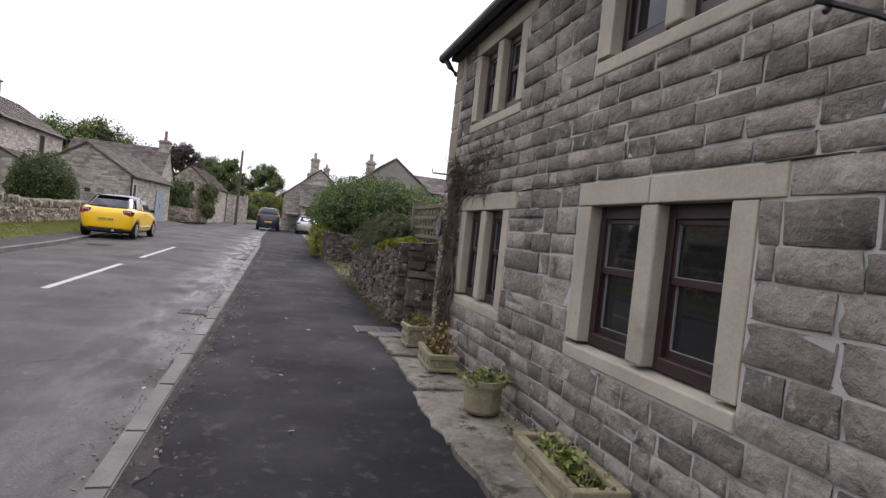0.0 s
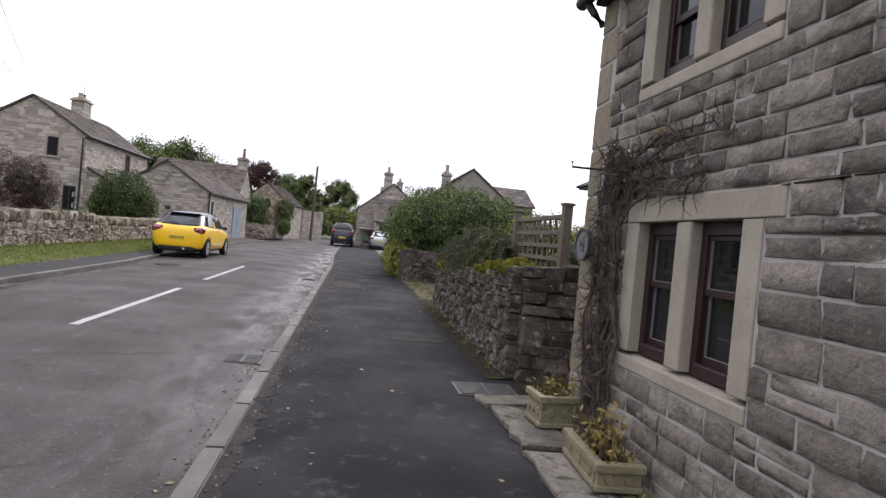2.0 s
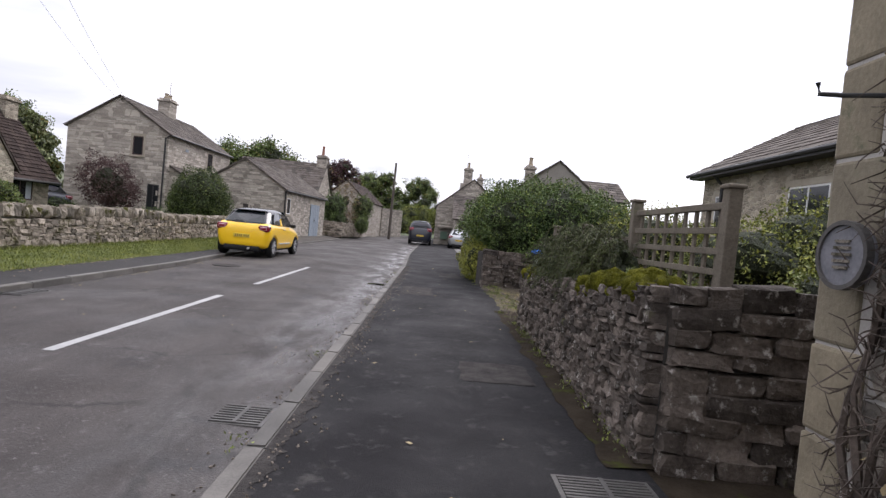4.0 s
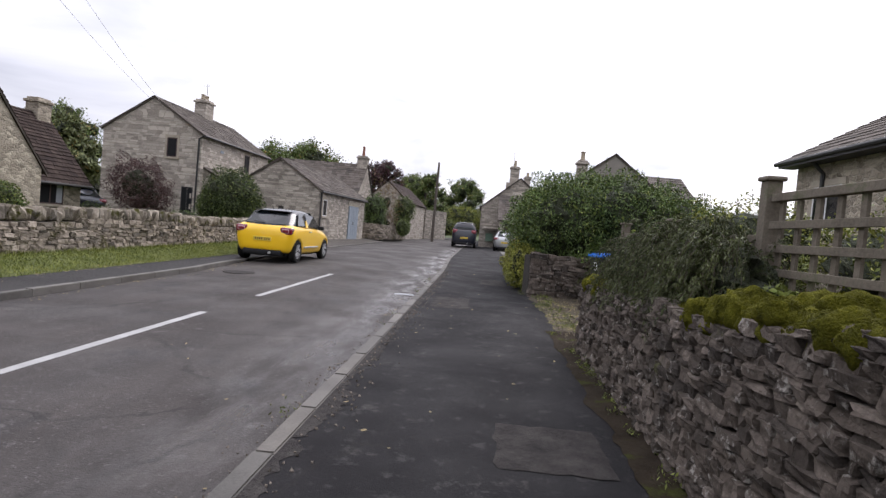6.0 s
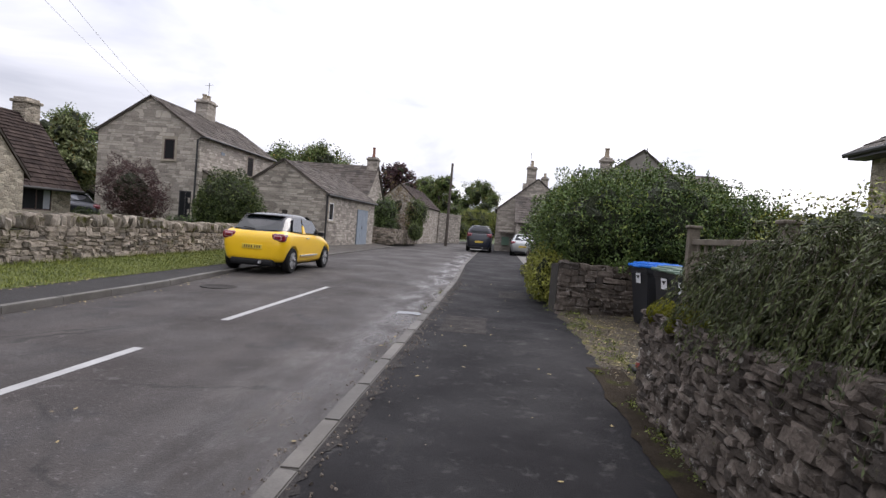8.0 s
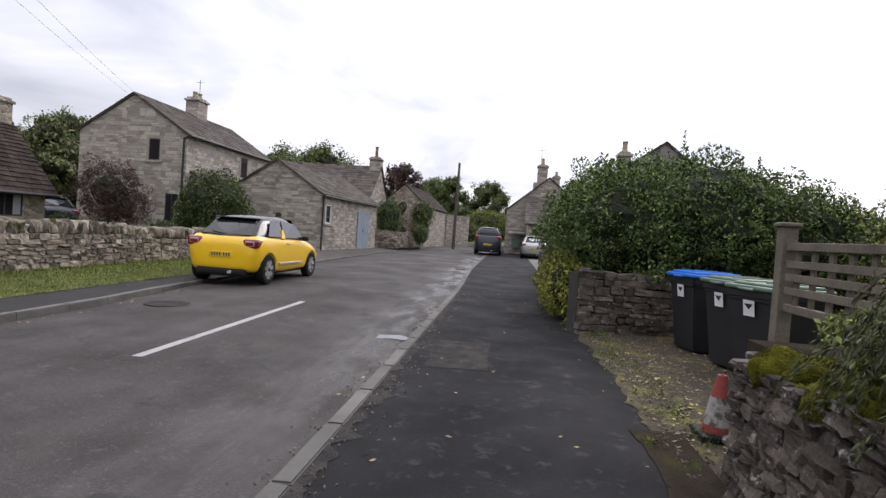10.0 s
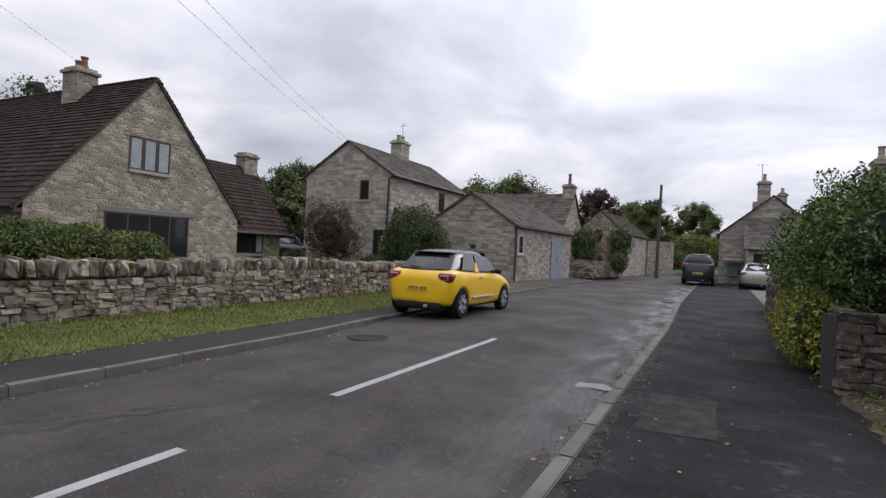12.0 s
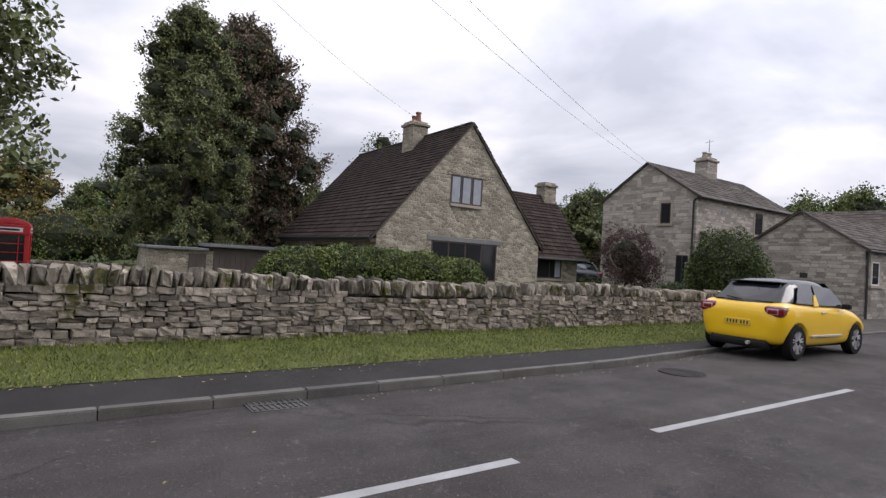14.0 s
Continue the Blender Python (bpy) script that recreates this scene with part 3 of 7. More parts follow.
# ---- stones ----
def stone_form(chamfer, rough, seed, ragged=0.012):
    """A unit block whose rough face looks along -x: a five by five grid with broken arrises, and a plain back."""
    r = random.Random(seed)
    k = 1 - chamfer * 2.4
    g = (-1, -k, r.uniform(-0.3, 0.3), k, 1)
    pts, fs = [], []
    tilt = (r.uniform(-1, 1) * rough, r.uniform(-1, 1) * rough)
    for i, u in enumerate(g):
        for j, v in enumerate(g):
            rim = (i in (0, 4)) + (j in (0, 4))
            x = -0.5 + (chamfer * 2.2 if rim else 0) + r.uniform(-1, 1) * rough + (0 if rim else tilt[0] * u + tilt[1] * v - rough * 0.6)
            q = 1 - chamfer * r.uniform(0.5, 1.6) if rim == 2 else 1
            w = ragged if rim else rough * 0.9
            pts.append((x, u * 0.5 * q + r.uniform(-w, w), v * 0.5 * q + r.uniform(-w, w)))
    pts += [(0.5, -0.5, -0.5), (0.5, 0.5, -0.5), (0.5, 0.5, 0.5), (0.5, -0.5, 0.5)]
    for i in range(4):
        for j in range(4):
            fs.append((i * 5 + j, i * 5 + j + 1, i * 5 + j + 6, i * 5 + j + 5))
    fs.append((0, 5, 10, 15, 20, 26, 25))
    fs.append((24, 19, 14, 9, 4, 28, 27))
    fs.append((4, 3, 2, 1, 0, 25, 28))
    fs.append((20, 21, 22, 23, 24, 27, 26))
    return pts, fs


def soften(me, per):
    """Smooth faces on the rough fronts of stones, flat sides."""
    me.polygons.foreach_set("use_smooth", [(k % per) < 16 for k in range(len(me.polygons))])
    return me


BLOCKS = [stone_form(0.024, 0.07, s, 0.032) for s in range(24)]
RUBBLE = [stone_form(0.06, 0.085, 50 + s, 0.045) for s in range(24)]


def lay(spec, forms, material, parent, near, name="stone", limit=300, facets=False, rest_label="joined far stones of the same wall"):
    """Lays stones (matrix, sizes): those in the near stretch as objects that share meshes, the others in one mesh."""
    meshes = []
    for pts, fs in forms:
        s = Shape().add(pts, fs)
        meshes.append(s.mesh(name, material) if facets else soften(s.mesh(name, material), 20))
    rest, n = Shape(), 0
    for i, (m, size) in enumerate(spec):
        k = (i * 7 + 3) % len(forms)
        full = m @ Matrix.Diagonal((*size, 1))
        if n < limit and near(m.translation):
            ob = new(name, meshes[k])
            ob.parent = parent
            ob.matrix_local = full
            n += 1
        else:
            pts, fs = forms[k]
            rest.add([full @ Vector(p) for p in pts], fs)
    if rest.v:
        rough = part("stonework", rest, material, parent, rest_label, kind="stuff")
        if not facets:
            soften(rough.data, 20)


def split(lo, hi, a, b):
    out, u = [], lo
    while hi - u > b:
        w = rnd(a, b)
        if hi - u - w < a * 0.6:
            w = hi - u
        out.append((u, u + w))
        u += w
    if hi - u > 0.02:
        out.append((u, hi))
    return out


def coursed(length, height, openings, low, high, short, long, joint, depth, base=0.0):
    """Coursed blocks along local y on the plane x = 0, left out at the openings (y0, y1, z0, z1)."""
    edges = sorted({base, height, *[z for o in openings for z in o[2:] if base < z < height]})
    spec = []
    for e0, e1 in zip(edges, edges[1:]):
        rows = max(1, round((e1 - e0) / rnd(low, high)))
        cuts = [e0 + (e1 - e0) * (k + (rnd(-0.16, 0.16) if 0 < k < rows else 0)) / rows for k in range(rows + 1)]
        for z0, z1 in zip(cuts, cuts[1:]):
            zm = (z0 + z1) / 2
            blocked = sorted((o[0], o[1]) for o in openings if o[2] < zm < o[3])
            u, spans = 0.0, []
            for a, b in blocked:
                if a > u:
                    spans.append((u, a))
                u = max(u, b)
            if u < length:
                spans.append((u, length))
            for a, b in spans:
                for y0, y1 in split(a, b, short, long):
                    tiers = [(z0, z1)]
                    if z1 - z0 > 0.13 and random.random() < 0.06:
                        cut = z0 + (z1 - z0) * rnd(0.4, 0.6)
                        tiers = [(z0, cut), (cut, z1)]
                    for q0, q1 in tiers:
                        g = joint * rnd(0.7, 1.5)
                        spec.append((pose(rnd(-0.003, 0.002), (y0 + y1) / 2, (q0 + q1) / 2 + rnd(-0.003, 0.003), rnd(-0.7, 0.7), rnd(-0.6, 0.6), rnd(-0.4, 0.4)),
                                     (depth, y1 - y0 - g, q1 - q0 - g * 0.9)))
    return spec


def drystone(length, top, low, high, short, long, depth):
    """Rubble laid dry along local y, face at x = 0, looking along -x; top(y) is the height."""
    spec, z = [], 0.0
    while z < 2.2:
        h = rnd(low, high)
        y = 0.0
        first = True
        drawn = False
        while y < length:
            w = rnd(short, long) * (1.5 if random.random() < 0.12 else 1)
            if first:
                w *= rnd(0.5, 1.0)
                first = False
            if length - (y + w) < short * 0.6:
                w = length - y
            hh = h * rnd(0.8, 1.25)
            mid = min(max(y + w / 2, 0.02), length - 0.02)
            if z + h * 0.6 < top(mid):
                spec.append((pose(rnd(-0.014, 0.02) + depth * 0.2, y + w / 2, z + h / 2 + rnd(-0.012, 0.012), rnd(-5, 5), rnd(-2, 2), rnd(-2.5, 2.5)),
                             (depth, w * rnd(0.92, 1.04), hh * 0.98)))
                drawn = True
            y += w
        z += h * 0.96
        if not drawn:
            break
    return spec


# ---- leaves ----
def leaf_mesh(name, centres, size, material, seed=1, droop=0.3, slim=0.5, ways=None):
    """One mesh of many small folded leaves, at the rows of an array of points."""
    g = np.random.default_rng(seed)
    c = np.asarray(centres, dtype=float)
    n = len(c)
    d = g.normal(size=(n, 3))
    d[:, 2] -= droop
    if ways is not None:
        d = d * 0.42 + np.asarray(ways, dtype=float)
    d /= np.linalg.norm(d, axis=1)[:, None]
    u = g.normal(size=(n, 3))
    u -= d * np.sum(u * d, axis=1)[:, None]
    u /= np.linalg.norm(u, axis=1)[:, None]
    s = size * g.uniform(0.6, 1.35, (n, 1))
    up = np.cross(d, u)
    v = np.stack([c - d * s * 0.5, c + u * s * slim * 0.5 + up * s * 0.08, c + d * s * 0.5, c - u * s * slim * 0.5 + up * s * 0.08], axis=1).reshape(-1, 3)
    me = bpy.data.meshes.new(name)
    me.vertices.add(4 * n)
    me.vertices.foreach_set("co", v.astype(np.float32).ravel())
    idx = np.arange(4 * n).reshape(n, 4)
    tri = np.concatenate([idx[:, [0, 1, 2]], idx[:, [0, 2, 3]]], axis=1).reshape(-1)
    me.loops.add(len(tri))
    me.loops.foreach_set("vertex_index", tri.astype(np.int32))
    me.polygons.add(2 * n)
    me.polygons.foreach_set("loop_start", np.arange(0, 6 * n, 3, dtype=np.int32))
    me.materials.append(material)
    me.update(calc_edges=True)
    me.validate()
    return me


def leaves(name, centres, size, material, parent, label="", seed=1, droop=0.3, slim=0.5, ways=None):
    ob = new(name, leaf_mesh(name, centres, size, material, seed, droop, slim, ways))
    ob.parent = parent
    return tagged(ob, label, kind="stuff")


def lump(cx, cy, cz, rx, ry, rz, seed, rough=0.18, seg=18, rings=12):
    """A lumpy closed body, for the shaded inside of a bush among others."""
    s, pts, fs = Shape(), [], []
    for i in range(rings + 1):
        th = math.pi * i / rings
        for k in range(seg):
            ph = math.tau * k / seg
            d = Vector((math.sin(th) * math.cos(ph), math.sin(th) * math.sin(ph), math.cos(th)))
            q = 1 + rough * noise.noise(d * 2.2 + Vector((seed * 3.1, seed, 0))) * 2
            pts.append((cx + d.x * rx * q, cy + d.y * ry * q, cz + d.z * rz * q))
    for i in range(rings):
        for k in range(seg):
            j = (k + 1) % seg
            fs.append((i * seg + k, (i + 1) * seg + k, (i + 1) * seg + j, i * seg + j))
    return s.add(pts, fs)


def shell(n, blobs, seed, thick=0.22, floor=-9.0, rough=0.25):
    """Points near the uneven skin of a union of ellipsoids (x, y, z, rx, ry, rz)."""
    g = np.random.default_rng(seed)
    area = np.array([(b[3] * b[4] + b[4] * b[5] + b[3] * b[5]) for b in blobs])
    pick = g.choice(len(blobs), n, p=area / area.sum())
    d = g.normal(size=(n, 3))
    d /= np.linalg.norm(d, axis=1)[:, None]
    b = np.array(blobs)[pick]
    wav = 1 + rough * (np.sin(d[:, 0] * 5 + pick) * np.sin(d[:, 1] * 6 + pick * 2) + 0.6 * np.sin(d[:, 2] * 9 + pick) * np.sin(d[:, 0] * 11))
    r = wav[:, None] * (1 - thick * g.random((n, 1)) ** 1.5)
    p = b[:, :3] + d * b[:, 3:] * r
    keep = p[:, 2] > floor
    for q in blobs:
        e = (p - np.array(q[:3])) / np.array(q[3:])
        keep &= np.sum(e * e, axis=1) > 0.45
    return p[keep]


def bush(name, at, blobs, count, size, material, label, category, seed, floor=0.02, group="", stems=True, second=None, core=0.74, rough=0.25):
    ob = thing(name, at, label, category, group)
    # Dark lumps behind the leaves stand in for the bush's inner shade.
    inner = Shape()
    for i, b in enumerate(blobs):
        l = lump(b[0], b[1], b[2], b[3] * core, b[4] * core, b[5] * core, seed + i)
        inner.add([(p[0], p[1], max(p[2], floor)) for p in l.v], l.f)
    part("inner_shade_lump", inner, CORE_SHADE, ob, kind="stuff")
    p = shell(count, blobs, seed, floor=floor, rough=rough)
    # Leaves of the second colour grow more frequent towards the top.
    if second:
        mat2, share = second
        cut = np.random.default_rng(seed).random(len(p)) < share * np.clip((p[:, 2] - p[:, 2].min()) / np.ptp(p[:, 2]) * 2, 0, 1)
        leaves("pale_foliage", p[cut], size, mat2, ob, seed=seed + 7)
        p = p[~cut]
    leaves("foliage", p, size, material, ob, seed=seed)
    if stems:
        s = Shape()
        for b in blobs[:4]:
            s.tube([(b[0] * 0.3, b[1] * 0.3, 0), (b[0] * 0.7, b[1] * 0.7, b[2] * 0.6), (b[0], b[1], b[2])], [0.03, 0.022, 0.012], 5)
        part("stem", s, BARK, ob)
    return ob


def tree(name, at, height, spread, material, label, seed, count=9000, size=0.16, trunk=0.28, bare=0.18, lobes=26, second=None, shape=0.5, category="tree", per=0.34, solid=True, column=False):
    """A tapered trunk with limbs; clumps of leaves round the limbs' ends."""
    r = random.Random(seed)
    ob = thing(name, at, label, category)
    wood = Shape()
    lean = (r.uniform(-0.3, 0.3), r.uniform(-0.3, 0.3))
    axis = [(lean[0] * k, lean[1] * k, height * 0.92 * k) for k in (0, 0.15, 0.35, 0.6, 0.85, 1.0)]
    wood.tube(axis, [trunk, trunk * 0.8, trunk * 0.65, trunk * 0.42, trunk * 0.2, 0.02], 9)
    part("trunk", wood, BARK, ob)
    limbs, tips = Shape(), []
    for i in range(lobes):
        k = bare + (1 - bare) * (i + r.random()) / lobes
        f = (k - bare) / (1 - bare)
        if column:
            wide = spread * min(1, 0.72 + f * 1.1) * max(0.0, 1 - f ** 2.3) ** 0.62 * r.uniform(0.55, 1.05)
        else:
            wide = spread * (math.sin(math.pi * min(1.0, f * 0.82 + 0.16)) ** shape) * r.uniform(0.72, 1.1)
        a = i * 2.4 + r.uniform(-0.5, 0.5)
        z0 = height * max(0.1, k - 0.14)
        z1 = height * k
        end = Vector((math.cos(a) * wide + lean[0] * k, math.sin(a) * wide + lean[1] * k, z1))
        start = Vector((lean[0] * k, lean[1] * k, z0))
        limbs.tube([start, start.lerp(end, 0.5) + Vector((0, 0, 0.1 * wide)), end], [trunk * 0.28, trunk * 0.15, 0.015], 5)
        tips += [(end.lerp(start, 0.12), 1.0), (start.lerp(end, 0.55), 0.95)]
    part("limb", limbs, BARK, ob, kind="stuff")
    g = np.random.default_rng(seed)
    # Dark lumps inside the leaf clumps: crown shade as solid colour.
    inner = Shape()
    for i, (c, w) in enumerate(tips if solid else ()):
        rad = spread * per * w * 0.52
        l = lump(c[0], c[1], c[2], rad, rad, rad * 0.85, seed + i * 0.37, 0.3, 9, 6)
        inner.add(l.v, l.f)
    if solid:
        part("inner_shade_lump", inner, CORE_SHADE, ob, kind="stuff")
    cen = []
    each = max(8, int(count * 1.7) // len(tips) // 8)
    for c, w in tips:
        rad = spread * per * w
        for _ in range(8):
            q = g.normal(size=3)
            q = q / np.linalg.norm(q) * rad * g.uniform(0.55, 1.05)
            sub = np.array(c) + q * np.array((1, 1, 0.8))
            cen.append(sub + g.normal(size=(each, 3)) * rad * 0.19)
    p = np.concatenate(cen)
    p = p[p[:, 2] > height * bare * 0.55]
    size = size * 0.95
    if second:
        cut = g.random(len(p)) < second[1]
        leaves("tinted_leaves", p[cut], size, second[0], ob, seed=seed + 3)
        p = p[~cut]
    leaves("crown", p, size, material, ob, seed=seed)
    return ob


# ---- ground, road and footways ----
def left_edge(y):
    return float(np.interp(y, [-30, 11, 19, 24, 31, 42, 60, 80], [-5.4, -5.30, -5.36, -5.85, -6.15, -6.0, -5.2, -4.6]))


def right_edge(y):
    return float(np.interp(y, [-30, 0, 25, 33, 46, 60, 80], [-0.285, -0.285, -0.285, -0.5, -0.5, -0.3, 0.2]))


def land_z(x, y):
    """Level of the open ground away from the road."""
    base = road_z(y)
    if x < -8.3:
        side = 0.20 + 0.02 * min(-8.3 - x, 8)
        drop = 0.75 * (1 - smooth_step(10.5, 15.5, y)) * smooth_step(9, 12, -x)
        far = 0.008 * max(0, -x - 40)
        return base + side - drop + far + 0.25 * smooth_step(28, 36, y) * smooth_step(6, 8, -x)
    if x > 2.5:
        return base + 0.0
    return base - 0.12


xs = [-900, -500, -250, -140, -90, -60, -45, -36, -30, -26, -22, -18, -15, -12, -10, -8.8, -8.35, -8.25, -5, 0, 2.3, 2.6, 4, 6, 9, 14, 20, 30, 50, 90, 200, 500, 900]
ys = [-900, -400, -150, -60, -30, -15, -6, 0, 4, 8, 10, 12, 14, 16, 18, 20, 23, 26, 29, 32, 35, 38, 42, 46, 50, 55, 60, 66, 75, 90, 120, 180, 300, 600, 900]
sheet = Shape()
sheet.add([(x, y, land_z(x, y)) for y in ys for x in xs],
          [(j * len(xs) + i, j * len(xs) + i + 1, (j + 1) * len(xs) + i + 1, (j + 1) * len(xs) + i) for j in range(len(ys) - 1) for i in range(len(xs) - 1)])
ground = single("ground", sheet, MEADOW, (0, 0, 0), "green fields and garden ground all round the lane", "ground", kind="structure", smooth=True)


def strip(xa, xb, y0, y1, za, zb, step=0.5, cols=2, crown=0.0):
    """A ribbon along y between two edges."""
    s = Shape()
    n = int((y1 - y0) / step) + 1
    for k in range(n):
        y = y0 + (y1 - y0) * k / (n - 1)
        a, b = xa(y), xb(y)
        for c in range(cols):
            t = c / (cols - 1)
            s.v.append((a + (b - a) * t, y, za(y) + (zb(y) - za(y)) * t + crown * (1 - (2 * t - 1) ** 2)))
    s.f = [(k * cols + c, k * cols + c + 1, (k + 1) * cols + c + 1, (k + 1) * cols + c) for k in range(n - 1) for c in range(cols - 1)]
    return s


RK, LK = 0.035, 0.085      # heights of the two kerbs above the channel
road = single("road", strip(left_edge, right_edge, -30, 80, lambda y: road_z(y) - 0.035, lambda y: road_z(y) - 0.03, 0.5, 9, 0.045), ASPHALT, (0, 0, 0),
              "worn grey asphalt village road, damp, with faint cracks", "road", kind="structure", smooth=True)
pavement = single("pavement", strip(lambda y: right_edge(y) + 0.13, lambda y: float(np.interp(y, [-30, 19, 24, 34, 60, 80], [2.56, 2.56, 2.3, 2.3, 2.6, 2.8])),
                                    -30, 80, lambda y: road_z(y) + 0.003, lambda y: road_z(y) + 0.035, 0.5, 6), PAVING, (0, 0, 0),
                  "dark tarmac footway beside the cottage and walls", "pavement", kind="structure", smooth=True)
pavement_left = single("pavement_far_side", strip(lambda y: float(np.interp(y, [-30, 24, 31, 36, 80], [-6.45, -6.4, -7.4, -7.9, -7.9])), lambda y: left_edge(y) - 0.13,
                                                  -30, 80, lambda y: road_z(y) + 0.075, lambda y: road_z(y) + float(np.interp(y, [20.5, 24], [0.05, 0.004])), 0.5, 4), FARPAVE, (0, 0, 0),
                       "dark tarmac footway on the far side of the road", "pavement", kind="structure", smooth=True)
verge = single("verge", strip(lambda y: -8.4, lambda y: float(np.interp(y, [-30, 24, 27, 31], [-6.44, -6.38, -6.9, -7.5])), -20, 33,
                              lambda y: road_z(y) + 0.20, lambda y: road_z(y) + 0.082, 0.5, 6), GRASS_GROUND, (0, 0, 0),
               "strip of short green grass below the stone wall", "verge", kind="structure", smooth=True)


def kerb_line(name, edge, side, height, drop, y0, y1, label):
    """Kerb stones of uneven length along an edge, each an object of its own."""
    root = tagged(new(name), label, "kerb", kind="structure")
    forms = []
    for k in range(8):
        s = Shape().box(-0.075, 0.065, -0.5, 0.5, -0.2, 0.0)
        s.v = [(p[0], p[1], p[2] + (rnd(-0.004, 0.004) if p[2] > -0.01 else 0)) for p in s.v]
        bm = bmesh.new()
        vs = [bm.verts.new(p) for p in s.v]
        for f in s.f:
            bm.faces.new([vs[i] for i in f])
        bmesh.ops.bevel(bm, geom=[e for e in bm.edges if all(v.co.z > -0.05 for v in e.verts)], offset=0.012, segments=2, affect="EDGES")
        me = bpy.data.meshes.new("kerbstone")
        bm.to_mesh(me)
        bm.free()
        me.materials.append(KERB)
        forms.append(me)
    y = y0
    while y < y1:
        w = rnd(0.75, 1.05)
        xa, xb = edge(y) + side * 0.065, edge(y + w) + side * 0.065
        ob = new("kerbstone", forms[random.randrange(8)])
        ob.parent = root
        z = road_z(y + w / 2) - 0.03 + height * drop(y)
        ob.matrix_local = pose((xa + xb) / 2, y + w / 2, z, math.degrees(math.atan(0.009)), rnd(-1.2, 1.2), -math.degrees(math.atan2(xb - xa, w))) @ Matrix.Diagonal((1, w - 0.012, 1, 1))
        y += w
    return root


kerb_line("kerb_near_side", right_edge, 1, RK + 0.008, lambda y: 1.0, -8, 62, "low worn gritstone kerb beside the footway")
kerb_line("kerb_far_side", left_edge, -1, LK + 0.012, lambda y: 1 - 0.55 * smooth_step(20, 24, y), -8, 58, "raised gritstone kerb across the road")

# dashes of the centre line
for y0, y1 in ((-9.4, -5.3), (-2.6, 1.5), (4.1, 8.3), (10.3, 14.5), (16.32, 20.98)):
    s = Shape()
    n = 12
    for k in range(n + 1):
        y = y0 + (y1 - y0) * k / n
        for x in (-0.055, 0.055):
            s.v.append((x + rnd(-0.004, 0.004), y - y0, road_z(y) + 0.0145 - road_z(y0)))
    s.f = [(2 * k, 2 * k + 1, 2 * k + 3, 2 * k + 2) for k in range(n)]
    single("road_marking", s, PAINT, (-2.74, y0, road_z(y0)), "worn white painted dash on the asphalt", "road marking", "centre line dashes", kind="structure")


# ---- buildings ----
def slates(a, b, c, rows, width, material, parent, name="roof", label="", thick=0.03, single_pieces=0):
    """Overlapping slates on the slope with eave a-b and the ridge end c above a. One mesh."""
    a, b, c = Vector(a), Vector(b), Vector(c)
    along, up = b - a, c - a
    L, U = along.length, up.length
    ax, uy = along.normalized(), up.normalized()
    n = ax.cross(uy)
    if n.z < 0:
        n = -n
    s, pieces = Shape(), []
    s.add([a, b, b + up, a + up, a - n * 0.07, b - n * 0.07, b + up - n * 0.07, a + up - n * 0.07], [(0, 1, 2, 3), (7, 6, 5, 4), (0, 4, 5, 1), (1, 5, 6, 2), (2, 6, 7, 3), (3, 7, 4, 0)])
    r = random.Random(int(L * 100 + U * 10))
    v = 0.0
    for k in range(rows):
        e = U / rows * (1.25 - 0.5 * k / rows)
        if v + e > U + 0.02:
            e = U - v
        u = -r.uniform(0, width)
        while u < L:
            w = width * r.uniform(0.7, 1.35)
            u0, u1 = max(u, -0.03), min(u + w - 0.012, L + 0.03)
            if u1 - u0 > 0.03:
                lift = thick * r.uniform(0.8, 1.25)
                lo = v - r.uniform(0, 0.02)
                hi = min(v + e * 1.12, U + 0.02)
                if single_pieces and len(pieces) < single_pieces and L - u1 < 5.2:
                    m = Matrix((ax * (u1 - u0), uy * (hi - lo), n * lift)).transposed().to_4x4()
                    m.translation = a + ax * u0 + uy * lo
                    pieces.append(m)
                    u += w
                    continue
                p = [a + ax * u0 + uy * lo + n * lift, a + ax * u1 + uy * lo + n * lift, a + ax * u1 + uy * hi + n * 0.008, a + ax * u0 + uy * hi + n * 0.008,
                     a + ax * u0 + uy * lo + n * (lift - thick), a + ax * u1 + uy * lo + n * (lift - thick)]
                s.add(p, [(0, 1, 2, 3), (0, 4, 5, 1), (0, 3, 4), (1, 5, 2)])
            u += w
        v += e
        if v >= U - 0.01:
            break
    roof = part(name, s, material, parent, label)
    if pieces:
        slab = Shape().add([(0, 0, 1), (1, 0, 1), (1, 1, 0.26), (0, 1, 0.26), (0, 0, 0), (1, 0, 0)], [(0, 1, 2, 3), (0, 4, 5, 1), (0, 3, 4), (1, 5, 2)]).mesh("slate", material)
        for m in pieces:
            o = new("slate", slab)
            o.parent = roof
            o.matrix_local = m
    return roof


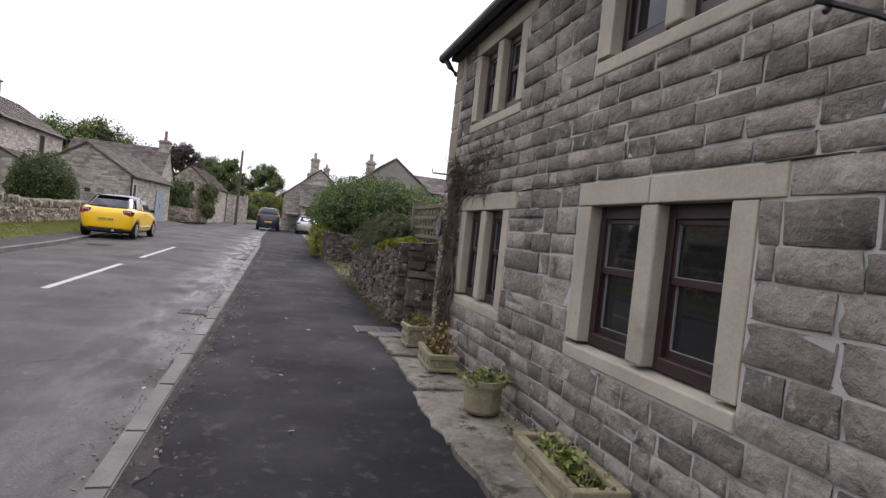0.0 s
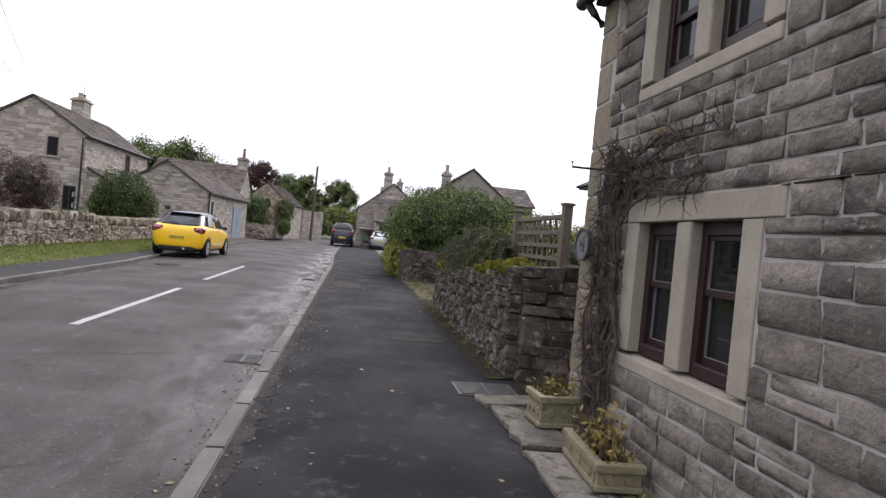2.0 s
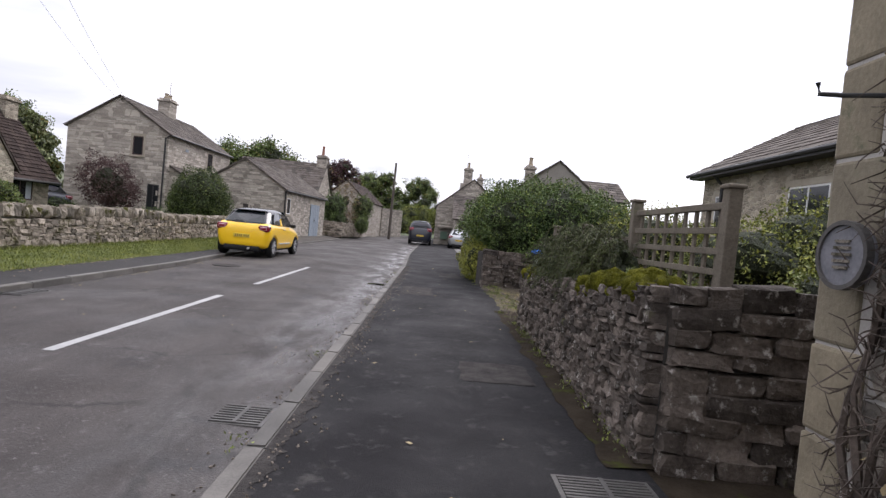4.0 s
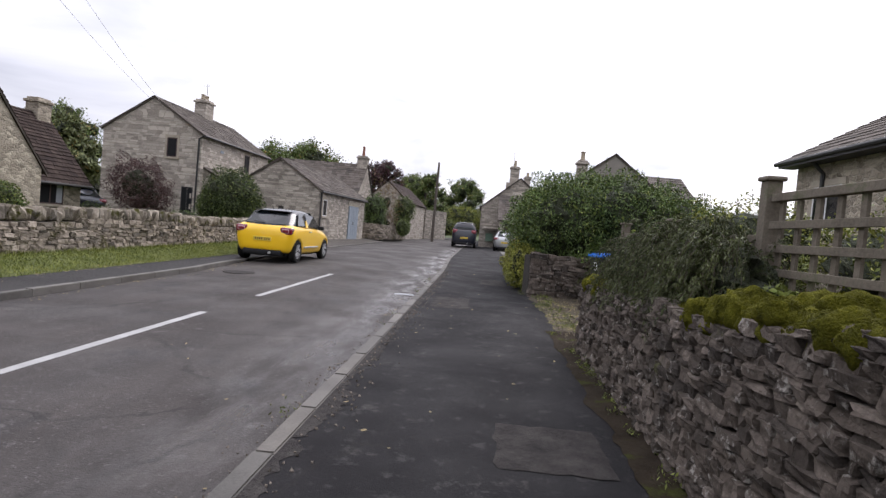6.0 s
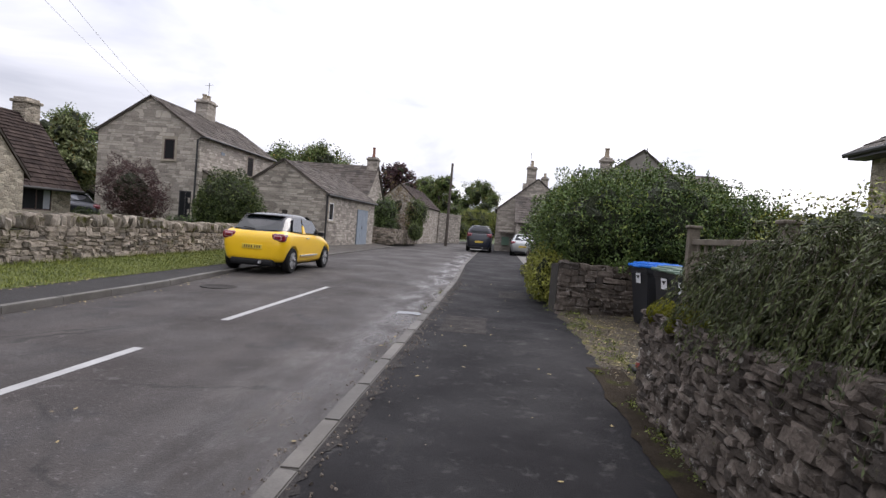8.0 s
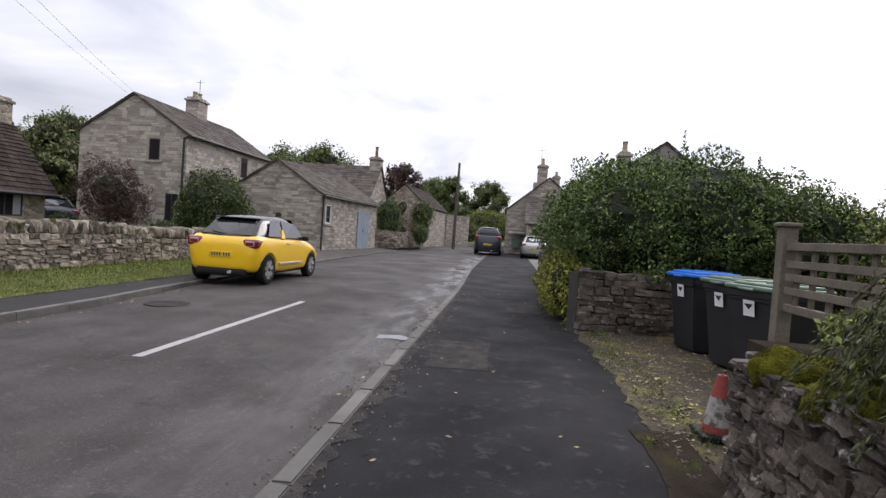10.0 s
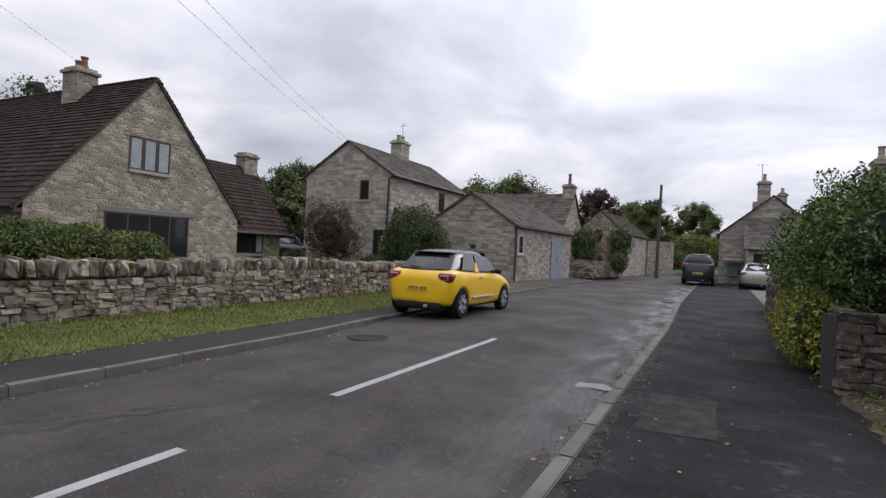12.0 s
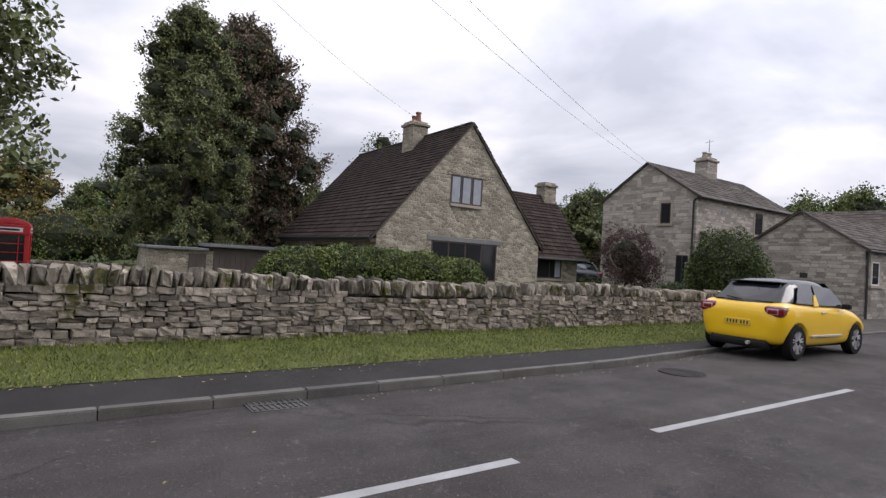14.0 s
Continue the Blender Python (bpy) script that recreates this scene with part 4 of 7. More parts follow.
def chimney(parent, x, y, z0, z1, w, d, material, pots=(), pot_mat=None):
    s = Shape().box(x - w / 2, x + w / 2, y - d / 2, y + d / 2, z0, z1 - 0.22, bevel=0.02)
    s.box(x - w / 2 - 0.07, x + w / 2 + 0.07, y - d / 2 - 0.07, y + d / 2 + 0.07, z1 - 0.22, z1 - 0.1, bevel=0.02)
    s.box(x - w / 2 + 0.02, x + w / 2 - 0.02, y - d / 2 + 0.02, y + d / 2 - 0.02, z1 - 0.1, z1, bevel=0.02)
    c = part("chimney", s, material, parent)
    for px, py, h in pots:
        p = Shape().lathe([(0.13, 0), (0.14, 0.06), (0.115, 0.1), (0.10, h - 0.08), (0.125, h - 0.05), (0.125, h), (0.09, h), (0.09, h - 0.1)], 12, pose(x + px, y + py, z1))
        part("chimney_pot", p, pot_mat or REDCLAY, c)
    return c


def casement(parent, axis, at, u0, u1, z0, z1, face, lights=1, surround=0.14, frame_mat=None, sur_mat=None, sill=True, out=1, curtain=False, depth=0.10):
    """A window in a wall: axis 'x' or 'y' is the way it runs, at is the wall's plane, out the side it looks to (+1 or -1)."""
    def bx(s, a0, a1, d0, d1, c0, c1, bevel=0.006):
        lo, hi = sorted((at + out * d0, at + out * d1))
        if axis == "y":
            s.box(lo, hi, a0, a1, c0, c1, bevel=bevel)
        else:
            s.box(a0, a1, lo, hi, c0, c1, bevel=bevel)
    w = thing_part("window", parent)
    if surround:
        s = Shape()
        bx(s, u0 - surround, u1 + surround, -0.02, 0.03, z1, z1 + surround * 1.2)
        bx(s, u0 - surround, u0, -0.02, 0.022, z0, z1)
        bx(s, u1, u1 + surround, -0.02, 0.022, z0, z1)
        sub("surround", s, sur_mat or DRESSED, w)
    if sill:
        s = Shape()
        bx(s, u0 - surround * 1.2, u1 + surround * 1.2, -0.02, 0.08, z0 - 0.1, z0)
        sub("sill", s, sur_mat or DRESSED, w)
    f = Shape()
    t = 0.05
    bx(f, u0, u1, 0.002, 0.016, z0, z0 + t)
    bx(f, u0, u1, 0.002, 0.016, z1 - t, z1)
    for k in range(lights + 1):
        c = u0 + (u1 - u0) * k / lights
        bx(f, max(u0, c - t / 2 - (t / 2 if k == lights else 0)), min(u1, c + t / 2 + (t / 2 if k == 0 else 0)), 0.002, 0.018, z0 + t, z1 - t)
    sub("window_frame", f, frame_mat or BROWNPVC, w)
    for k in range(lights):
        a, b = u0 + (u1 - u0) * k / lights, u0 + (u1 - u0) * (k + 1) / lights
        p = Shape()
        bx(p, a + t * 0.6, b - t * 0.6, 0.001, 0.008, z0 + t * 0.8, z1 - t * 0.8, 0)
        sub("pane", p, PANE_SKY, w)
    return w


def thing_part(name, parent, label=""):
    ob = new(name)
    ob.parent = parent
    return tagged(ob, label)


def sub(name, shape, material, parent, label="", smooth=False):
    return part(name, shape, material, parent, label, smooth)


def gable_block(parent, x0, x1, y0, y1, z0, eave, ridge, ridge_axis, material, name="wall"):
    """A closed block with two gables: ridge_axis 'y' puts the gables at y0 and y1."""
    s = Shape()
    if ridge_axis == "y":
        xm = (x0 + x1) / 2
        s.extrude([(x0, y0, z0), (x1, y0, z0), (x1, y0, eave), (xm, y0, ridge), (x0, y0, eave)], (0, y1 - y0, 0))
    else:
        ym = (y0 + y1) / 2
        s.extrude([(x0, y0, z0), (x0, y0, eave), (x0, ym, ridge), (x0, y1, eave), (x0, y1, z0)], (x1 - x0, 0, 0))
    return part(name, s, material, parent)


# ---- cottage beside the footway: front wall on x = 2.55, corner at y = 7.48 ----
AX, AY0, AY1 = 2.55, -5.0, 7.48
cottage = thing("cottage", (AX, AY0, road_z(2)), "brown gritstone cottage with stone mullioned windows and dark frames", "house")
OZ = road_z(2)


def az(z):
    return z - OZ


def ay(y):
    return y - AY0


LOWER = [(5.34, 6.70, 0.66, 1.855), (2.62, 4.13, 0.66, 1.855), (-1.6, -0.1, 0.66, 1.855)]
UPPER = [(5.34, 6.72, 2.58, 3.60), (2.60, 4.11, 2.58, 3.60), (-1.6, -0.2, 2.58, 3.60)]
EAVE = 3.72
wall_front = part("front_wall", Shape(), MORTAR, cottage)
s = Shape()
holes = [(ay(a), ay(b), az(c), az(d)) for a, b, c, d in LOWER + UPPER]
L = AY1 - AY0
cuts_y = sorted({0.0, L, *[v for h in holes for v in h[:2]]})
cuts_z = sorted({-0.3, az(EAVE) + 0.1, *[v for h in holes for v in h[2:]]})
for y0, y1 in zip(cuts_y, cuts_y[1:]):
    for z0, z1 in zip(cuts_z, cuts_z[1:]):
        if not any(h[0] - 1e-4 <= y0 and y1 <= h[1] + 1e-4 and h[2] - 1e-4 <= z0 and z1 <= h[3] + 1e-4 for h in holes):
            s.box(-0.034, 0.42, y0, y1, z0, z1)
wall_front.data = s.welded().mesh("front_wall", MORTAR)
STONES_A = coursed(L - 0.30, az(EAVE), [(a - 0.01, b + 0.01, c - 0.005, d + 0.005) for a, b, c, d in holes] + [(a - 0.14, a + 0.1, d - 0.16, d) for a, b, c, d in holes], 0.12, 0.185, 0.15, 0.42, 0.016, 0.080, -0.15)
s = Shape()
s.box(0.42, 6.4, 0.0, 0.4, -0.3, az(EAVE)).box(0.42, 6.4, L - 0.4, L, -0.3, az(EAVE)).box(6.0, 6.4, 0.4, L - 0.4, -0.3, az(EAVE))
part("back_wall", s, GRIT, cottage)
for y0, y1 in ((0.0, 0.4), (L - 0.4, L)):
    part("gable", Shape().extrude([(0.05, y0, az(EAVE)), (6.4, y0, az(EAVE)), (3.2, y0, az(EAVE) + 2.3)], (0, y1 - y0, 0)), GRIT, cottage)
slates((-0.18, -0.1, az(EAVE) + 0.0), (-0.18, L + 0.12, az(EAVE) + 0.0), (3.2, -0.1, az(EAVE) + 2.42), 13, 0.4, SLATE_GREY, cottage)
slates((6.6, L + 0.12, az(EAVE)), (6.6, -0.1, az(EAVE)), (3.2, L + 0.12, az(EAVE) + 2.42), 13, 0.4, SLATE_GREY, cottage)
s = Shape().tube([(-0.2, -0.1, az(EAVE) - 0.02), (-0.2, L + 0.16, az(EAVE) - 0.06)], 0.06, 10)
s.tube([(-0.2, L + 0.05, az(EAVE) - 0.08), (-0.14, L + 0.0, az(EAVE) - 0.2), (-0.03, L + 0.05, az(EAVE) - 0.26)], 0.035, 8)
part("gutter", s, BLACKIRON, cottage)
s = Shape().box(-0.13, 0.04, -0.05, L + 0.02, az(EAVE) - 0.12, az(EAVE) + 0.01, bevel=0.01)
part("fascia", s, BLACKIRON, cottage)
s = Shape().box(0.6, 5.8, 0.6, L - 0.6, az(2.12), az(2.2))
part("upper_floor", s, SHADE_FILL, cottage)


def mullioned(y0, y1, z0, z1, curtain):
    """A two-light window with a stone lintel, jambs, mullion and sill, and dark sashes set back."""
    w = thing_part("window", cottage)
    a, b, c, d = ay(y0), ay(y1), az(z0), az(z1)
    top, sillh, jw, mw = 0.155, 0.125, 0.155, 0.15
    mid = (a + b) / 2
    p = -0.040
    for q0, q1 in ((a - 0.13, mid - 0.004), (mid + 0.004, b)):
        sub("lintel", Shape().box(p - 0.006, 0.22, q0, q1, d - top, d, bevel=0.008), DRESSED, w)
    for q0, q1 in ((a + 0.005, a + jw), (b - jw, b - 0.005)):
        sub("jamb", Shape().box(p, 0.22, q0, q1, c + sillh, d - top - 0.003, bevel=0.008), DRESSED, w)
    sub("mullion", Shape().box(p + 0.006, 0.2, mid - mw / 2, mid + mw / 2, c + sillh, d - top - 0.003, bevel=0.014), DRESSED, w)
    s = Shape().box(p - 0.008, 0.24, a, b, c, c + sillh, bevel=0.012)
    s.v = [(v[0], v[1], v[2] - (0.03 if v[0] < 0.0 and v[2] > c + sillh * 0.6 else 0)) for v in s.v]
    sub("sill", s, DRESSED, w)
    for q0, q1 in ((a + jw, mid - mw / 2), (mid + mw / 2, b - jw)):
        z0_, z1_ = c + sillh - 0.002, d - top
        f = Shape()
        t = 0.055
        f.box(0.045, 0.115, q0, q0 + t, z0_, z1_, bevel=0.006).box(0.045, 0.115, q1 - t, q1, z0_, z1_, bevel=0.006)
        f.box(0.045, 0.115, q0 + t, q1 - t, z1_ - t * 1.5, z1_, bevel=0.006).box(0.03, 0.115, q0 + t, q1 - t, z0_, z0_ + t * 1.4, bevel=0.008)
        sub("sash_frame", f, MAHOGANY, w)
        zm = z0_ + (z1_ - z0_) * 0.52
        up, lo = Shape(), Shape()
        for sh, g0, g1, xo in ((up, zm, z1_ - t * 1.5, 0.06), (lo, z0_ + t * 1.4, zm + 0.045, 0.08)):
            i0, i1, r = q0 + t, q1 - t, 0.032
            sh.box(xo, xo + 0.03, i0, i0 + r, g0, g1, bevel=0.004).box(xo, xo + 0.03, i1 - r, i1, g0, g1, bevel=0.004)
            sh.box(xo, xo + 0.03, i0 + r, i1 - r, g0, g0 + 0.045, bevel=0.004).box(xo, xo + 0.03, i0 + r, i1 - r, g1 - r, g1, bevel=0.004)
        sub("upper_sash", up, MAHOGANY, w)
        sub("lower_sash", lo, MAHOGANY, w)
        for sx, g0, g1 in ((0.058, zm + 0.043, z1_ - t * 1.5 - 0.03), (0.078, z0_ + t * 1.4 + 0.043, zm + 0.014)):
            bead = Shape()
            i0, i1 = q0 + t + 0.030, q1 - t - 0.030
            bead.box(sx, sx + 0.016, i0, i0 + 0.004, g0, g1).box(sx, sx + 0.016, i1 - 0.004, i1, g0, g1).box(sx, sx + 0.016, i0 + 0.006, i1 - 0.006, g0, g0 + 0.004)
            sub("glazing_bead", bead, FELT, w)
        sub("pane", Shape().box(0.073, 0.077, q0 + t, q1 - t, zm, z1_ - t), PANE, w)
        sub("pane", Shape().box(0.093, 0.097, q0 + t, q1 - t, z0_ + t, zm + 0.03), PANE, w)
        if curtain:
            cs = Shape()
            n = 14
            for k in range(n + 1):
                yy = q0 + t + (q1 - q0 - 2 * t) * k / n
                for zz in (z0_ + t, z1_ - t):
                    cs.v.append((0.20 + 0.012 * math.sin(k * 1.9), yy, zz))
            cs.f = [(2 * k, 2 * k + 2, 2 * k + 3, 2 * k + 1) for k in range(n)]
            sub("curtain", cs, CURTAIN, w)
        # Near-black sheet behind the panes stands in for the unlit room.
        sub("room_shade_sheet", Shape().box(0.24, 0.26, q0 - 0.02, q1 + 0.02, z0_ - 0.05, z1_ + 0.05), SHADE_FILL, w)


for i, o in enumerate(LOWER):
    mullioned(*o, False)
for i, o in enumerate(UPPER):
    mullioned(*o, False)
# quoins at the corner
z = -0.2
k = 0
while z < az(EAVE) - 0.05:
    h = rnd(0.26, 0.42)
    w = 0.30 if k % 2 else 0.24
    part("quoin", Shape().box(-0.040 - rnd(0, 0.012), 0.40, L - w, L + 0.012, z, min(z + h - 0.012, az(EAVE)), bevel=0.018), QUOIN, cottage)
    z += h
    k += 1
# gutter hook and scrolled bracket
s = Shape().tube([(0, ay(7.13), az(2.14)), (-0.2, ay(7.25), az(2.15)), (-0.28, ay(7.28), az(2.155)), (-0.285, ay(7.285), az(2.2))], 0.010, 6)
part("iron_hook", s, BLACKIRON, cottage)
pts = [(-0.02, ay(2.05), az(2.24)), (-0.12, ay(2.15), az(2.31)), (-0.22, ay(2.24), az(2.36))]
pts += [(-0.25 - 0.035 * math.cos(t), ay(2.25), az(2.36) + 0.035 * math.sin(t)) for t in [x * 0.7 for x in range(0, 7)]]
part("scroll_bracket", Shape().tube(pts, 0.012, 6), BLACKIRON, cottage, "curled black iron bracket")

# round plaque on the corner
plaque = thing("wall_plaque", (AX - 0.135, 7.22, 1.52), "round slate-blue plaque fixed on the cottage corner", "plaque")
turn = pose(0, 0, 0, 0, -90, 0)
part("disc", Shape().lathe([(0.001, -0.02), (0.13, -0.02), (0.135, 0.0), (0.13, 0.02), (0.001, 0.02)], 28, turn), ENAMEL, plaque, smooth=False)
part("rim", Shape().lathe([(0.12, 0.0), (0.138, 0.0), (0.138, 0.03), (0.12, 0.03), (0.12, 0.0)], 28, turn, caps=False), GRATE, plaque)
for k in range(5):
    part("relief_bar", Shape().box(-0.028, -0.02, -0.05 + 0.006 * abs(k - 2), 0.05 - 0.006 * abs(k - 2), -0.055 + k * 0.026, -0.043 + k * 0.026), FLAG, plaque)


def vine():
    """Bare climbing stems up the corner and over the window, with twigs and a few dead leaves."""
    r = random.Random(5)
    ob = thing("climbing_vine", (AX - 0.03, 7.0, road_z(7) + 0.03), "leafless grey climbing vine clinging to the cottage corner", "climber")
    main, twigs, pts = Shape(), Shape(), []
    for k in range(11):
        y = r.uniform(-0.28, 0.14)
        top = r.uniform(1.9, 2.5)
        path = []
        over = r.random() < 0.7
        for i in range(15):
            t = i / 14
            z = min(t * 1.35, 1) * top
            bend = -max(0, t - 0.62) * r.uniform(2.2, 3.4) if over else 0
            path.append((-0.02 - abs(math.sin(i * 1.3 + k)) * 0.05, y + 0.08 * math.sin(i * 0.9 + k * 2) + bend + r.uniform(-0.03, 0.03), z * 0.98 + r.uniform(-0.02, 0.02)))
        main.tube(path, [0.018 * (1 - 0.7 * i / 14) * r.uniform(0.6, 1.1) + 0.003 for i in range(15)], 5)
        for i in range(2, 15):
            for _ in range(6):
                p = Vector(path[i]) + Vector((0, r.uniform(-0.05, 0.05), r.uniform(-0.06, 0.06)))
                d = Vector((r.uniform(-0.14, 0.02), r.uniform(-0.16, 0.16), r.uniform(-0.16, 0.16)))
                q = p + d * 0.6 + Vector((0, r.uniform(-0.04, 0.04), r.uniform(-0.05, 0.05)))
                twigs.tube([p, q, p + d], [0.0045, 0.0035, 0.0015], 3)
                if r.random() < 0.05:
                    pts.append(p + d)
    part("stem", main, VINE, ob)
    part("twig", twigs, VINE, ob, kind="stuff")
    leaves("dead_leaf", pts, 0.05, DEADLEAF, ob, seed=3)


vine()


# ---- stone houses across the road ----
def house_b():
    """House with a steep gable towards the road and a lower wing."""
    ob = thing("gabled_house", (-16, 19.8, 0.35), "pale limestone house with a steep gable and brown stone-slate roof", "house")
    # local: x to the road (0 = gable face), y along the road, z up
    z0, eave, ridge, w = -0.5, 2.08, 6.37, 7.4
    s = Shape().extrude([(0, 0, z0), (0, w, z0), (0, w, eave), (0, w / 2, ridge), (0, 0, eave)], (-9.6, 0, 0))
    part("wall", s, STONE_B, ob)
    k = (ridge - eave) / (w / 2)
    d = 0.22
    slates((-9.8, -d, eave - k * d + 0.1), (0.06, -d, eave - k * d + 0.1), (-9.8, w / 2, ridge + 0.1), 32, 0.30, SLATE_BROWN, ob, thick=0.045, single_pieces=300)
    slates((0.06, w + d, eave - k * d + 0.1), (-9.8, w + d, eave - k * d + 0.1), (0.06, w / 2, ridge + 0.1), 32, 0.30, SLATE_BROWN, ob, thick=0.045)
    for side in (0, 1):
        y0 = -d if side == 0 else w + d
        s = Shape().extrude([(0.0, y0, eave - k * d + 0.0), (0.0, w / 2, ridge - 0.0), (0.0, w / 2, ridge + 0.1), (0.0, y0, eave - k * d + 0.1)], (0.07, 0, 0))
        part("verge_stone", s, SLATE_GREY, ob)
    s = Shape().tube([(-9.8, -d - 0.05, eave - k * d + 0.05), (0.05, -d - 0.05, eave - k * d + 0.05)], 0.06, 8)
    part("gutter", s, BLACKIRON, ob)
    s = Shape().box(-9.7, 0.0, -d, 0.0, eave - k * d - 0.1, eave - k * d + 0.02)
    part("soffit", s, BROWNPVC, ob)
    s = Shape()
    for i in range(24):
        s.box(-9.8 + i * 0.41, -9.8 + i * 0.41 + 0.40, w / 2 - 0.10, w / 2 + 0.10, ridge + 0.06, ridge + 0.125, bevel=0.025)
    part("ridge_tiles", s, SLATE_GREY, ob)
    casement(ob, "y", 0, 2.88, 4.34, 3.36, 4.42, 0, 3, 0, BROWNPVC, sill=True, out=1)
    part("window_lintel", Shape().box(0.0, 0.035, 2.7, 4.5, 4.42, 4.6, bevel=0.01), STONE_B, ob)
    casement(ob, "y", 0, 2.2, 5.2, 0.55, 1.96, 0, 4, 0, BROWNPVC, sill=True, out=1)
    part("window_lintel", Shape().box(0.0, 0.04, 2.0, 5.4, 1.96, 2.12, bevel=0.01), FELT, ob)
    # Pale panels on the outer glass: bright sky reflection painted as net curtains.
    for i in range(3):
        part("curtain", Shape().box(0.0085, 0.0105, 2.95 + i * 0.487, 3.30 + i * 0.487, 3.42, 4.36), NET_SKY, ob)
    casement(ob, "x", 0, -2.6, -1.4, 0.8, 1.62, 0, 2, 0, BROWNPVC, sill=False, out=-1)
    casement(ob, "x", 0, -5.6, -4.2, 0.8, 1.62, 0, 3, 0, BROWNPVC, sill=False, out=-1)
    chimney(ob, -3.7, w / 2 - 0.3, 5.2, 7.05, 0.85, 0.75, STONE_B, ((-0.15, 0.0, 0.3), (0.18, 0.0, 0.4)), REDCLAY)
    # wing
    s = Shape().box(-5.5, -0.9, w + 0.0, 10.7, z0, 1.75)
    s.extrude([(-5.5, 10.3, 1.75), (-0.9, 10.3, 1.75), (-2.9, 10.3, 4.45)], (0, 0.4, 0))
    part("wing_wall", s, STONE_B, ob)
    slates((-0.55, 6.6, 1.62), (-0.55, 10.9, 1.62), (-2.9, 6.6, 4.66), 20, 0.30, SLATE_BROWN, ob, "wing_roof", thick=0.045)
    slates((-5.3, 10.9, 1.6), (-5.3, 6.6, 1.6), (-2.9, 10.9, 4.66), 20, 0.30, SLATE_BROWN, ob, "wing_roof", thick=0.045)
    part("wing_gutter", Shape().tube([(-0.5, 7.5, 1.6), (-0.5, 10.9, 1.6)], 0.06, 8), BLACKIRON, ob)
    casement(ob, "y", -0.9, 7.5, 9.7, 0.75, 1.6, 0, 3, 0, BROWNPVC, sill=True, out=1)
    part("curtain", Shape().box(-0.8915, -0.889, 9.3, 9.62, 0.82, 1.54), NET_SKY, ob)
    chimney(ob, -2.9, 10.45, 3.9, 5.3, 0.6, 0.75, STONE_B)


def house_h():
    ob = thing("stone_house", (-13.55, 34.3, 0.6), "two-storey grey stone house with a gable and slate roof", "house")
    w, Ln, eave, ridge = 5.25, 8.6, 4.58, 6.28
    gable_block(ob, -w, 0, 0, Ln, -0.8, eave, ridge, "y", STONE_H)
    k = (ridge - eave) / (w / 2)
    d = 0.16
    slates((d, -0.08, eave - k * d + 0.08), (d, Ln + 0.1, eave - k * d + 0.08), (-w / 2, -0.08, ridge + 0.08), 14, 0.38, SLATE_GREY, ob)
    slates((-w - d, Ln + 0.1, eave - k * d + 0.08), (-w - d, -0.08, eave - k * d + 0.08), (-w / 2, Ln + 0.1, ridge + 0.08), 14, 0.38, SLATE_GREY, ob)
    part("gutter", Shape().tube([(0.2, -0.1, eave - 0.06), (0.2, Ln, eave - 0.06)], 0.055, 8), BLACKIRON, ob)
    part("downpipe", Shape().tube([(-0.12, -0.06, -0.6), (-0.12, -0.06, eave - 0.2), (0.15, -0.08, eave - 0.06)], 0.045, 8), BLACKIRON, ob)
    casement(ob, "x", 0, -1.82, -1.28, 3.35, 4.33, 0, 1, 0.11, BROWNPVC, sill=True, out=-1)
    casement(ob, "x", 0, -0.9, -0.3, 0.55, 1.9, 0, 2, 0.0, BLACKIRON, sill=False, out=-1)
    casement(ob, "y", 0, 5.0, 5.75, 3.2, 4.3, 0, 1, 0.12, BROWNPVC, sill=True, out=1)
    z = -0.6
    i = 0
    while z < eave - 0.1:
        part("quoin", Shape().box(-0.45 if i % 2 else -0.28, 0.014, -0.014, 0.28 if i % 2 else 0.45, z, z + 0.26, bevel=0.012), STONE_H, ob)
        z += 0.275
        i += 1
    chimney(ob, -w / 2, 4.9, 5.4, 7.3, 0.7, 0.95, STONE_H, ((0, -0.22, 0.3), (0, 0.22, 0.3)), BUFFCLAY)
    part("aerial", Shape().tube([(-w / 2, 5.1, 7.2), (-w / 2, 5.1, 8.35)], 0.018, 5).tube([(-w / 2 - 0.25, 5.1, 8.2), (-w / 2 + 0.25, 5.1, 8.25)], 0.01, 4), FELT, ob)
    part("meter_flag", Shape().box(0.0, 0.03, 2.0, 2.35, 3.95, 4.1, bevel=0.01), BLUEDOOR, ob)
    # lean-to against the side
    s = Shape().extrude([(0.0, 0.4, -0.6), (1.7, 0.4, -0.6), (1.7, 0.4, 2.0), (0.0, 0.4, 2.9)], (0, 2.4, 0))
    part("lean_to", s, STONE_H, ob)
    slates((1.9, 0.3, 1.98), (1.9, 2.9, 1.98), (0.0, 0.3, 3.0), 6, 0.36, SLATE_GREY, ob, "lean_to_roof")


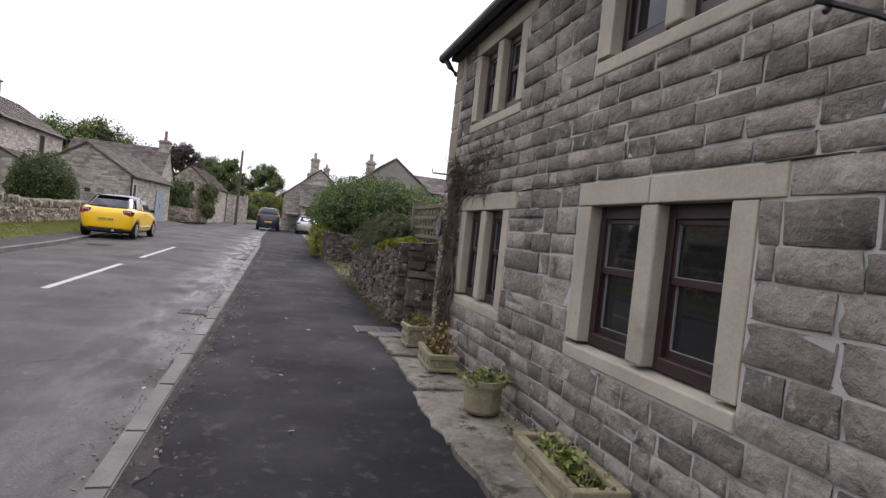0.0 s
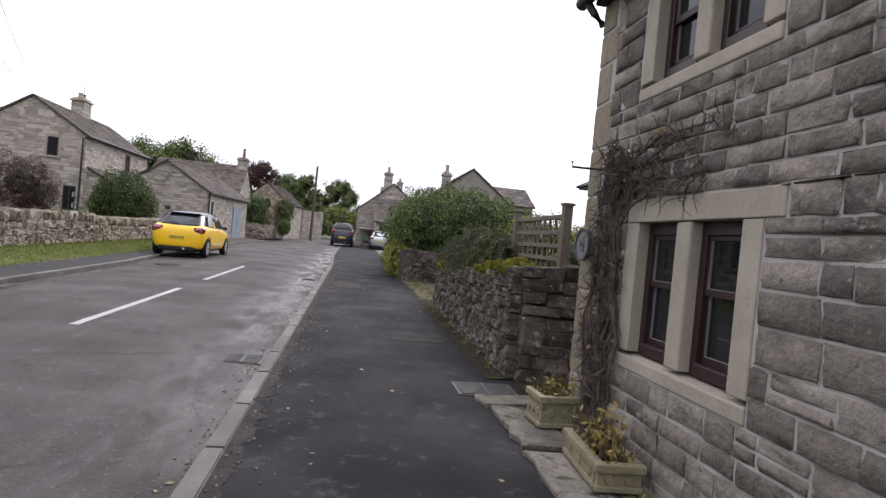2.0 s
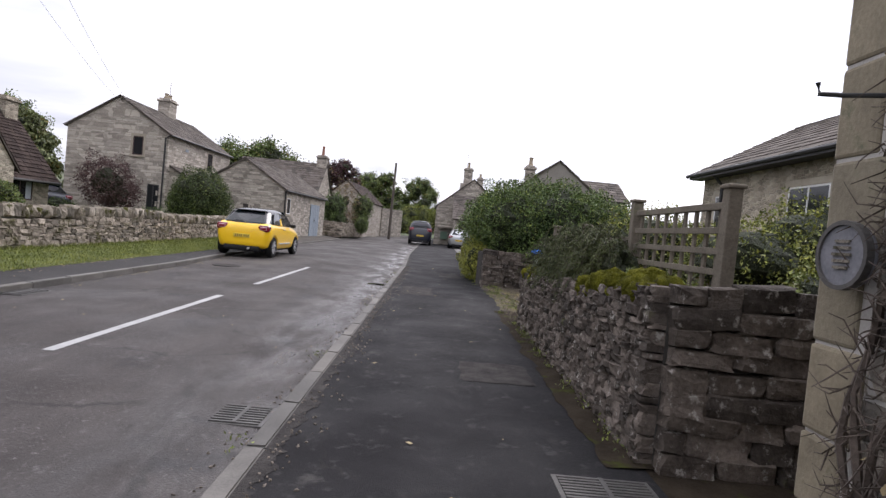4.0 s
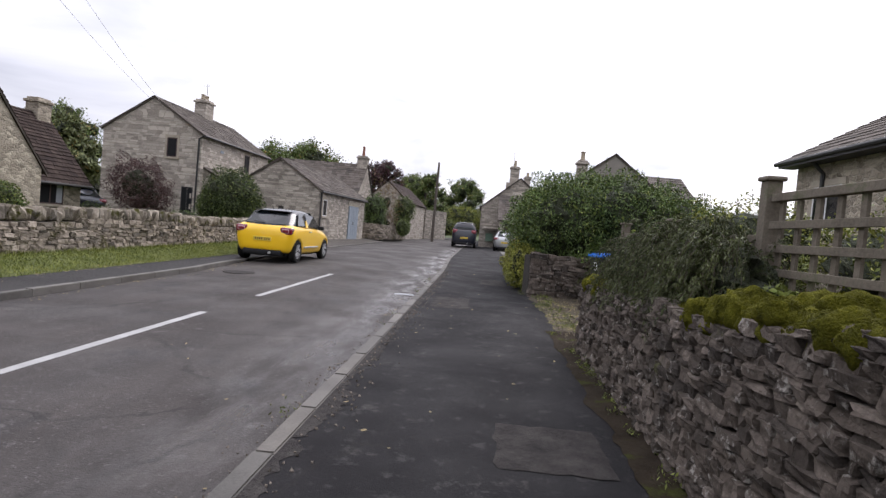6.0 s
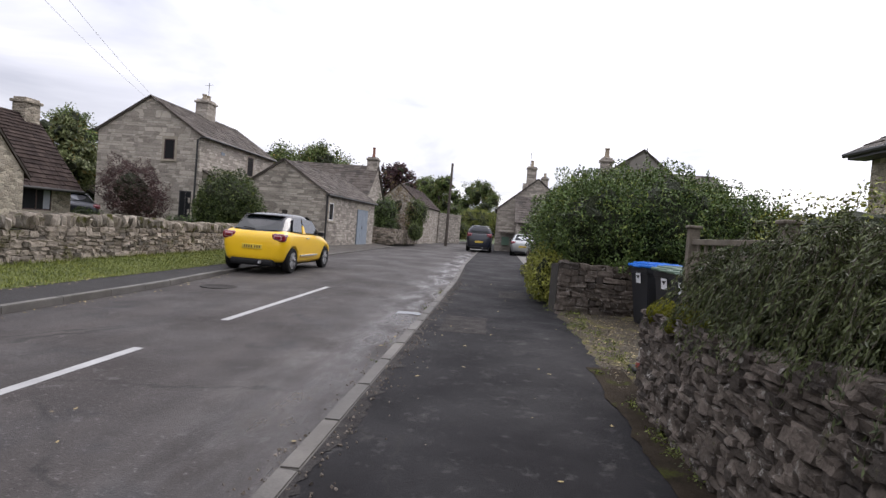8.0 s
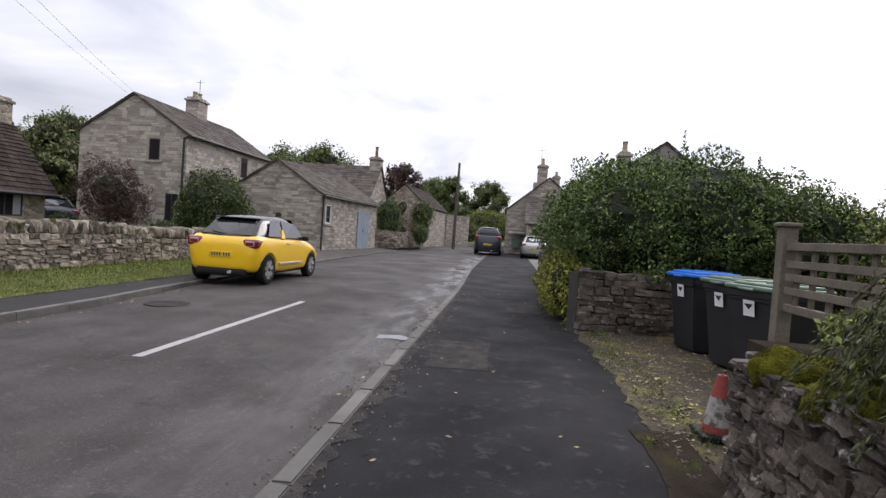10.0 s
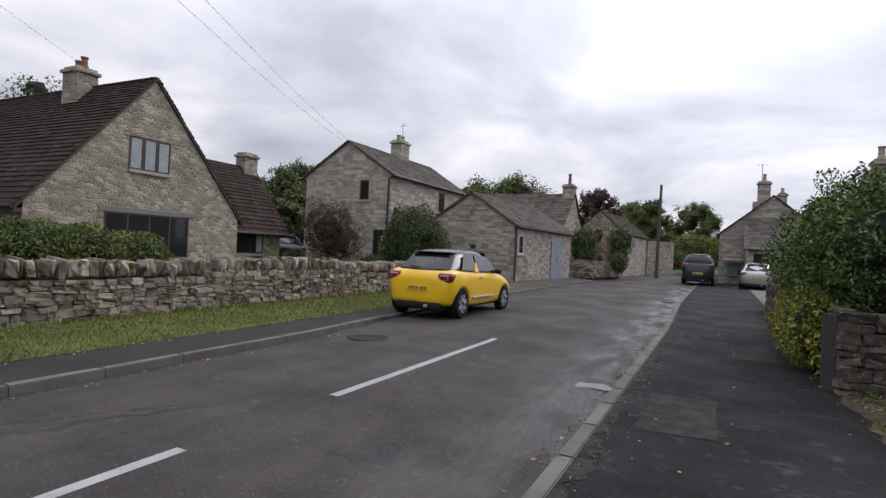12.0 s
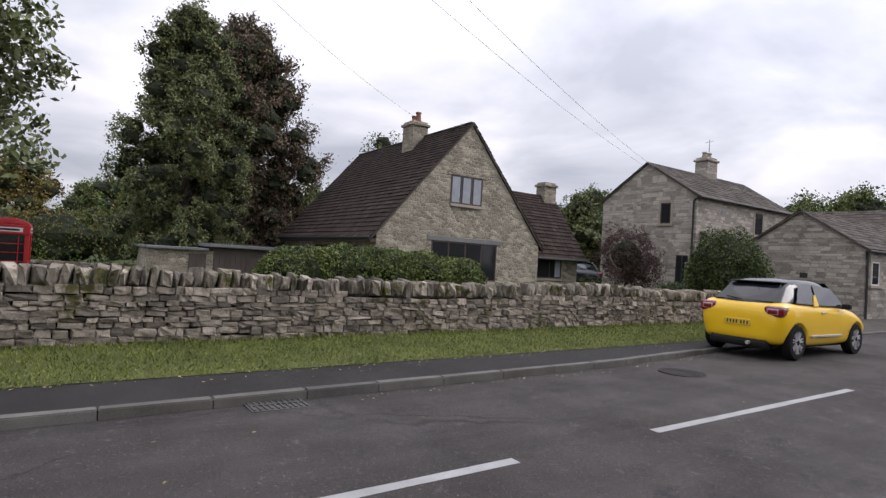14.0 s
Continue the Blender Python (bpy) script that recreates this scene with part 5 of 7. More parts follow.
def house_g():
    ob = thing("stone_outbuilding", (-7.76, 36.0, 0.5), "low stone outbuilding with a slate roof and blue-grey double door", "outbuilding", turn=-4.4)
    w, Ln, eave, ridge = 4.7, 8.2, 2.5, 4.0
    gable_block(ob, -w, 0, 0, Ln, -0.7, eave, ridge, "y", STONE_G)
    k = (ridge - eave) / (w / 2)
    d = 0.14
    slates((d, -0.1, eave - k * d + 0.08), (d, Ln + 0.1, eave - k * d + 0.08), (-w / 2, -0.1, ridge + 0.08), 13, 0.36, SLATE_GREY, ob)
    slates((-w - d, Ln + 0.1, eave - k * d + 0.08), (-w - d, -0.1, eave - k * d + 0.08), (-w / 2, Ln + 0.1, ridge + 0.08), 13, 0.36, SLATE_GREY, ob)
    part("gutter", Shape().tube([(0.18, -0.1, eave - 0.08), (0.18, Ln, eave - 0.08)], 0.05, 8), BLACKIRON, ob)
    part("downpipe", Shape().tube([(0.06, 0.06, -0.3), (0.06, 0.06, eave - 0.12)], 0.045, 8), BLACKIRON, ob)
    casement(ob, "y", 0, 0.5, 1.1, 1.15, 2.05, 0, 1, 0.13, CURTAIN, sill=True, out=1)
    d2 = thing_part("double_door", ob)
    for y0 in (4.9, 5.85):
        s = Shape().box(0.005, 0.05, y0, y0 + 0.93, -0.25, 1.95, bevel=0.01)
        for i in range(5):
            s.box(0.05, 0.06, y0 + 0.01 + i * 0.185, y0 + 0.175 + i * 0.185, -0.23, 1.93)
        sub("door_leaf", s, BLUEDOOR, d2)
    sub("handle", Shape().box(0.06, 0.09, 5.7, 5.76, 0.8, 1.0, bevel=0.01), BLACKIRON, d2)
    part("door_lintel", Shape().box(0.0, 0.03, 4.7, 7.0, 1.97, 2.2, bevel=0.01), DRESSED, ob)
    # Vent hole drawn as a flat patch in the dark shade colour.
    part("vent", Shape().box(-2.3, -2.0, -0.012, 0.0, 1.3, 1.5), SHADE_FILL, ob)


def house_c():
    ob = thing("stone_house", (-15, 47, 0.8), "stone house with a mossy slate roof and red-potted chimney", "house")
    gable_block(ob, 0, 6.6, 0, 5.5, -1, 2.85, 5.1, "x", STONE_G)
    slates((-0.1, -0.2, 2.72), (6.7, -0.2, 2.72), (-0.1, 2.75, 5.2), 13, 0.4, SLATE_GREY, ob)
    slates((6.7, 5.7, 2.72), (-0.1, 5.7, 2.72), (6.7, 2.75, 5.2), 13, 0.4, SLATE_GREY, ob)
    chimney(ob, 6.25, 2.75, 4.2, 5.85, 0.75, 0.9, STONE_G, ((0, 0, 0.75),), REDCLAY)
    ob2 = thing("stone_barn", (-9.4, 55.0, 0.9), "small stone barn with a brown slate roof", "barn", turn=-4)
    gable_block(ob2, 0, 3.7, 0, 9, -1, 2.75, 4.4, "y", STONE_H)
    slates((3.85, -0.1, 2.68), (3.85, 9.1, 2.68), (1.85, -0.1, 4.48), 12, 0.4, SLATE_BROWN, ob2)
    slates((-0.15, 9.1, 2.68), (-0.15, -0.1, 2.68), (1.85, 9.1, 4.48), 12, 0.4, SLATE_BROWN, ob2)
    w = single("stone_boundary_wall", Shape().box(0, 0.4, 0, 3.6, -0.6, 2.7, bevel=0.05).box(-0.04, 0.44, 0, 3.6, 2.7, 2.82, bevel=0.04), STONE_G, (-5.3, 63.7, 0.6),
               "tall stone boundary wall beyond the barn", "wall", turn=-33, kind="structure")


def house_f():
    ob = thing("stone_house", (0.7, 54.0, 0.4), "distant grey stone house with two chimney stacks", "house")
    gable_block(ob, 0, 6.2, 0, 7, -0.5, 3.4, 5.9, "y", STONE_G)
    slates((-0.15, 7.1, 3.3), (-0.15, -0.1, 3.3), (3.1, 7.1, 6.0), 13, 0.42, SLATE_GREY, ob)
    slates((6.35, -0.1, 3.3), (6.35, 7.1, 3.3), (3.1, -0.1, 6.0), 13, 0.42, SLATE_GREY, ob)
    chimney(ob, 2.55, 0.6, 4.7, 7.0, 0.75, 0.6, STONE_G, ((0, 0, 0.5),), BUFFCLAY)
    chimney(ob, 3.9, 4.0, 5.0, 6.6, 0.55, 0.6, STONE_G, ((0, 0, 0.35),), BUFFCLAY)
    part("chimney_shoulder", Shape().box(1.9, 2.3, 0.2, 0.7, 4.4, 5.6, bevel=0.03), STONE_G, ob)
    part("aerial", Shape().tube([(2.4, 0.6, 7.0), (2.4, 0.6, 8.2)], 0.02, 5).tube([(2.1, 0.6, 8.1), (2.7, 0.6, 8.15)], 0.012, 4), FELT, ob)
    g = thing("garage", (2.3, 50.0, 0.35), "stone garage with a stone-slate roof and dark open front", "garage")
    s = Shape().box(0, 0.3, 0, 3.6, -0.3, 2.3).box(4.6, 4.9, 0, 3.6, -0.3, 2.3).box(0.3, 4.6, 3.3, 3.6, -0.3, 2.3).box(0.3, 4.6, 0, 0.25, 2.05, 2.3)
    part("wall", s, STONE_G, g)
    slates((-0.2, -0.25, 2.3), (5.1, -0.25, 2.3), (-0.2, 3.6, 4.5), 13, 0.42, SLATE_GREY, g)
    part("garage_door", Shape().box(0.3, 4.6, 0.6, 0.66, -0.3, 2.05), BROWNDOOR, g)
    part("bay_hood", Shape().box(-1.3, -0.1, 3.2, 3.9, 1.55, 1.75, bevel=0.04), STONE_H, g)
    part("green_board", Shape().box(-1.05, -0.45, 3.75, 3.8, 0.55, 1.2, bevel=0.01), GREENPAINT, g)
    # rendered gable and lower wing, behind the hedge
    ob = thing("rendered_house", (4.3, 34.0, 0.4), "grey rendered gable end with a stone-slate wing behind the hedge", "house")
    gable_block(ob, 0, 5.3, 0, 6, -0.5, 3.3, 5.3, "y", RENDER)
    slates((-0.12, 6.1, 3.25), (-0.12, -0.06, 3.25), (2.65, 6.1, 5.4), 11, 0.42, SLATE_GREY, ob)
    slates((5.42, -0.06, 3.25), (5.42, 6.1, 3.25), (2.65, -0.06, 5.4), 11, 0.42, SLATE_GREY, ob)
    chimney(ob, 1.45, 2.0, 3.6, 5.25, 0.5, 0.5, STONE_G, ((0, 0, 0.45),), BUFFCLAY)
    part("wing_wall", Shape().box(3.3, 6.7, 1.0, 5.6, -0.5, 3.7), STONE_G, ob)
    slates((2.7, 0.8, 3.6), (6.8, 0.8, 3.6), (2.7, 3.2, 4.85), 8, 0.42, SLATE_GREY, ob, "wing_roof")
    # long house behind the garden on the near side
    ob = thing("long_stone_house", (9.0, 10.0, 0.3), "grey stone house with dark eaves above the garden fence", "house")
    part("wall", Shape().box(0, 6, 0, 12.2, -0.5, 3.65), STONE_B, ob)
    slates((-0.35, 12.5, 3.72), (-0.35, -0.2, 3.72), (3.0, 12.5, 5.6), 12, 0.42, SLATE_GREY, ob)
    slates((6.3, -0.2, 3.72), (6.3, 12.5, 3.72), (3.0, -0.2, 5.6), 12, 0.42, SLATE_GREY, ob)
    part("fascia", Shape().box(-0.4, 0.0, -0.1, 12.4, 3.55, 3.72), BLACKIRON, ob)
    part("gutter", Shape().tube([(-0.42, -0.2, 3.66), (-0.42, 12.5, 3.66)], 0.06, 8), BLACKIRON, ob)
    part("downpipe", Shape().tube([(-0.35, 11.0, 3.6), (-0.06, 11.0, 3.3), (-0.06, 11.0, -0.3)], 0.05, 8), BLACKIRON, ob)
    casement(ob, "y", 0, 10.3, 11.4, 1.9, 3.0, 0, 2, 0.13, CURTAIN, sill=True, out=-1)
    casement(ob, "y", 0, 6.6, 8.0, 1.9, 3.0, 0, 2, 0.13, CURTAIN, sill=True, out=-1)


house_b()
house_h()
house_g()
house_c()
house_f()


def garden_garage():
    ob = thing("garden_garage", (-21.5, 13.6, -0.2), "low brown boarded garage with a grey sheet roof", "garage")
    part("wall", Shape().box(-4, 0, 0, 2.2, -0.6, 1.62), STONE_B, ob)
    part("shed_wall", Shape().box(-4, 0.0, 2.2, 5.8, -0.6, 1.75), BROWNDOOR, ob)
    for i in range(18):
        part("board", Shape().box(0.0, 0.02, 2.22 + i * 0.198, 2.40 + i * 0.198, -0.5, 1.65), BROWNDOOR, ob)
    s = Shape().box(-4.2, 0.25, 2.0, 6.0, 1.78, 1.9, bevel=0.02)
    roof = part("roof", s, FELT, ob)
    for i in range(20):
        part("roof_rib", Shape().box(-4.2, 0.26, 2.05 + i * 0.198, 2.1 + i * 0.198, 1.9, 1.925), FELT, roof)
    part("flat_roof", Shape().box(-4.2, 0.15, -0.1, 2.0, 1.62, 1.72, bevel=0.02), FELT, ob)
    part("door", Shape().box(0.0, 0.04, 1.35, 1.95, -0.5, 1.5, bevel=0.01), BROWNDOOR, ob)


garden_garage()


# ---- cars ----
def loft(sections):
    """A closed skin through half sections [(x, z), ...] placed at y; mirrored about x = 0."""
    s, n = Shape(), 0
    for y, half in sections:
        row = [(x, y, z) for x, z in half] + [(-x, y, z) for x, z in half[::-1]]
        n = len(row)
        s.v += row
    for k in range(len(sections) - 1):
        for i in range(n):
            j = (i + 1) % n
            s.f.append((k * n + i, k * n + j, (k + 1) * n + j, (k + 1) * n + i))
    s.f += [tuple(range(n))[::-1], tuple(range((len(sections) - 1) * n, len(sections) * n))]
    return s


def finished(shape, material, name, subsurf=2, cutters=()):
    """The mesh of a shape after smoothing and with round openings cut out."""
    me = shape.mesh(name, material)
    bm = bmesh.new()
    bm.from_mesh(me)
    bmesh.ops.recalc_face_normals(bm, faces=bm.faces[:])
    bm.to_mesh(me)
    bm.free()
    ob = new(name, me)
    m = ob.modifiers.new("smooth", "SUBSURF")
    m.levels = m.render_levels = subsurf
    extra = []
    for c in cutters:
        cm = c.mesh("cutter", material)
        bm = bmesh.new()
        bm.from_mesh(cm)
        bmesh.ops.recalc_face_normals(bm, faces=bm.faces[:])
        bm.to_mesh(cm)
        bm.free()
        co = new("cutter", cm)
        extra.append(co)
        b = ob.modifiers.new("opening", "BOOLEAN")
        b.operation, b.object, b.solver = "DIFFERENCE", co, "EXACT"
    bpy.context.view_layer.update()
    done = bpy.data.meshes.new_from_object(ob.evaluated_get(bpy.context.evaluated_depsgraph_get()))
    done.name = name
    for o in (ob, *extra):
        bpy.data.objects.remove(o)
    if not done.materials:
        done.materials.append(material)
    done.shade_smooth()
    return done


def put(name, me, parent, label=""):
    ob = new(name, me)
    ob.parent = parent
    return tagged(ob, label)


def wheel(parent, x, y, r, side):
    w = thing_part("wheel", parent)
    w.matrix_local = pose(x, y, r, 0, 90 * side, 0)
    sub("tyre", Shape().lathe([(r * 0.66, -0.10), (r * 0.93, -0.10), (r, -0.06), (r, 0.06), (r * 0.93, 0.10), (r * 0.66, 0.10), (r * 0.66, -0.10)], 32), RUBBER, w, smooth=False)
    sub("rim", Shape().lathe([(r * 0.60, 0.04), (r * 0.67, 0.085), (r * 0.69, 0.098), (r * 0.65, 0.101), (r * 0.60, 0.06), (r * 0.60, 0.04)], 32, caps=False), DARKALLOY, w)
    for k in range(7):
        m = pose(0, 0, 0, 0, 0, k * 360 / 7)
        s = Shape()
        for off in (-0.028, 0.028):
            s.add([m @ Vector(q) for q in ((r * 0.12, off * 0.5 - 0.008, 0.07), (r * 0.12, off * 0.5 + 0.008, 0.07), (r * 0.64, off + 0.011, 0.07), (r * 0.64, off - 0.011, 0.07),
                                           (r * 0.12, off * 0.5 - 0.008, 0.104), (r * 0.12, off * 0.5 + 0.008, 0.104), (r * 0.64, off + 0.011, 0.098), (r * 0.64, off - 0.011, 0.098))],
                  [(3, 2, 1, 0), (4, 5, 6, 7), (0, 1, 5, 4), (1, 2, 6, 5), (2, 3, 7, 6), (3, 0, 4, 7)])
        sub("spoke", s, ALLOY, w)
    sub("hub", Shape().lathe([(0.001, 0.05), (0.055, 0.05), (0.05, 0.105), (0.001, 0.107)], 16), BLACKPLASTIC, w)
    sub("hub_disc", Shape().lathe([(0.001, 0.0), (r * 0.62, 0.0), (r * 0.62, 0.02), (0.001, 0.02)], 24), BLACKPLASTIC, w)


def hatchback(at, turn, paint, roof_paint, label, k=1.0, tall=0.0, group="parked cars", boxy=0.0):
    """A small hatchback, nose along +y. k scales it; tall raises the roof; boxy squares the tail."""
    car = thing("car", at, label, "car", group, turn=turn)

    def sec(y, zb, zt, wb, wm, wt):
        zm = zb + (zt - zb) * 0.52
        h = [(0.0, zb), (wb * 0.9, zb), (wb, zb + 0.06), (wm, zm), (wm * 0.985, zt - 0.14), (wt, zt - 0.02), (wt * 0.85, zt), (0.0, zt + 0.005)]
        return y * k, [(x * k, z * k) for x, z in h]

    up = tall
    body = loft([
        sec(-1.82, 0.42, 0.76, 0.42, 0.55, 0.46), sec(-1.80, 0.32, 0.86 + up, 0.58, 0.70, 0.62), sec(-1.73, 0.26, 0.99 + up, 0.72, 0.82, 0.73),
        sec(-1.56, 0.24, 1.03 + up, 0.80, 0.86, 0.79), sec(-1.2, 0.22, 1.02 + up, 0.82, 0.865, 0.80), sec(-0.5, 0.20, 0.99 + up, 0.82, 0.85, 0.80),
        sec(0.4, 0.20, 0.965 + up, 0.82, 0.85, 0.79), sec(1.0, 0.22, 0.93 + up, 0.82, 0.86, 0.77), sec(1.45, 0.22, 0.86 + up, 0.81, 0.86, 0.72),
        sec(1.78, 0.24, 0.76 + up * 0.7, 0.74, 0.80, 0.62), sec(1.93, 0.30, 0.64, 0.60, 0.68, 0.5), sec(1.96, 0.40, 0.56, 0.45, 0.5, 0.4)])
    rw = 0.315 * k
    wy = (-1.232 * k, 1.232 * k)
    cut = []
    for y in wy:
        for sx in (-1, 1):
            cut.append(Shape().lathe([(rw * 1.13, 0.0), (rw * 1.13, 0.5 * k)], 28, pose(sx * 0.58 * k, y, rw * 1.0, 0, 90 * sx, 0)))
    put("body", finished(body, paint, "body", 2, cut), car)
    part("underbody", Shape().box(-0.64 * k, 0.64 * k, -1.6 * k, 1.65 * k, 0.17 * k, 0.55 * k, bevel=0.05), BLACKPLASTIC, car)

    def top(y, z0, z1, w0, w1):
        z0, z1 = z0 + up, z1 + up
        h = [(0.0, z0), (w0, z0), (w0 * 0.99, z0 + (z1 - z0) * 0.25), (w1 + (w0 - w1) * 0.35, z0 + (z1 - z0) * 0.72), (w1 * 0.93, z1 - 0.02), (w1 * 0.7, z1), (0.0, z1 + 0.008)]
        return y * k, [(x * k, z * k) for x, z in h]

    b = boxy
    cabin = loft([top(-1.72 - b * 0.04, 0.93, 0.985, 0.64, 0.58), top(-1.55 - b * 0.19, 0.93, 1.10 + b * 0.1, 0.72, 0.58), top(-1.30 - b * 0.40, 0.92, 1.29 + b * 0.05, 0.765, 0.55), top(-1.06 - b * 0.48, 0.92, 1.405, 0.78, 0.565),
                  top(-0.7, 0.91, 1.455, 0.79, 0.60), top(-0.2, 0.9, 1.46, 0.79, 0.61), top(0.25, 0.9, 1.43, 0.785, 0.60), top(0.7, 0.88, 1.19, 0.77, 0.62), top(1.08, 0.85, 0.94, 0.72, 0.66)])
    put("roof", finished(cabin, roof_paint, "roof", 2), car)

    def pane(name, pts, material=CARGLASS, thick=0.012, lab=""):
        """A thin glass panel through four or more corners, pushed out a little."""
        ps = [Vector(p) * k for p in pts]
        nrm = (ps[1] - ps[0]).cross(ps[-1] - ps[0]).normalized()
        part(name, Shape().extrude([p for p in ps], nrm * thick), material, car, lab)

    u = up
    # rear screen, side glass and windscreen
    g = b * 0.42
    pane("rear_window", [(0.57, -1.665 - b * 0.12, 1.03 + u), (-0.57, -1.665 - b * 0.12, 1.03 + u), (-0.47, -1.20 - g, 1.345 + u), (0.47, -1.20 - g, 1.345 + u)], thick=0.03)
    for sx in (1, -1):
        q = [(0.775, -0.42, 0.99 + u), (0.775, 0.72, 0.97 + u), (0.68, 0.30, 1.31 + u), (0.655, -0.42, 1.36 + u)]
        q2 = [(0.778, -1.24, 1.02 + u), (0.777, -0.50, 0.99 + u), (0.655, -0.50, 1.36 + u), (0.655, -0.93, 1.345 + u)]
        for poly in (q, q2):
            pts = [(sx * x, y, z) for x, y, z in poly]
            pane("side_window", pts if sx > 0 else pts[::-1], SIDEGLASS, thick=0.018)
    pane("windscreen", [(-0.66, 1.02, 0.97 + u), (0.66, 1.02, 0.97 + u), (0.56, 0.36, 1.40 + u), (-0.56, 0.36, 1.40 + u)], thick=-0.015)
    for sx in (1, -1):
        fin = [(sx * 0.797, -0.60, 0.97 + u), (sx * 0.797, -0.40, 0.97 + u), (sx * 0.735, -0.45, 1.17 + u), (sx * 0.735, -0.50, 1.17 + u)]
        pane("pillar_fin", fin if sx > 0 else fin[::-1], paint, 0.022)
    part("spoiler", Shape().box(-0.50 * k, 0.50 * k, (-1.27 - g) * k, (-1.02 - g) * k, (1.365 + u) * k, (1.395 + u) * k, bevel=0.014), roof_paint, car)
    # lamps, plate, bumper, trim
    for sx in (1, -1):
        x0, x1 = sorted((sx * 0.47, sx * 0.82))
        lamp = part("tail_lamp", Shape().box(x0 * k, x1 * k, -1.80 * k, -1.44 * k, (0.755 + u * 0.8) * k, (0.955 + u) * k, bevel=0.06), REDLENS, car)
        sub("lamp_core", Shape().box((x0 + 0.06) * k, (x1 - 0.06) * k, -1.808 * k, -1.75 * k, (0.795 + u * 0.9) * k, (0.915 + u) * k, bevel=0.03), PINKLENS, lamp)
        sub("lamp_centre", Shape().box((x0 + 0.085) * k, (x1 - 0.085) * k, -1.816 * k, -1.75 * k, (0.815 + u * 0.9) * k, (0.895 + u) * k, bevel=0.02), REDLENS, lamp)
        m = part("door_mirror", Shape().box(min(sx * 0.80, sx * 0.97) * k, max(sx * 0.80, sx * 0.97) * k, 0.56 * k, 0.68 * k, (0.925 + u) * k, (1.03 + u) * k, bevel=0.03), BLACKPLASTIC, car)
        part("door_handle", Shape().box(min(sx * 0.83, sx * 0.865) * k, max(sx * 0.83, sx * 0.865) * k, -0.36 * k, -0.18 * k, (0.84 + u) * k, (0.87 + u) * k, bevel=0.008), ALLOY, car)
        part("side_strip", Shape().box(min(sx * 0.84, sx * 0.872) * k, max(sx * 0.84, sx * 0.872) * k, -0.75 * k, 0.5 * k, 0.40 * k, 0.44 * k, bevel=0.008), ALLOY, car)
    part("rear_bumper_trim", Shape().box(-0.57 * k, 0.57 * k, -1.832 * k, -1.55 * k, 0.17 * k, 0.335 * k, bevel=0.06), BLACKPLASTIC, car)
    part("exhaust", Shape().lathe([(0.03, 0), (0.035, 0), (0.035, 0.16), (0.03, 0.16)], 12, pose(0.25 * k, -1.76 * k, 0.26 * k, 90, 0, 0)), ALLOY, car)
    pl = part("number_plate", Shape().box(-0.26 * k, 0.26 * k, -1.838 * k, -1.80 * k, 0.56 * k, 0.67 * k, bevel=0.006), PLATE, car)
    for i in range(7):
        x = (-0.20 + i * 0.06 + (0.03 if i > 3 else 0)) * k
        sub("plate_bar", Shape().box(x, x + 0.028 * k, -1.842 * k, -1.837 * k, 0.585 * k, 0.645 * k), INK, pl)
    part("wiper", Shape().tube([(0.0, (-1.70 - b * 0.12) * k, (1.03 + u) * k), (-0.32 * k, (-1.67 - b * 0.12) * k, (1.07 + u) * k)], 0.014, 5), BLACKPLASTIC, car)
    part("aerial", Shape().tube([(0, -1.2 * k, (1.43 + u) * k), (0, -1.3 * k, (1.52 + u) * k)], 0.008, 5), BLACKPLASTIC, car)
    for y in wy:
        for sx in (-1, 1):
            wheel(car, sx * 0.755 * k, y, rw, sx)
    car.scale = (0.94, 1, 1)
    return car


hatchback((-5.22, 24.42, road_z(24.3) + 0.0), -0.5, YELLOW, GLOSSBLACK, "yellow hatchback with a black roof parked half on the kerb", 1.07)
hatchback((-0.38, 50.2, road_z(50)), 0.5, NAVY, NAVY, "dark blue estate car parked at the roadside", 1.14, 0.21, boxy=1.0)
hatchback((2.75, 48.2, road_z(48)), -4, SILVER, SILVER, "silver hatchback parked before the garage", 1.04, 0.0)
hatchback((-19.2, 32.8, 0.45), 62, NAVY, NAVY, "dark car standing beside the stone house", 1.05, 0.05)


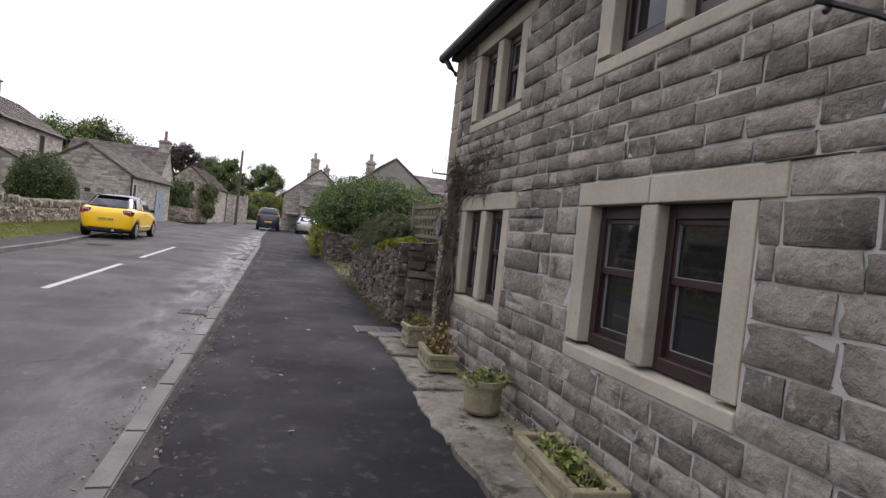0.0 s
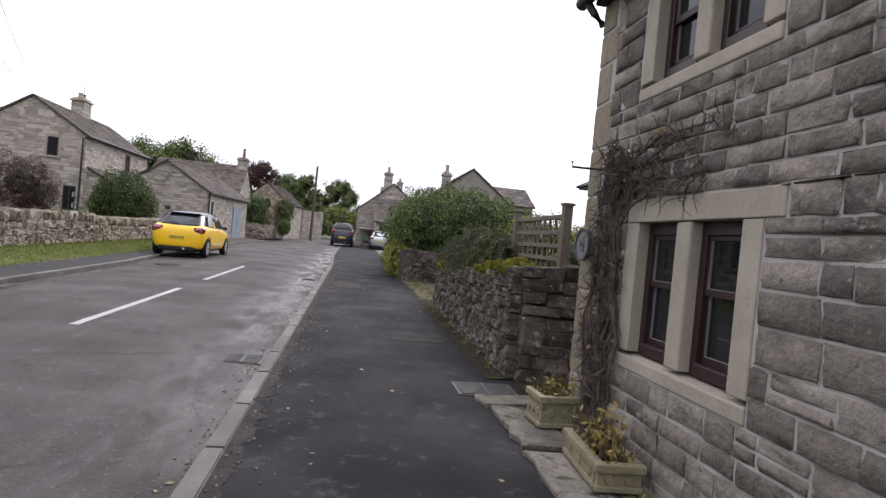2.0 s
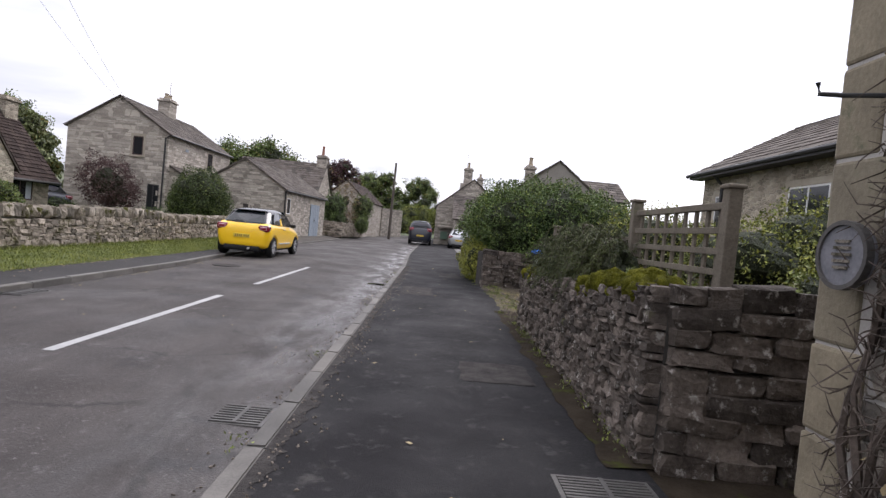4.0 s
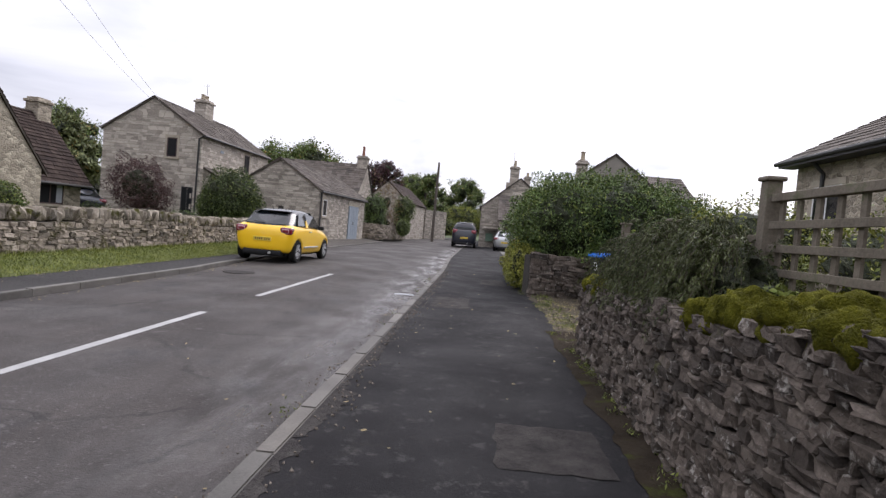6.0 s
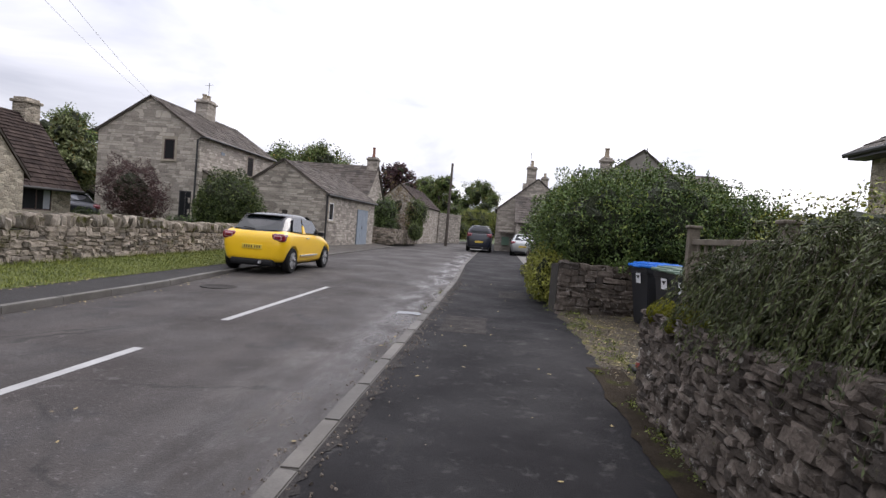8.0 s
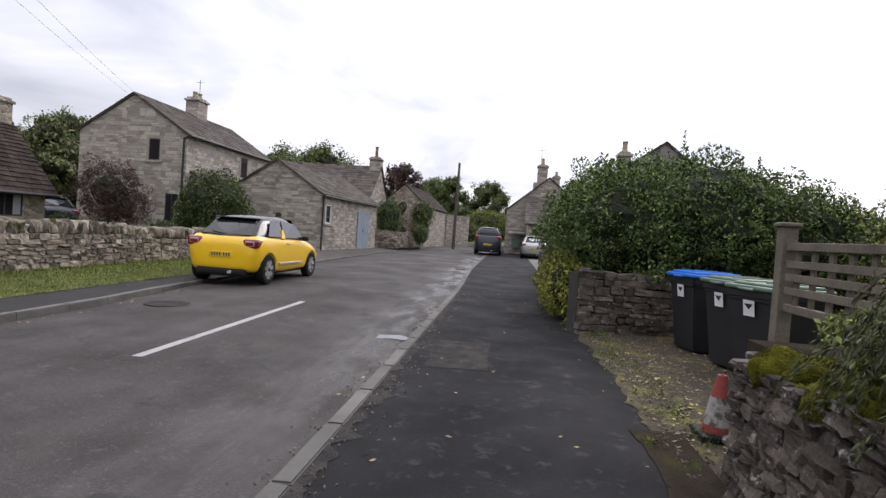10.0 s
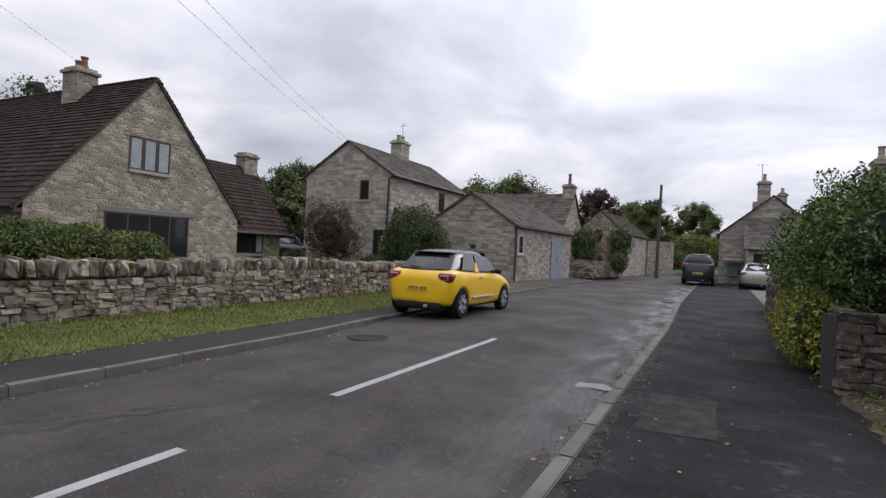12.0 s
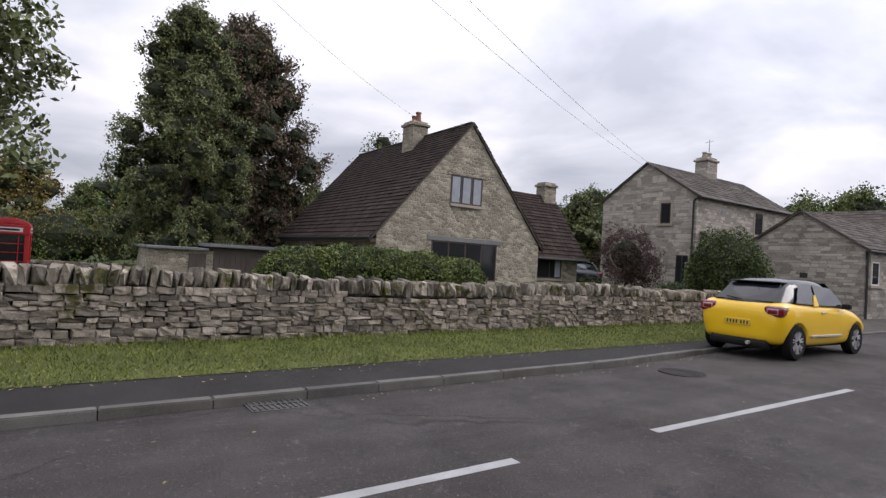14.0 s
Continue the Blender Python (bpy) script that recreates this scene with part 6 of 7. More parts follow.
# ---- near side: flagstones, planters, cover, fence, bins, cone ----
def flagstones():
    root = tagged(new("flagstone_edging"), "uneven worn flagstones along the foot of the cottage", "paving", kind="structure")
    y = -2.0
    while y < 7.95:
        w = rnd(0.75, 1.25)
        w = min(w, 8.05 - y)
        x0, x1 = -0.29 + rnd(-0.08, 0.05), 0.42 + rnd(-0.03, 0.02)
        n = 7
        low, high = 0.012 + rnd(0, 0.02), w - 0.012 - rnd(0, 0.025)
        edge = [(x0 + rnd(-0.03, 0.04), low + (high - low) * q / n) for q in range(n + 1)] + [(x0 + (x1 - x0) * q / 4, high + rnd(-0.02, 0.012)) for q in range(1, 5)]
        edge += [(x1, low + (high - low) * (1 - q / 3)) for q in range(1, 3)] + [(x1 - (x1 - x0) * q / 4, low + rnd(-0.008, 0.02)) for q in range(4)]
        mid = ((x0 + x1) / 2, w / 2)
        h = rnd(0.03, 0.065)
        m = len(edge)
        ring = [(a, b, -0.1) for a, b in edge] + [(a, b, h - 0.014) for a, b in edge]
        ring += [(a + (mid[0] - a) * 0.06, b + (mid[1] - b) * 0.05, h + rnd(-0.006, 0.004)) for a, b in edge] + [(mid[0], mid[1], h + rnd(-0.012, 0.0))]
        s = Shape().add(ring, [(t * m + q, t * m + (q + 1) % m, t * m + m + (q + 1) % m, t * m + m + q) for t in range(2) for q in range(m)] + [(2 * m + q, 2 * m + (q + 1) % m, 3 * m) for q in range(m)])
        s.f = [f[::-1] for f in s.f]
        ob = part("flagstone", s, FLAG, root)
        ob.matrix_local = pose(2.13, y, road_z(y) + 0.032, rnd(-0.5, 0.5), rnd(-0.8, 0.8), 0)
        y += w


flagstones()
single("flagstone_bed", strip(lambda y: 1.92 + 0.05 * noise.noise(Vector((y * 2.3, 6.0, 0))), lambda y: 2.53, -2.0, 8.0, lambda y: road_z(y) + 0.036, lambda y: road_z(y) + 0.040, 0.1, 3), SOIL, (0, 0, 0),
       "dark mossy soil between the flagstones", "soil", kind="structure")


def plants(parent, n, w, d, h, z, material, seed, size=0.05):
    g = np.random.default_rng(seed)
    p = np.stack([np.clip(g.normal(0, w * 0.25, n), -w * 0.5, w * 0.5), np.clip(g.normal(0, d * 0.25, n), -d * 0.5, d * 0.5), z + np.abs(g.normal(0, h * 0.45, n))], axis=1)
    leaves("foliage", p, size, material, parent, seed=seed)
    s = Shape()
    r = random.Random(seed)
    for _ in range(26):
        x, y = r.uniform(-w, w) * 0.36, r.uniform(-d, d) * 0.36
        s.tube([(x, y, z - 0.02), (x * 1.2, y * 1.2, z + h * 0.4), (x * 1.25 + r.uniform(-0.04, 0.04), y * 1.25 + r.uniform(-0.04, 0.04), z + h * r.uniform(0.5, 1.1))], [0.005, 0.004, 0.002], 4)
    part("twig", s, VINE, parent, kind="stuff")


def trough(at, w, d, h, label, material, seed, plant, turn=0, tall=0.16):
    ob = thing("planter", at, label, "planter", "planters along the cottage", turn=turn)
    t = 0.045
    for a in ((-w / 2, w / 2, -d / 2, -d / 2 + t), (-w / 2, w / 2, d / 2 - t, d / 2), (-w / 2, -w / 2 + t, -d / 2 + t, d / 2 - t), (w / 2 - t, w / 2, -d / 2 + t, d / 2 - t)):
        part("side", Shape().box(*a, 0.03, h - 0.048, bevel=0.008), material, ob)
    for a in ((-w / 2 - 0.02, w / 2 + 0.02, -d / 2 - 0.02, -d / 2 + t), (-w / 2 - 0.02, w / 2 + 0.02, d / 2 - t, d / 2 + 0.02), (-w / 2 - 0.02, -w / 2 + t, -d / 2 + t, d / 2 - t), (w / 2 - t, w / 2 + 0.02, -d / 2 + t, d / 2 - t)):
        part("rim", Shape().box(*a, h - 0.05, h + 0.005, bevel=0.01), material, ob)
    part("foot", Shape().box(-w / 2 - 0.012, w / 2 + 0.012, -d / 2 - 0.012, d / 2 + 0.012, 0.0, 0.04, bevel=0.01), material, ob)
    boss = [(0.001, 0), (0.035, 0), (0.028, 0.012), (0.001, 0.014)]
    for k in range(3):
        part("boss", Shape().lathe(boss, 12, pose(-w / 2, -d * 0.3 + k * d * 0.3, h * 0.48, 0, -90, 0)), material, ob)
    for k in range(2):
        part("boss", Shape().lathe(boss, 12, pose(-w * 0.22 + k * w * 0.44, -d / 2, h * 0.48, 90, 0, 0)), material, ob)
    part("soil", Shape().box(-w / 2 + t, w / 2 - t, -d / 2 + t, d / 2 - t, 0.08, h - 0.04), SOIL, ob)
    plants(ob, 420, w, d, tall, h - 0.05, plant, seed)


trough((2.27, 7.24, road_z(7.2) + 0.08), 0.30, 0.30, 0.25, "square mossy cast planter with dead stems", TERRA, 1, AUTUMN, 3)
trough((2.27, 6.30, road_z(6.2) + 0.08), 0.28, 0.62, 0.17, "shallow cast trough with dry leggy plants", TERRA, 2, AUTUMN, -4, 0.26)
trough((2.27, 3.55, road_z(3.5) + 0.08), 0.30, 0.82, 0.17, "mossy stone trough planted with low green growth", TERRA, 4, LAUREL, -3, 0.10)
pot = thing("planter", (2.24, 4.85, road_z(4.8) + 0.08), "round mossy pot with low green growth", "planter", "planters along the cottage")
part("bowl", Shape().lathe([(0.001, 0), (0.125, 0), (0.15, 0.03), (0.155, 0.22), (0.18, 0.23), (0.185, 0.28), (0.16, 0.28), (0.15, 0.22), (0.001, 0.22)], 26), TERRA, pot, smooth=False)
plants(pot, 420, 0.34, 0.34, 0.08, 0.24, LAUREL, 9)


def cover(at, w, d, bars, label, category, turn=0):
    ob = thing("drain_cover", at, label, category, kind="structure", turn=turn)
    part("frame", Shape().box(-w / 2, w / 2, -d / 2, d / 2, -0.05, 0.002), GRATE, ob)
    for k in range(bars):
        y = -d / 2 + 0.035 + (d - 0.07) * k / (bars - 1)
        part("bar", Shape().box(-w / 2 + 0.03, w / 2 - 0.03, y - 0.012, y + 0.012, 0.002, 0.013, bevel=0.003), GRATE, ob)
    part("divider", Shape().box(-0.015, 0.015, -d / 2 + 0.02, d / 2 - 0.02, 0.002, 0.015), GRATE, ob)


def repair(x0, x1, y0, y1, material, lift, label):
    s = Shape()
    n = 8
    edge = [(x0 + (x1 - x0) * i / n, y0) for i in range(n)] + [(x1, y0 + (y1 - y0) * i / n) for i in range(n)] + [(x1 - (x1 - x0) * i / n, y1) for i in range(n)] + [(x0, y1 - (y1 - y0) * i / n) for i in range(n)]
    pts = [(x + rnd(-0.02, 0.02) - x0, y + rnd(-0.02, 0.02) - y0, 0.032 * (x - x0) / 2.2 + 0.009 * (y - y0) + 0.004) for x, y in edge]
    single("tarmac_repair", s.add(pts, [tuple(range(len(pts)))]), material, (x0, y0, road_z(y0) + lift), label, "tarmac patch", kind="structure")


repair(1.20, 1.95, 10.55, 11.35, CRUMBLE, 0.019, "worn paler tarmac repair in the footway")
repair(0.15, 0.85, 17.1, 18.6, CRUMBLE, 0.0055, "worn paler tarmac repair in the footway")
repair(1.05, 1.7, 21.8, 23.2, CRUMBLE, 0.0165, "worn paler tarmac repair in the footway")
cover((1.98, 8.30, road_z(8.3) + 0.032), 0.62, 0.46, 11, "ribbed cast-iron cover in the tarmac footway", "drain cover")
cover((-0.52, 9.2, road_z(9.2) - 0.022), 0.42, 0.42, 8, "cast-iron road gully grate by the kerb", "drain cover")
cover((-5.18, 13.3, road_z(13.3) - 0.022), 0.40, 0.62, 10, "cast-iron gully grate below the far kerb", "drain cover")
single("manhole_cover", Shape().lathe([(0.001, 0), (0.36, 0), (0.36, 0.012), (0.001, 0.012)], 28), CRUMBLE, (-4.55, 19.6, road_z(19.6) - 0.012), "round iron manhole cover in a dark patch of road", "manhole cover", kind="structure")
single("manhole_cover", Shape().lathe([(0.001, 0), (0.21, 0), (0.21, 0.012), (0.001, 0.012)], 28), CRUMBLE, (-0.85, 33.0, road_z(33) - 0.020), "round iron manhole cover by the kerb", "manhole cover", kind="structure")


def puddle(x, y, rx, ry, seed, level):
    s = Shape()
    n = 40
    pts = []
    for k in range(n):
        a = math.tau * k / n
        q = 1 + 0.6 * noise.noise(Vector((math.cos(a) * 1.5, math.sin(a) * 1.5, seed * 4.0))) + 0.14 * noise.noise(Vector((math.cos(a) * 6, math.sin(a) * 6, seed)))
        pts.append((math.cos(a) * rx * q, math.sin(a) * ry * q, 0.009 * math.sin(a) * ry * q))
    s.add(pts, [tuple(range(n))])
    single("puddle", s, WATER, (x, y, road_z(y) + level), "thin sheet of rainwater by the kerb", "puddle", kind="structure")


puddle(-0.58, 18.62, 0.33, 0.17, 1, -0.0165)


def trellis():
    root = thing("garden_fence", (3.1, 9.4, 0.9), "weathered timber trellis fence behind the stone wall", "fence")
    tops = {0.0: 1.12, 2.05: 1.12, 4.1: 0.86, 6.15: 0.86}
    for y, h in tops.items():
        part("post", Shape().box(-0.055, 0.055, y - 0.055, y + 0.055, -0.3, h, bevel=0.008), TIMBER, root)
        part("post_cap", Shape().box(-0.075, 0.075, y - 0.075, y + 0.075, h, h + 0.035, bevel=0.012), TIMBER, root)
    for y0, h in ((0.06, 1.02), (2.11, 0.72), (4.16, 0.74)):
        y1 = y0 + 1.92
        part("rail", Shape().box(-0.03, 0.03, y0, y1, h - 0.06, h, bevel=0.006), TIMBER, root)
        part("rail", Shape().box(-0.025, 0.025, y0, y1, 0.22, 0.28, bevel=0.006), TIMBER, root)
        for k in range(1, 4):
            z = 0.28 + (h - 0.34) * k / 4
            part("lath", Shape().box(-0.028, -0.004, y0, y1, z - 0.027, z + 0.027, bevel=0.003), TIMBER, root)
        for k in range(9):
            y = y0 + 0.1 + k * (y1 - y0 - 0.2) / 8
            part("upright_lath", Shape().box(0.0, 0.022, y - 0.027, y + 0.027, 0.28, h - 0.06, bevel=0.003), TIMBER, root)


trellis()


def wheelie_bin(at, turn, lid_mat, label, k=1.13):
    ob = thing("wheelie_bin", at, label, "bin", "wheeled bins", turn=turn)
    # front looks along -x
    def ring(x0, x1, w, z):
        return [(x0 * k, -w * k, z * k), (x1 * k, -w * k, z * k), (x1 * k, w * k, z * k), (x0 * k, w * k, z * k)]
    s = Shape()
    rows = [ring(-0.24, 0.26, 0.225, 0.04), ring(-0.33, 0.32, 0.275, 0.86), ring(-0.355, 0.345, 0.292, 0.87), ring(-0.36, 0.35, 0.295, 0.96)]
    for r in rows:
        s.v += r
    for i in range(3):
        for j in range(4):
            s.f.append((i * 4 + j, i * 4 + (j + 1) % 4, i * 4 + 4 + (j + 1) % 4, i * 4 + 4 + j))
    s.f += [(3, 2, 1, 0), (12, 13, 14, 15)]
    bm = bmesh.new()
    vs = [bm.verts.new(v) for v in s.v]
    for f in s.f:
        bm.faces.new([vs[i] for i in f])
    bmesh.ops.bevel(bm, geom=bm.edges[:], offset=0.018, segments=2, affect="EDGES")
    me = bpy.data.meshes.new("tub")
    bm.to_mesh(me)
    bm.free()
    me.materials.append(BIN)
    put("tub", me, ob)
    s = Shape().box(-0.385 * k, 0.36 * k, -0.31 * k, 0.31 * k, 0.955 * k, 1.0 * k, bevel=0.018)
    s.box(-0.33 * k, 0.30 * k, -0.25 * k, 0.25 * k, 0.99 * k, 1.03 * k, bevel=0.03)
    s.box(-0.41 * k, -0.35 * k, -0.10 * k, 0.10 * k, 0.95 * k, 0.975 * k, bevel=0.01)
    lid = part("lid", s, lid_mat, ob)
    for y in (-0.13, 0.13):
        sub("lid_rib", Shape().box(-0.28 * k, 0.24 * k, (y - 0.015) * k, (y + 0.015) * k, 1.028 * k, 1.042 * k, bevel=0.006), lid_mat, lid)
    part("handle", Shape().tube([(0.40 * k, -0.24 * k, 0.98 * k), (0.40 * k, 0.24 * k, 0.98 * k)], 0.018 * k, 8).box(0.33 * k, 0.41 * k, -0.25 * k, -0.2 * k, 0.95 * k, 0.99 * k).box(0.33 * k, 0.41 * k, 0.2 * k, 0.25 * k, 0.95 * k, 0.99 * k), BIN, ob)
    for y in (-0.26, 0.26):
        part("wheel", Shape().lathe([(0.001, -0.025), (0.09, -0.025), (0.1, -0.015), (0.1, 0.015), (0.09, 0.025), (0.001, 0.025)], 20, pose(0.24 * k, y * k, 0.1, 90, 0, 0)), RUBBER, ob)
    lab = part("label", Shape().extrude([(-0.332 * k, -0.07 * k, 0.70 * k), (-0.332 * k, 0.07 * k, 0.70 * k), (-0.351 * k, 0.07 * k, 0.855 * k), (-0.351 * k, -0.07 * k, 0.855 * k)], (-0.004, 0, 0)), WHITE, ob, "white square label")
    sub("label_mark", Shape().extrude([(-0.350 * k, -0.05 * k, 0.82 * k), (-0.350 * k, 0.05 * k, 0.82 * k), (-0.342 * k, 0.0, 0.765 * k)], (-0.006, 0, 0)), INK, lab)


wheelie_bin((3.85, 19.35, road_z(19.5) + 0.02), 14, BLUELID, "dark wheeled bin with a bright blue lid")
wheelie_bin((4.0, 18.35, road_z(18.6) + 0.02), 16, GREENLID, "dark wheeled bin with a faded green lid")
wheelie_bin((4.02, 17.58, road_z(18.0) + 0.02), 20, GREENLID, "dark wheeled bin with a faded green lid beside the fence")

cone = thing("traffic_cone", (2.74, 15.62, road_z(15.6) + 0.04), "battered red and white traffic cone beside the wall", "traffic cone")
part("base", Shape().box(-0.17, 0.17, -0.17, 0.17, 0, 0.05, bevel=0.02), BLACKPLASTIC, cone)
for r0, r1, z0, z1, m in ((0.125, 0.115, 0.05, 0.11, CONERED), (0.115, 0.075, 0.11, 0.33, CONEWHITE), (0.075, 0.035, 0.33, 0.50, CONERED)):
    part("sleeve", Shape().lathe([(r0, z0), (r1, z1), (r1 * 0.5, z1), (r0 * 0.5, z0)], 22), m, cone)

# gravel bay between the walls, garden soil behind them, dark passage floor
single("broken_footway_edge", strip(lambda y: right_edge(y) + 0.135, lambda y: right_edge(y) + 0.24 + 0.10 * noise.noise(Vector((y * 1.1, 2.0, 0))) + 0.14 * noise.noise(Vector((y * 5.0, 5.0, 0))) + 0.06 * noise.noise(Vector((y * 17.0, 1.0, 0))), -6, 30,
       lambda y: road_z(y) + 0.007, lambda y: road_z(y) + 0.0085, 0.04, 3), CRUMBLE, (0, 0, 0), "crumbled broken tarmac along the kerb", "pavement", kind="structure")
single("wall_foot_soil", strip(lambda y: 2.08 + 0.10 * noise.noise(Vector((y * 1.7, 8.0, 0))) + 0.05 * noise.noise(Vector((y * 6.0, 3.0, 0))), lambda y: 2.45, 8.7, 15.6,
       lambda y: road_z(y) + 0.037, lambda y: road_z(y) + 0.055, 0.1, 3), SOIL, (0, 0, 0), "damp soil and moss along the wall foot", "soil", kind="structure")
single("gravel_bay", strip(lambda y: 2.22 + 0.16 * noise.noise(Vector((y * 0.9, 4.0, 0))) + 0.10 * noise.noise(Vector((y * 4.0, 1.0, 0))) + 0.04 * noise.noise(Vector((y * 13.0, 1.0, 0))), lambda y: 7.5, 14.6, 21.0, lambda y: road_z(y) + 0.038, lambda y: road_z(y) + 0.055, 0.06, 10), GRAVEL, (0, 0, 0),
       "leaf-strewn gravel bay where the bins stand", "gravel", kind="structure")
single("garden_bed", Shape().box(0, 4.6, 0, 6.3, -0.9, 0.02), SOIL, (2.75, 8.95, 0.9), "raised garden soil behind the stone wall", "garden bed", kind="structure")
single("passage_floor", strip(lambda y: 2.35, lambda y: 9, 7.3, 9.0, lambda y: road_z(y) + 0.036, lambda y: road_z(y) + 0.05, 0.4, 6), SOIL, (0, 0, 0), "dark damp passage beside the cottage", "path", kind="structure")
single("drive_far_side", strip(lambda y: -9.5, lambda y: left_edge(y) - 0.14, 29.5, 46, lambda y: road_z(y) + 0.34, lambda y: road_z(y) + 0.014, 0.5, 6), DRIVE, (0, 0, 0), "worn pale drive before the outbuilding", "drive", kind="structure")
single("drive", strip(lambda y: 2.3, lambda y: 9, 34, 54, lambda y: road_z(y) + 0.04, lambda y: road_z(y) + 0.05, 1, 6), KERB, (0, 0, 0), "pale paved drive before the garage", "drive", kind="structure")

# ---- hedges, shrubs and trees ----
# IVY_LIGHT leaves towards the top: light from above put into leaf colour.
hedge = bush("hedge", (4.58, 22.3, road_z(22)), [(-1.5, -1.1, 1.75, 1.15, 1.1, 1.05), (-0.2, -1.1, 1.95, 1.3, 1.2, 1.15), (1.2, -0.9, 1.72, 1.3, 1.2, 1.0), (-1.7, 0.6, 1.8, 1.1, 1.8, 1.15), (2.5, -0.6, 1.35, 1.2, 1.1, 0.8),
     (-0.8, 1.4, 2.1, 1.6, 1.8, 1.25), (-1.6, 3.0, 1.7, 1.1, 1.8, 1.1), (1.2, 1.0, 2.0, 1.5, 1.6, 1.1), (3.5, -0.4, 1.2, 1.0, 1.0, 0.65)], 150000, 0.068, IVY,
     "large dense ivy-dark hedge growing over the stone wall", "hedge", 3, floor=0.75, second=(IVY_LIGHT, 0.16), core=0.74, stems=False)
bush("shrub", (2.18, 21.6, road_z(21.6) + 0.03), [(-0.1, 0.0, 0.6, 0.42, 0.7, 0.62), (-0.15, 0.9, 0.62, 0.4, 0.7, 0.62), (0.1, -0.6, 0.5, 0.3, 0.4, 0.48)], 7500, 0.065, YELLOWLEAF,
     "yellow-green shrub spilling over the footway edge", "shrub", 5, second=None, core=0.65)
bush("shrub", (6.8, 21.6, road_z(21) + 0.0), [(0, 0, 1.35, 1.4, 1.2, 1.1), (1.6, 0.5, 1.3, 1.3, 1.2, 1.05), (3.2, -0.4, 1.25, 1.3, 1.2, 1.0)], 16000, 0.08, AUTUMN, "straggling yellowing shrubs behind the bins", "shrub", 8, second=(LAUREL, 0.5), rough=0.12)
bush("shrub", (5.4, 13.2, 0.92), [(0, 0, 0.55, 0.9, 1.2, 0.6), (-0.4, 2.4, 0.7, 1.0, 1.3, 0.7), (0.2, -2.2, 0.35, 0.8, 1.1, 0.4), (1.5, 0.6, 0.9, 1.0, 1.3, 0.8)], 17000, 0.055, LAUREL, "loose green and yellow garden shrubs behind the fence", "shrub", 10, second=(YELLOWLEAF, 0.5), core=0.7)



def shoots():
    """Long upright shoots that stand out of the hedge top."""
    r = random.Random(61)
    stems, pts = Shape(), []
    for k in range(70):
        x, y = r.uniform(-2.1, 3.6), r.uniform(-1.4, 1.6)
        z = 2.55 + 0.35 * math.exp(-(x + 0.4) ** 2) - 0.16 * max(0, x)
        h = r.uniform(0.25, 0.62)
        lean = Vector((r.uniform(-0.12, 0.12), r.uniform(-0.12, 0.12), h))
        base = Vector((x, y, z))
        stems.tube([base, base + lean * 0.6, base + lean], [0.006, 0.004, 0.002], 4)
        for _ in range(int(60 * h)):
            t = r.random()
            q = 0.11 * (1.1 - t)
            pts.append(base + lean * t + Vector((r.uniform(-q, q), r.uniform(-q, q), r.uniform(-0.03, 0.03))))
    part("shoot", stems, BARK, hedge, kind="stuff")
    leaves("shoot_leaves", pts, 0.06, IVY, hedge, seed=62)


shoots()


def cotoneaster():
    """Long arching sprays that lean along the wall and hang over its face, set with narrow leaves."""
    ob = thing("shrub", (2.80, 12.15, 1.0), "blue-green arching shrub hanging over the stone wall", "shrub")
    r = random.Random(12)
    stems, pts, ways = Shape(), [], []
    for k in range(820):
        y = r.uniform(-0.85, 1.35)
        base = Vector((r.uniform(-0.15, 0.30), y, 0.0))
        hang = r.random() < 0.5
        up = r.uniform(0.22, 0.86) * (1 - 0.28 * abs(y))
        out = r.uniform(-0.62, -0.25) if hang else r.uniform(-0.35, 0.4)
        along = r.uniform(-0.50, 0.20)
        fall = r.uniform(0.10, 0.42) if hang else r.uniform(0.0, 0.25)
        path = []
        for i in range(8):
            t = i / 7
            path.append(base + Vector((out * t, along * t, up * math.sin(t * 2.4) - fall * t * t)))
        stems.tube(path, [0.004, 0.0035, 0.003, 0.0025, 0.002, 0.002, 0.0015, 0.001], 3)
        for i in range(1, 8):
            d = (path[i] - path[i - 1]).normalized()
            for _ in range(19):
                q = path[i - 1].lerp(path[i], r.random())
                pts.append(q + Vector((r.uniform(-0.022, 0.022), r.uniform(-0.022, 0.022), r.uniform(-0.018, 0.018))))
                ways.append(d)
    part("stem", stems, VINE, ob, kind="stuff")
    # Dark filler lump, coloured as the shade beneath the sprays.
    part("inner_shade_lump", lump(0.12, 0.05, 0.15, 0.32, 1.2, 0.36, 4), CORE_SHADE, ob)
    leaves("foliage", pts, 0.036, COTON, ob, seed=4, slim=0.26, ways=ways)


cotoneaster()
for y, rx, seed in ((10.2, 0.55, 21), (10.95, 0.5, 22), (14.2, 0.4, 23)):
    bush("shrub", (2.98, y, 1.0), [(0, 0, 0.10, 0.2, rx, 0.16)], 900, 0.05, IVY_LIGHT, "low yellow-green plant on the wall top", "shrub", seed, core=0.6)

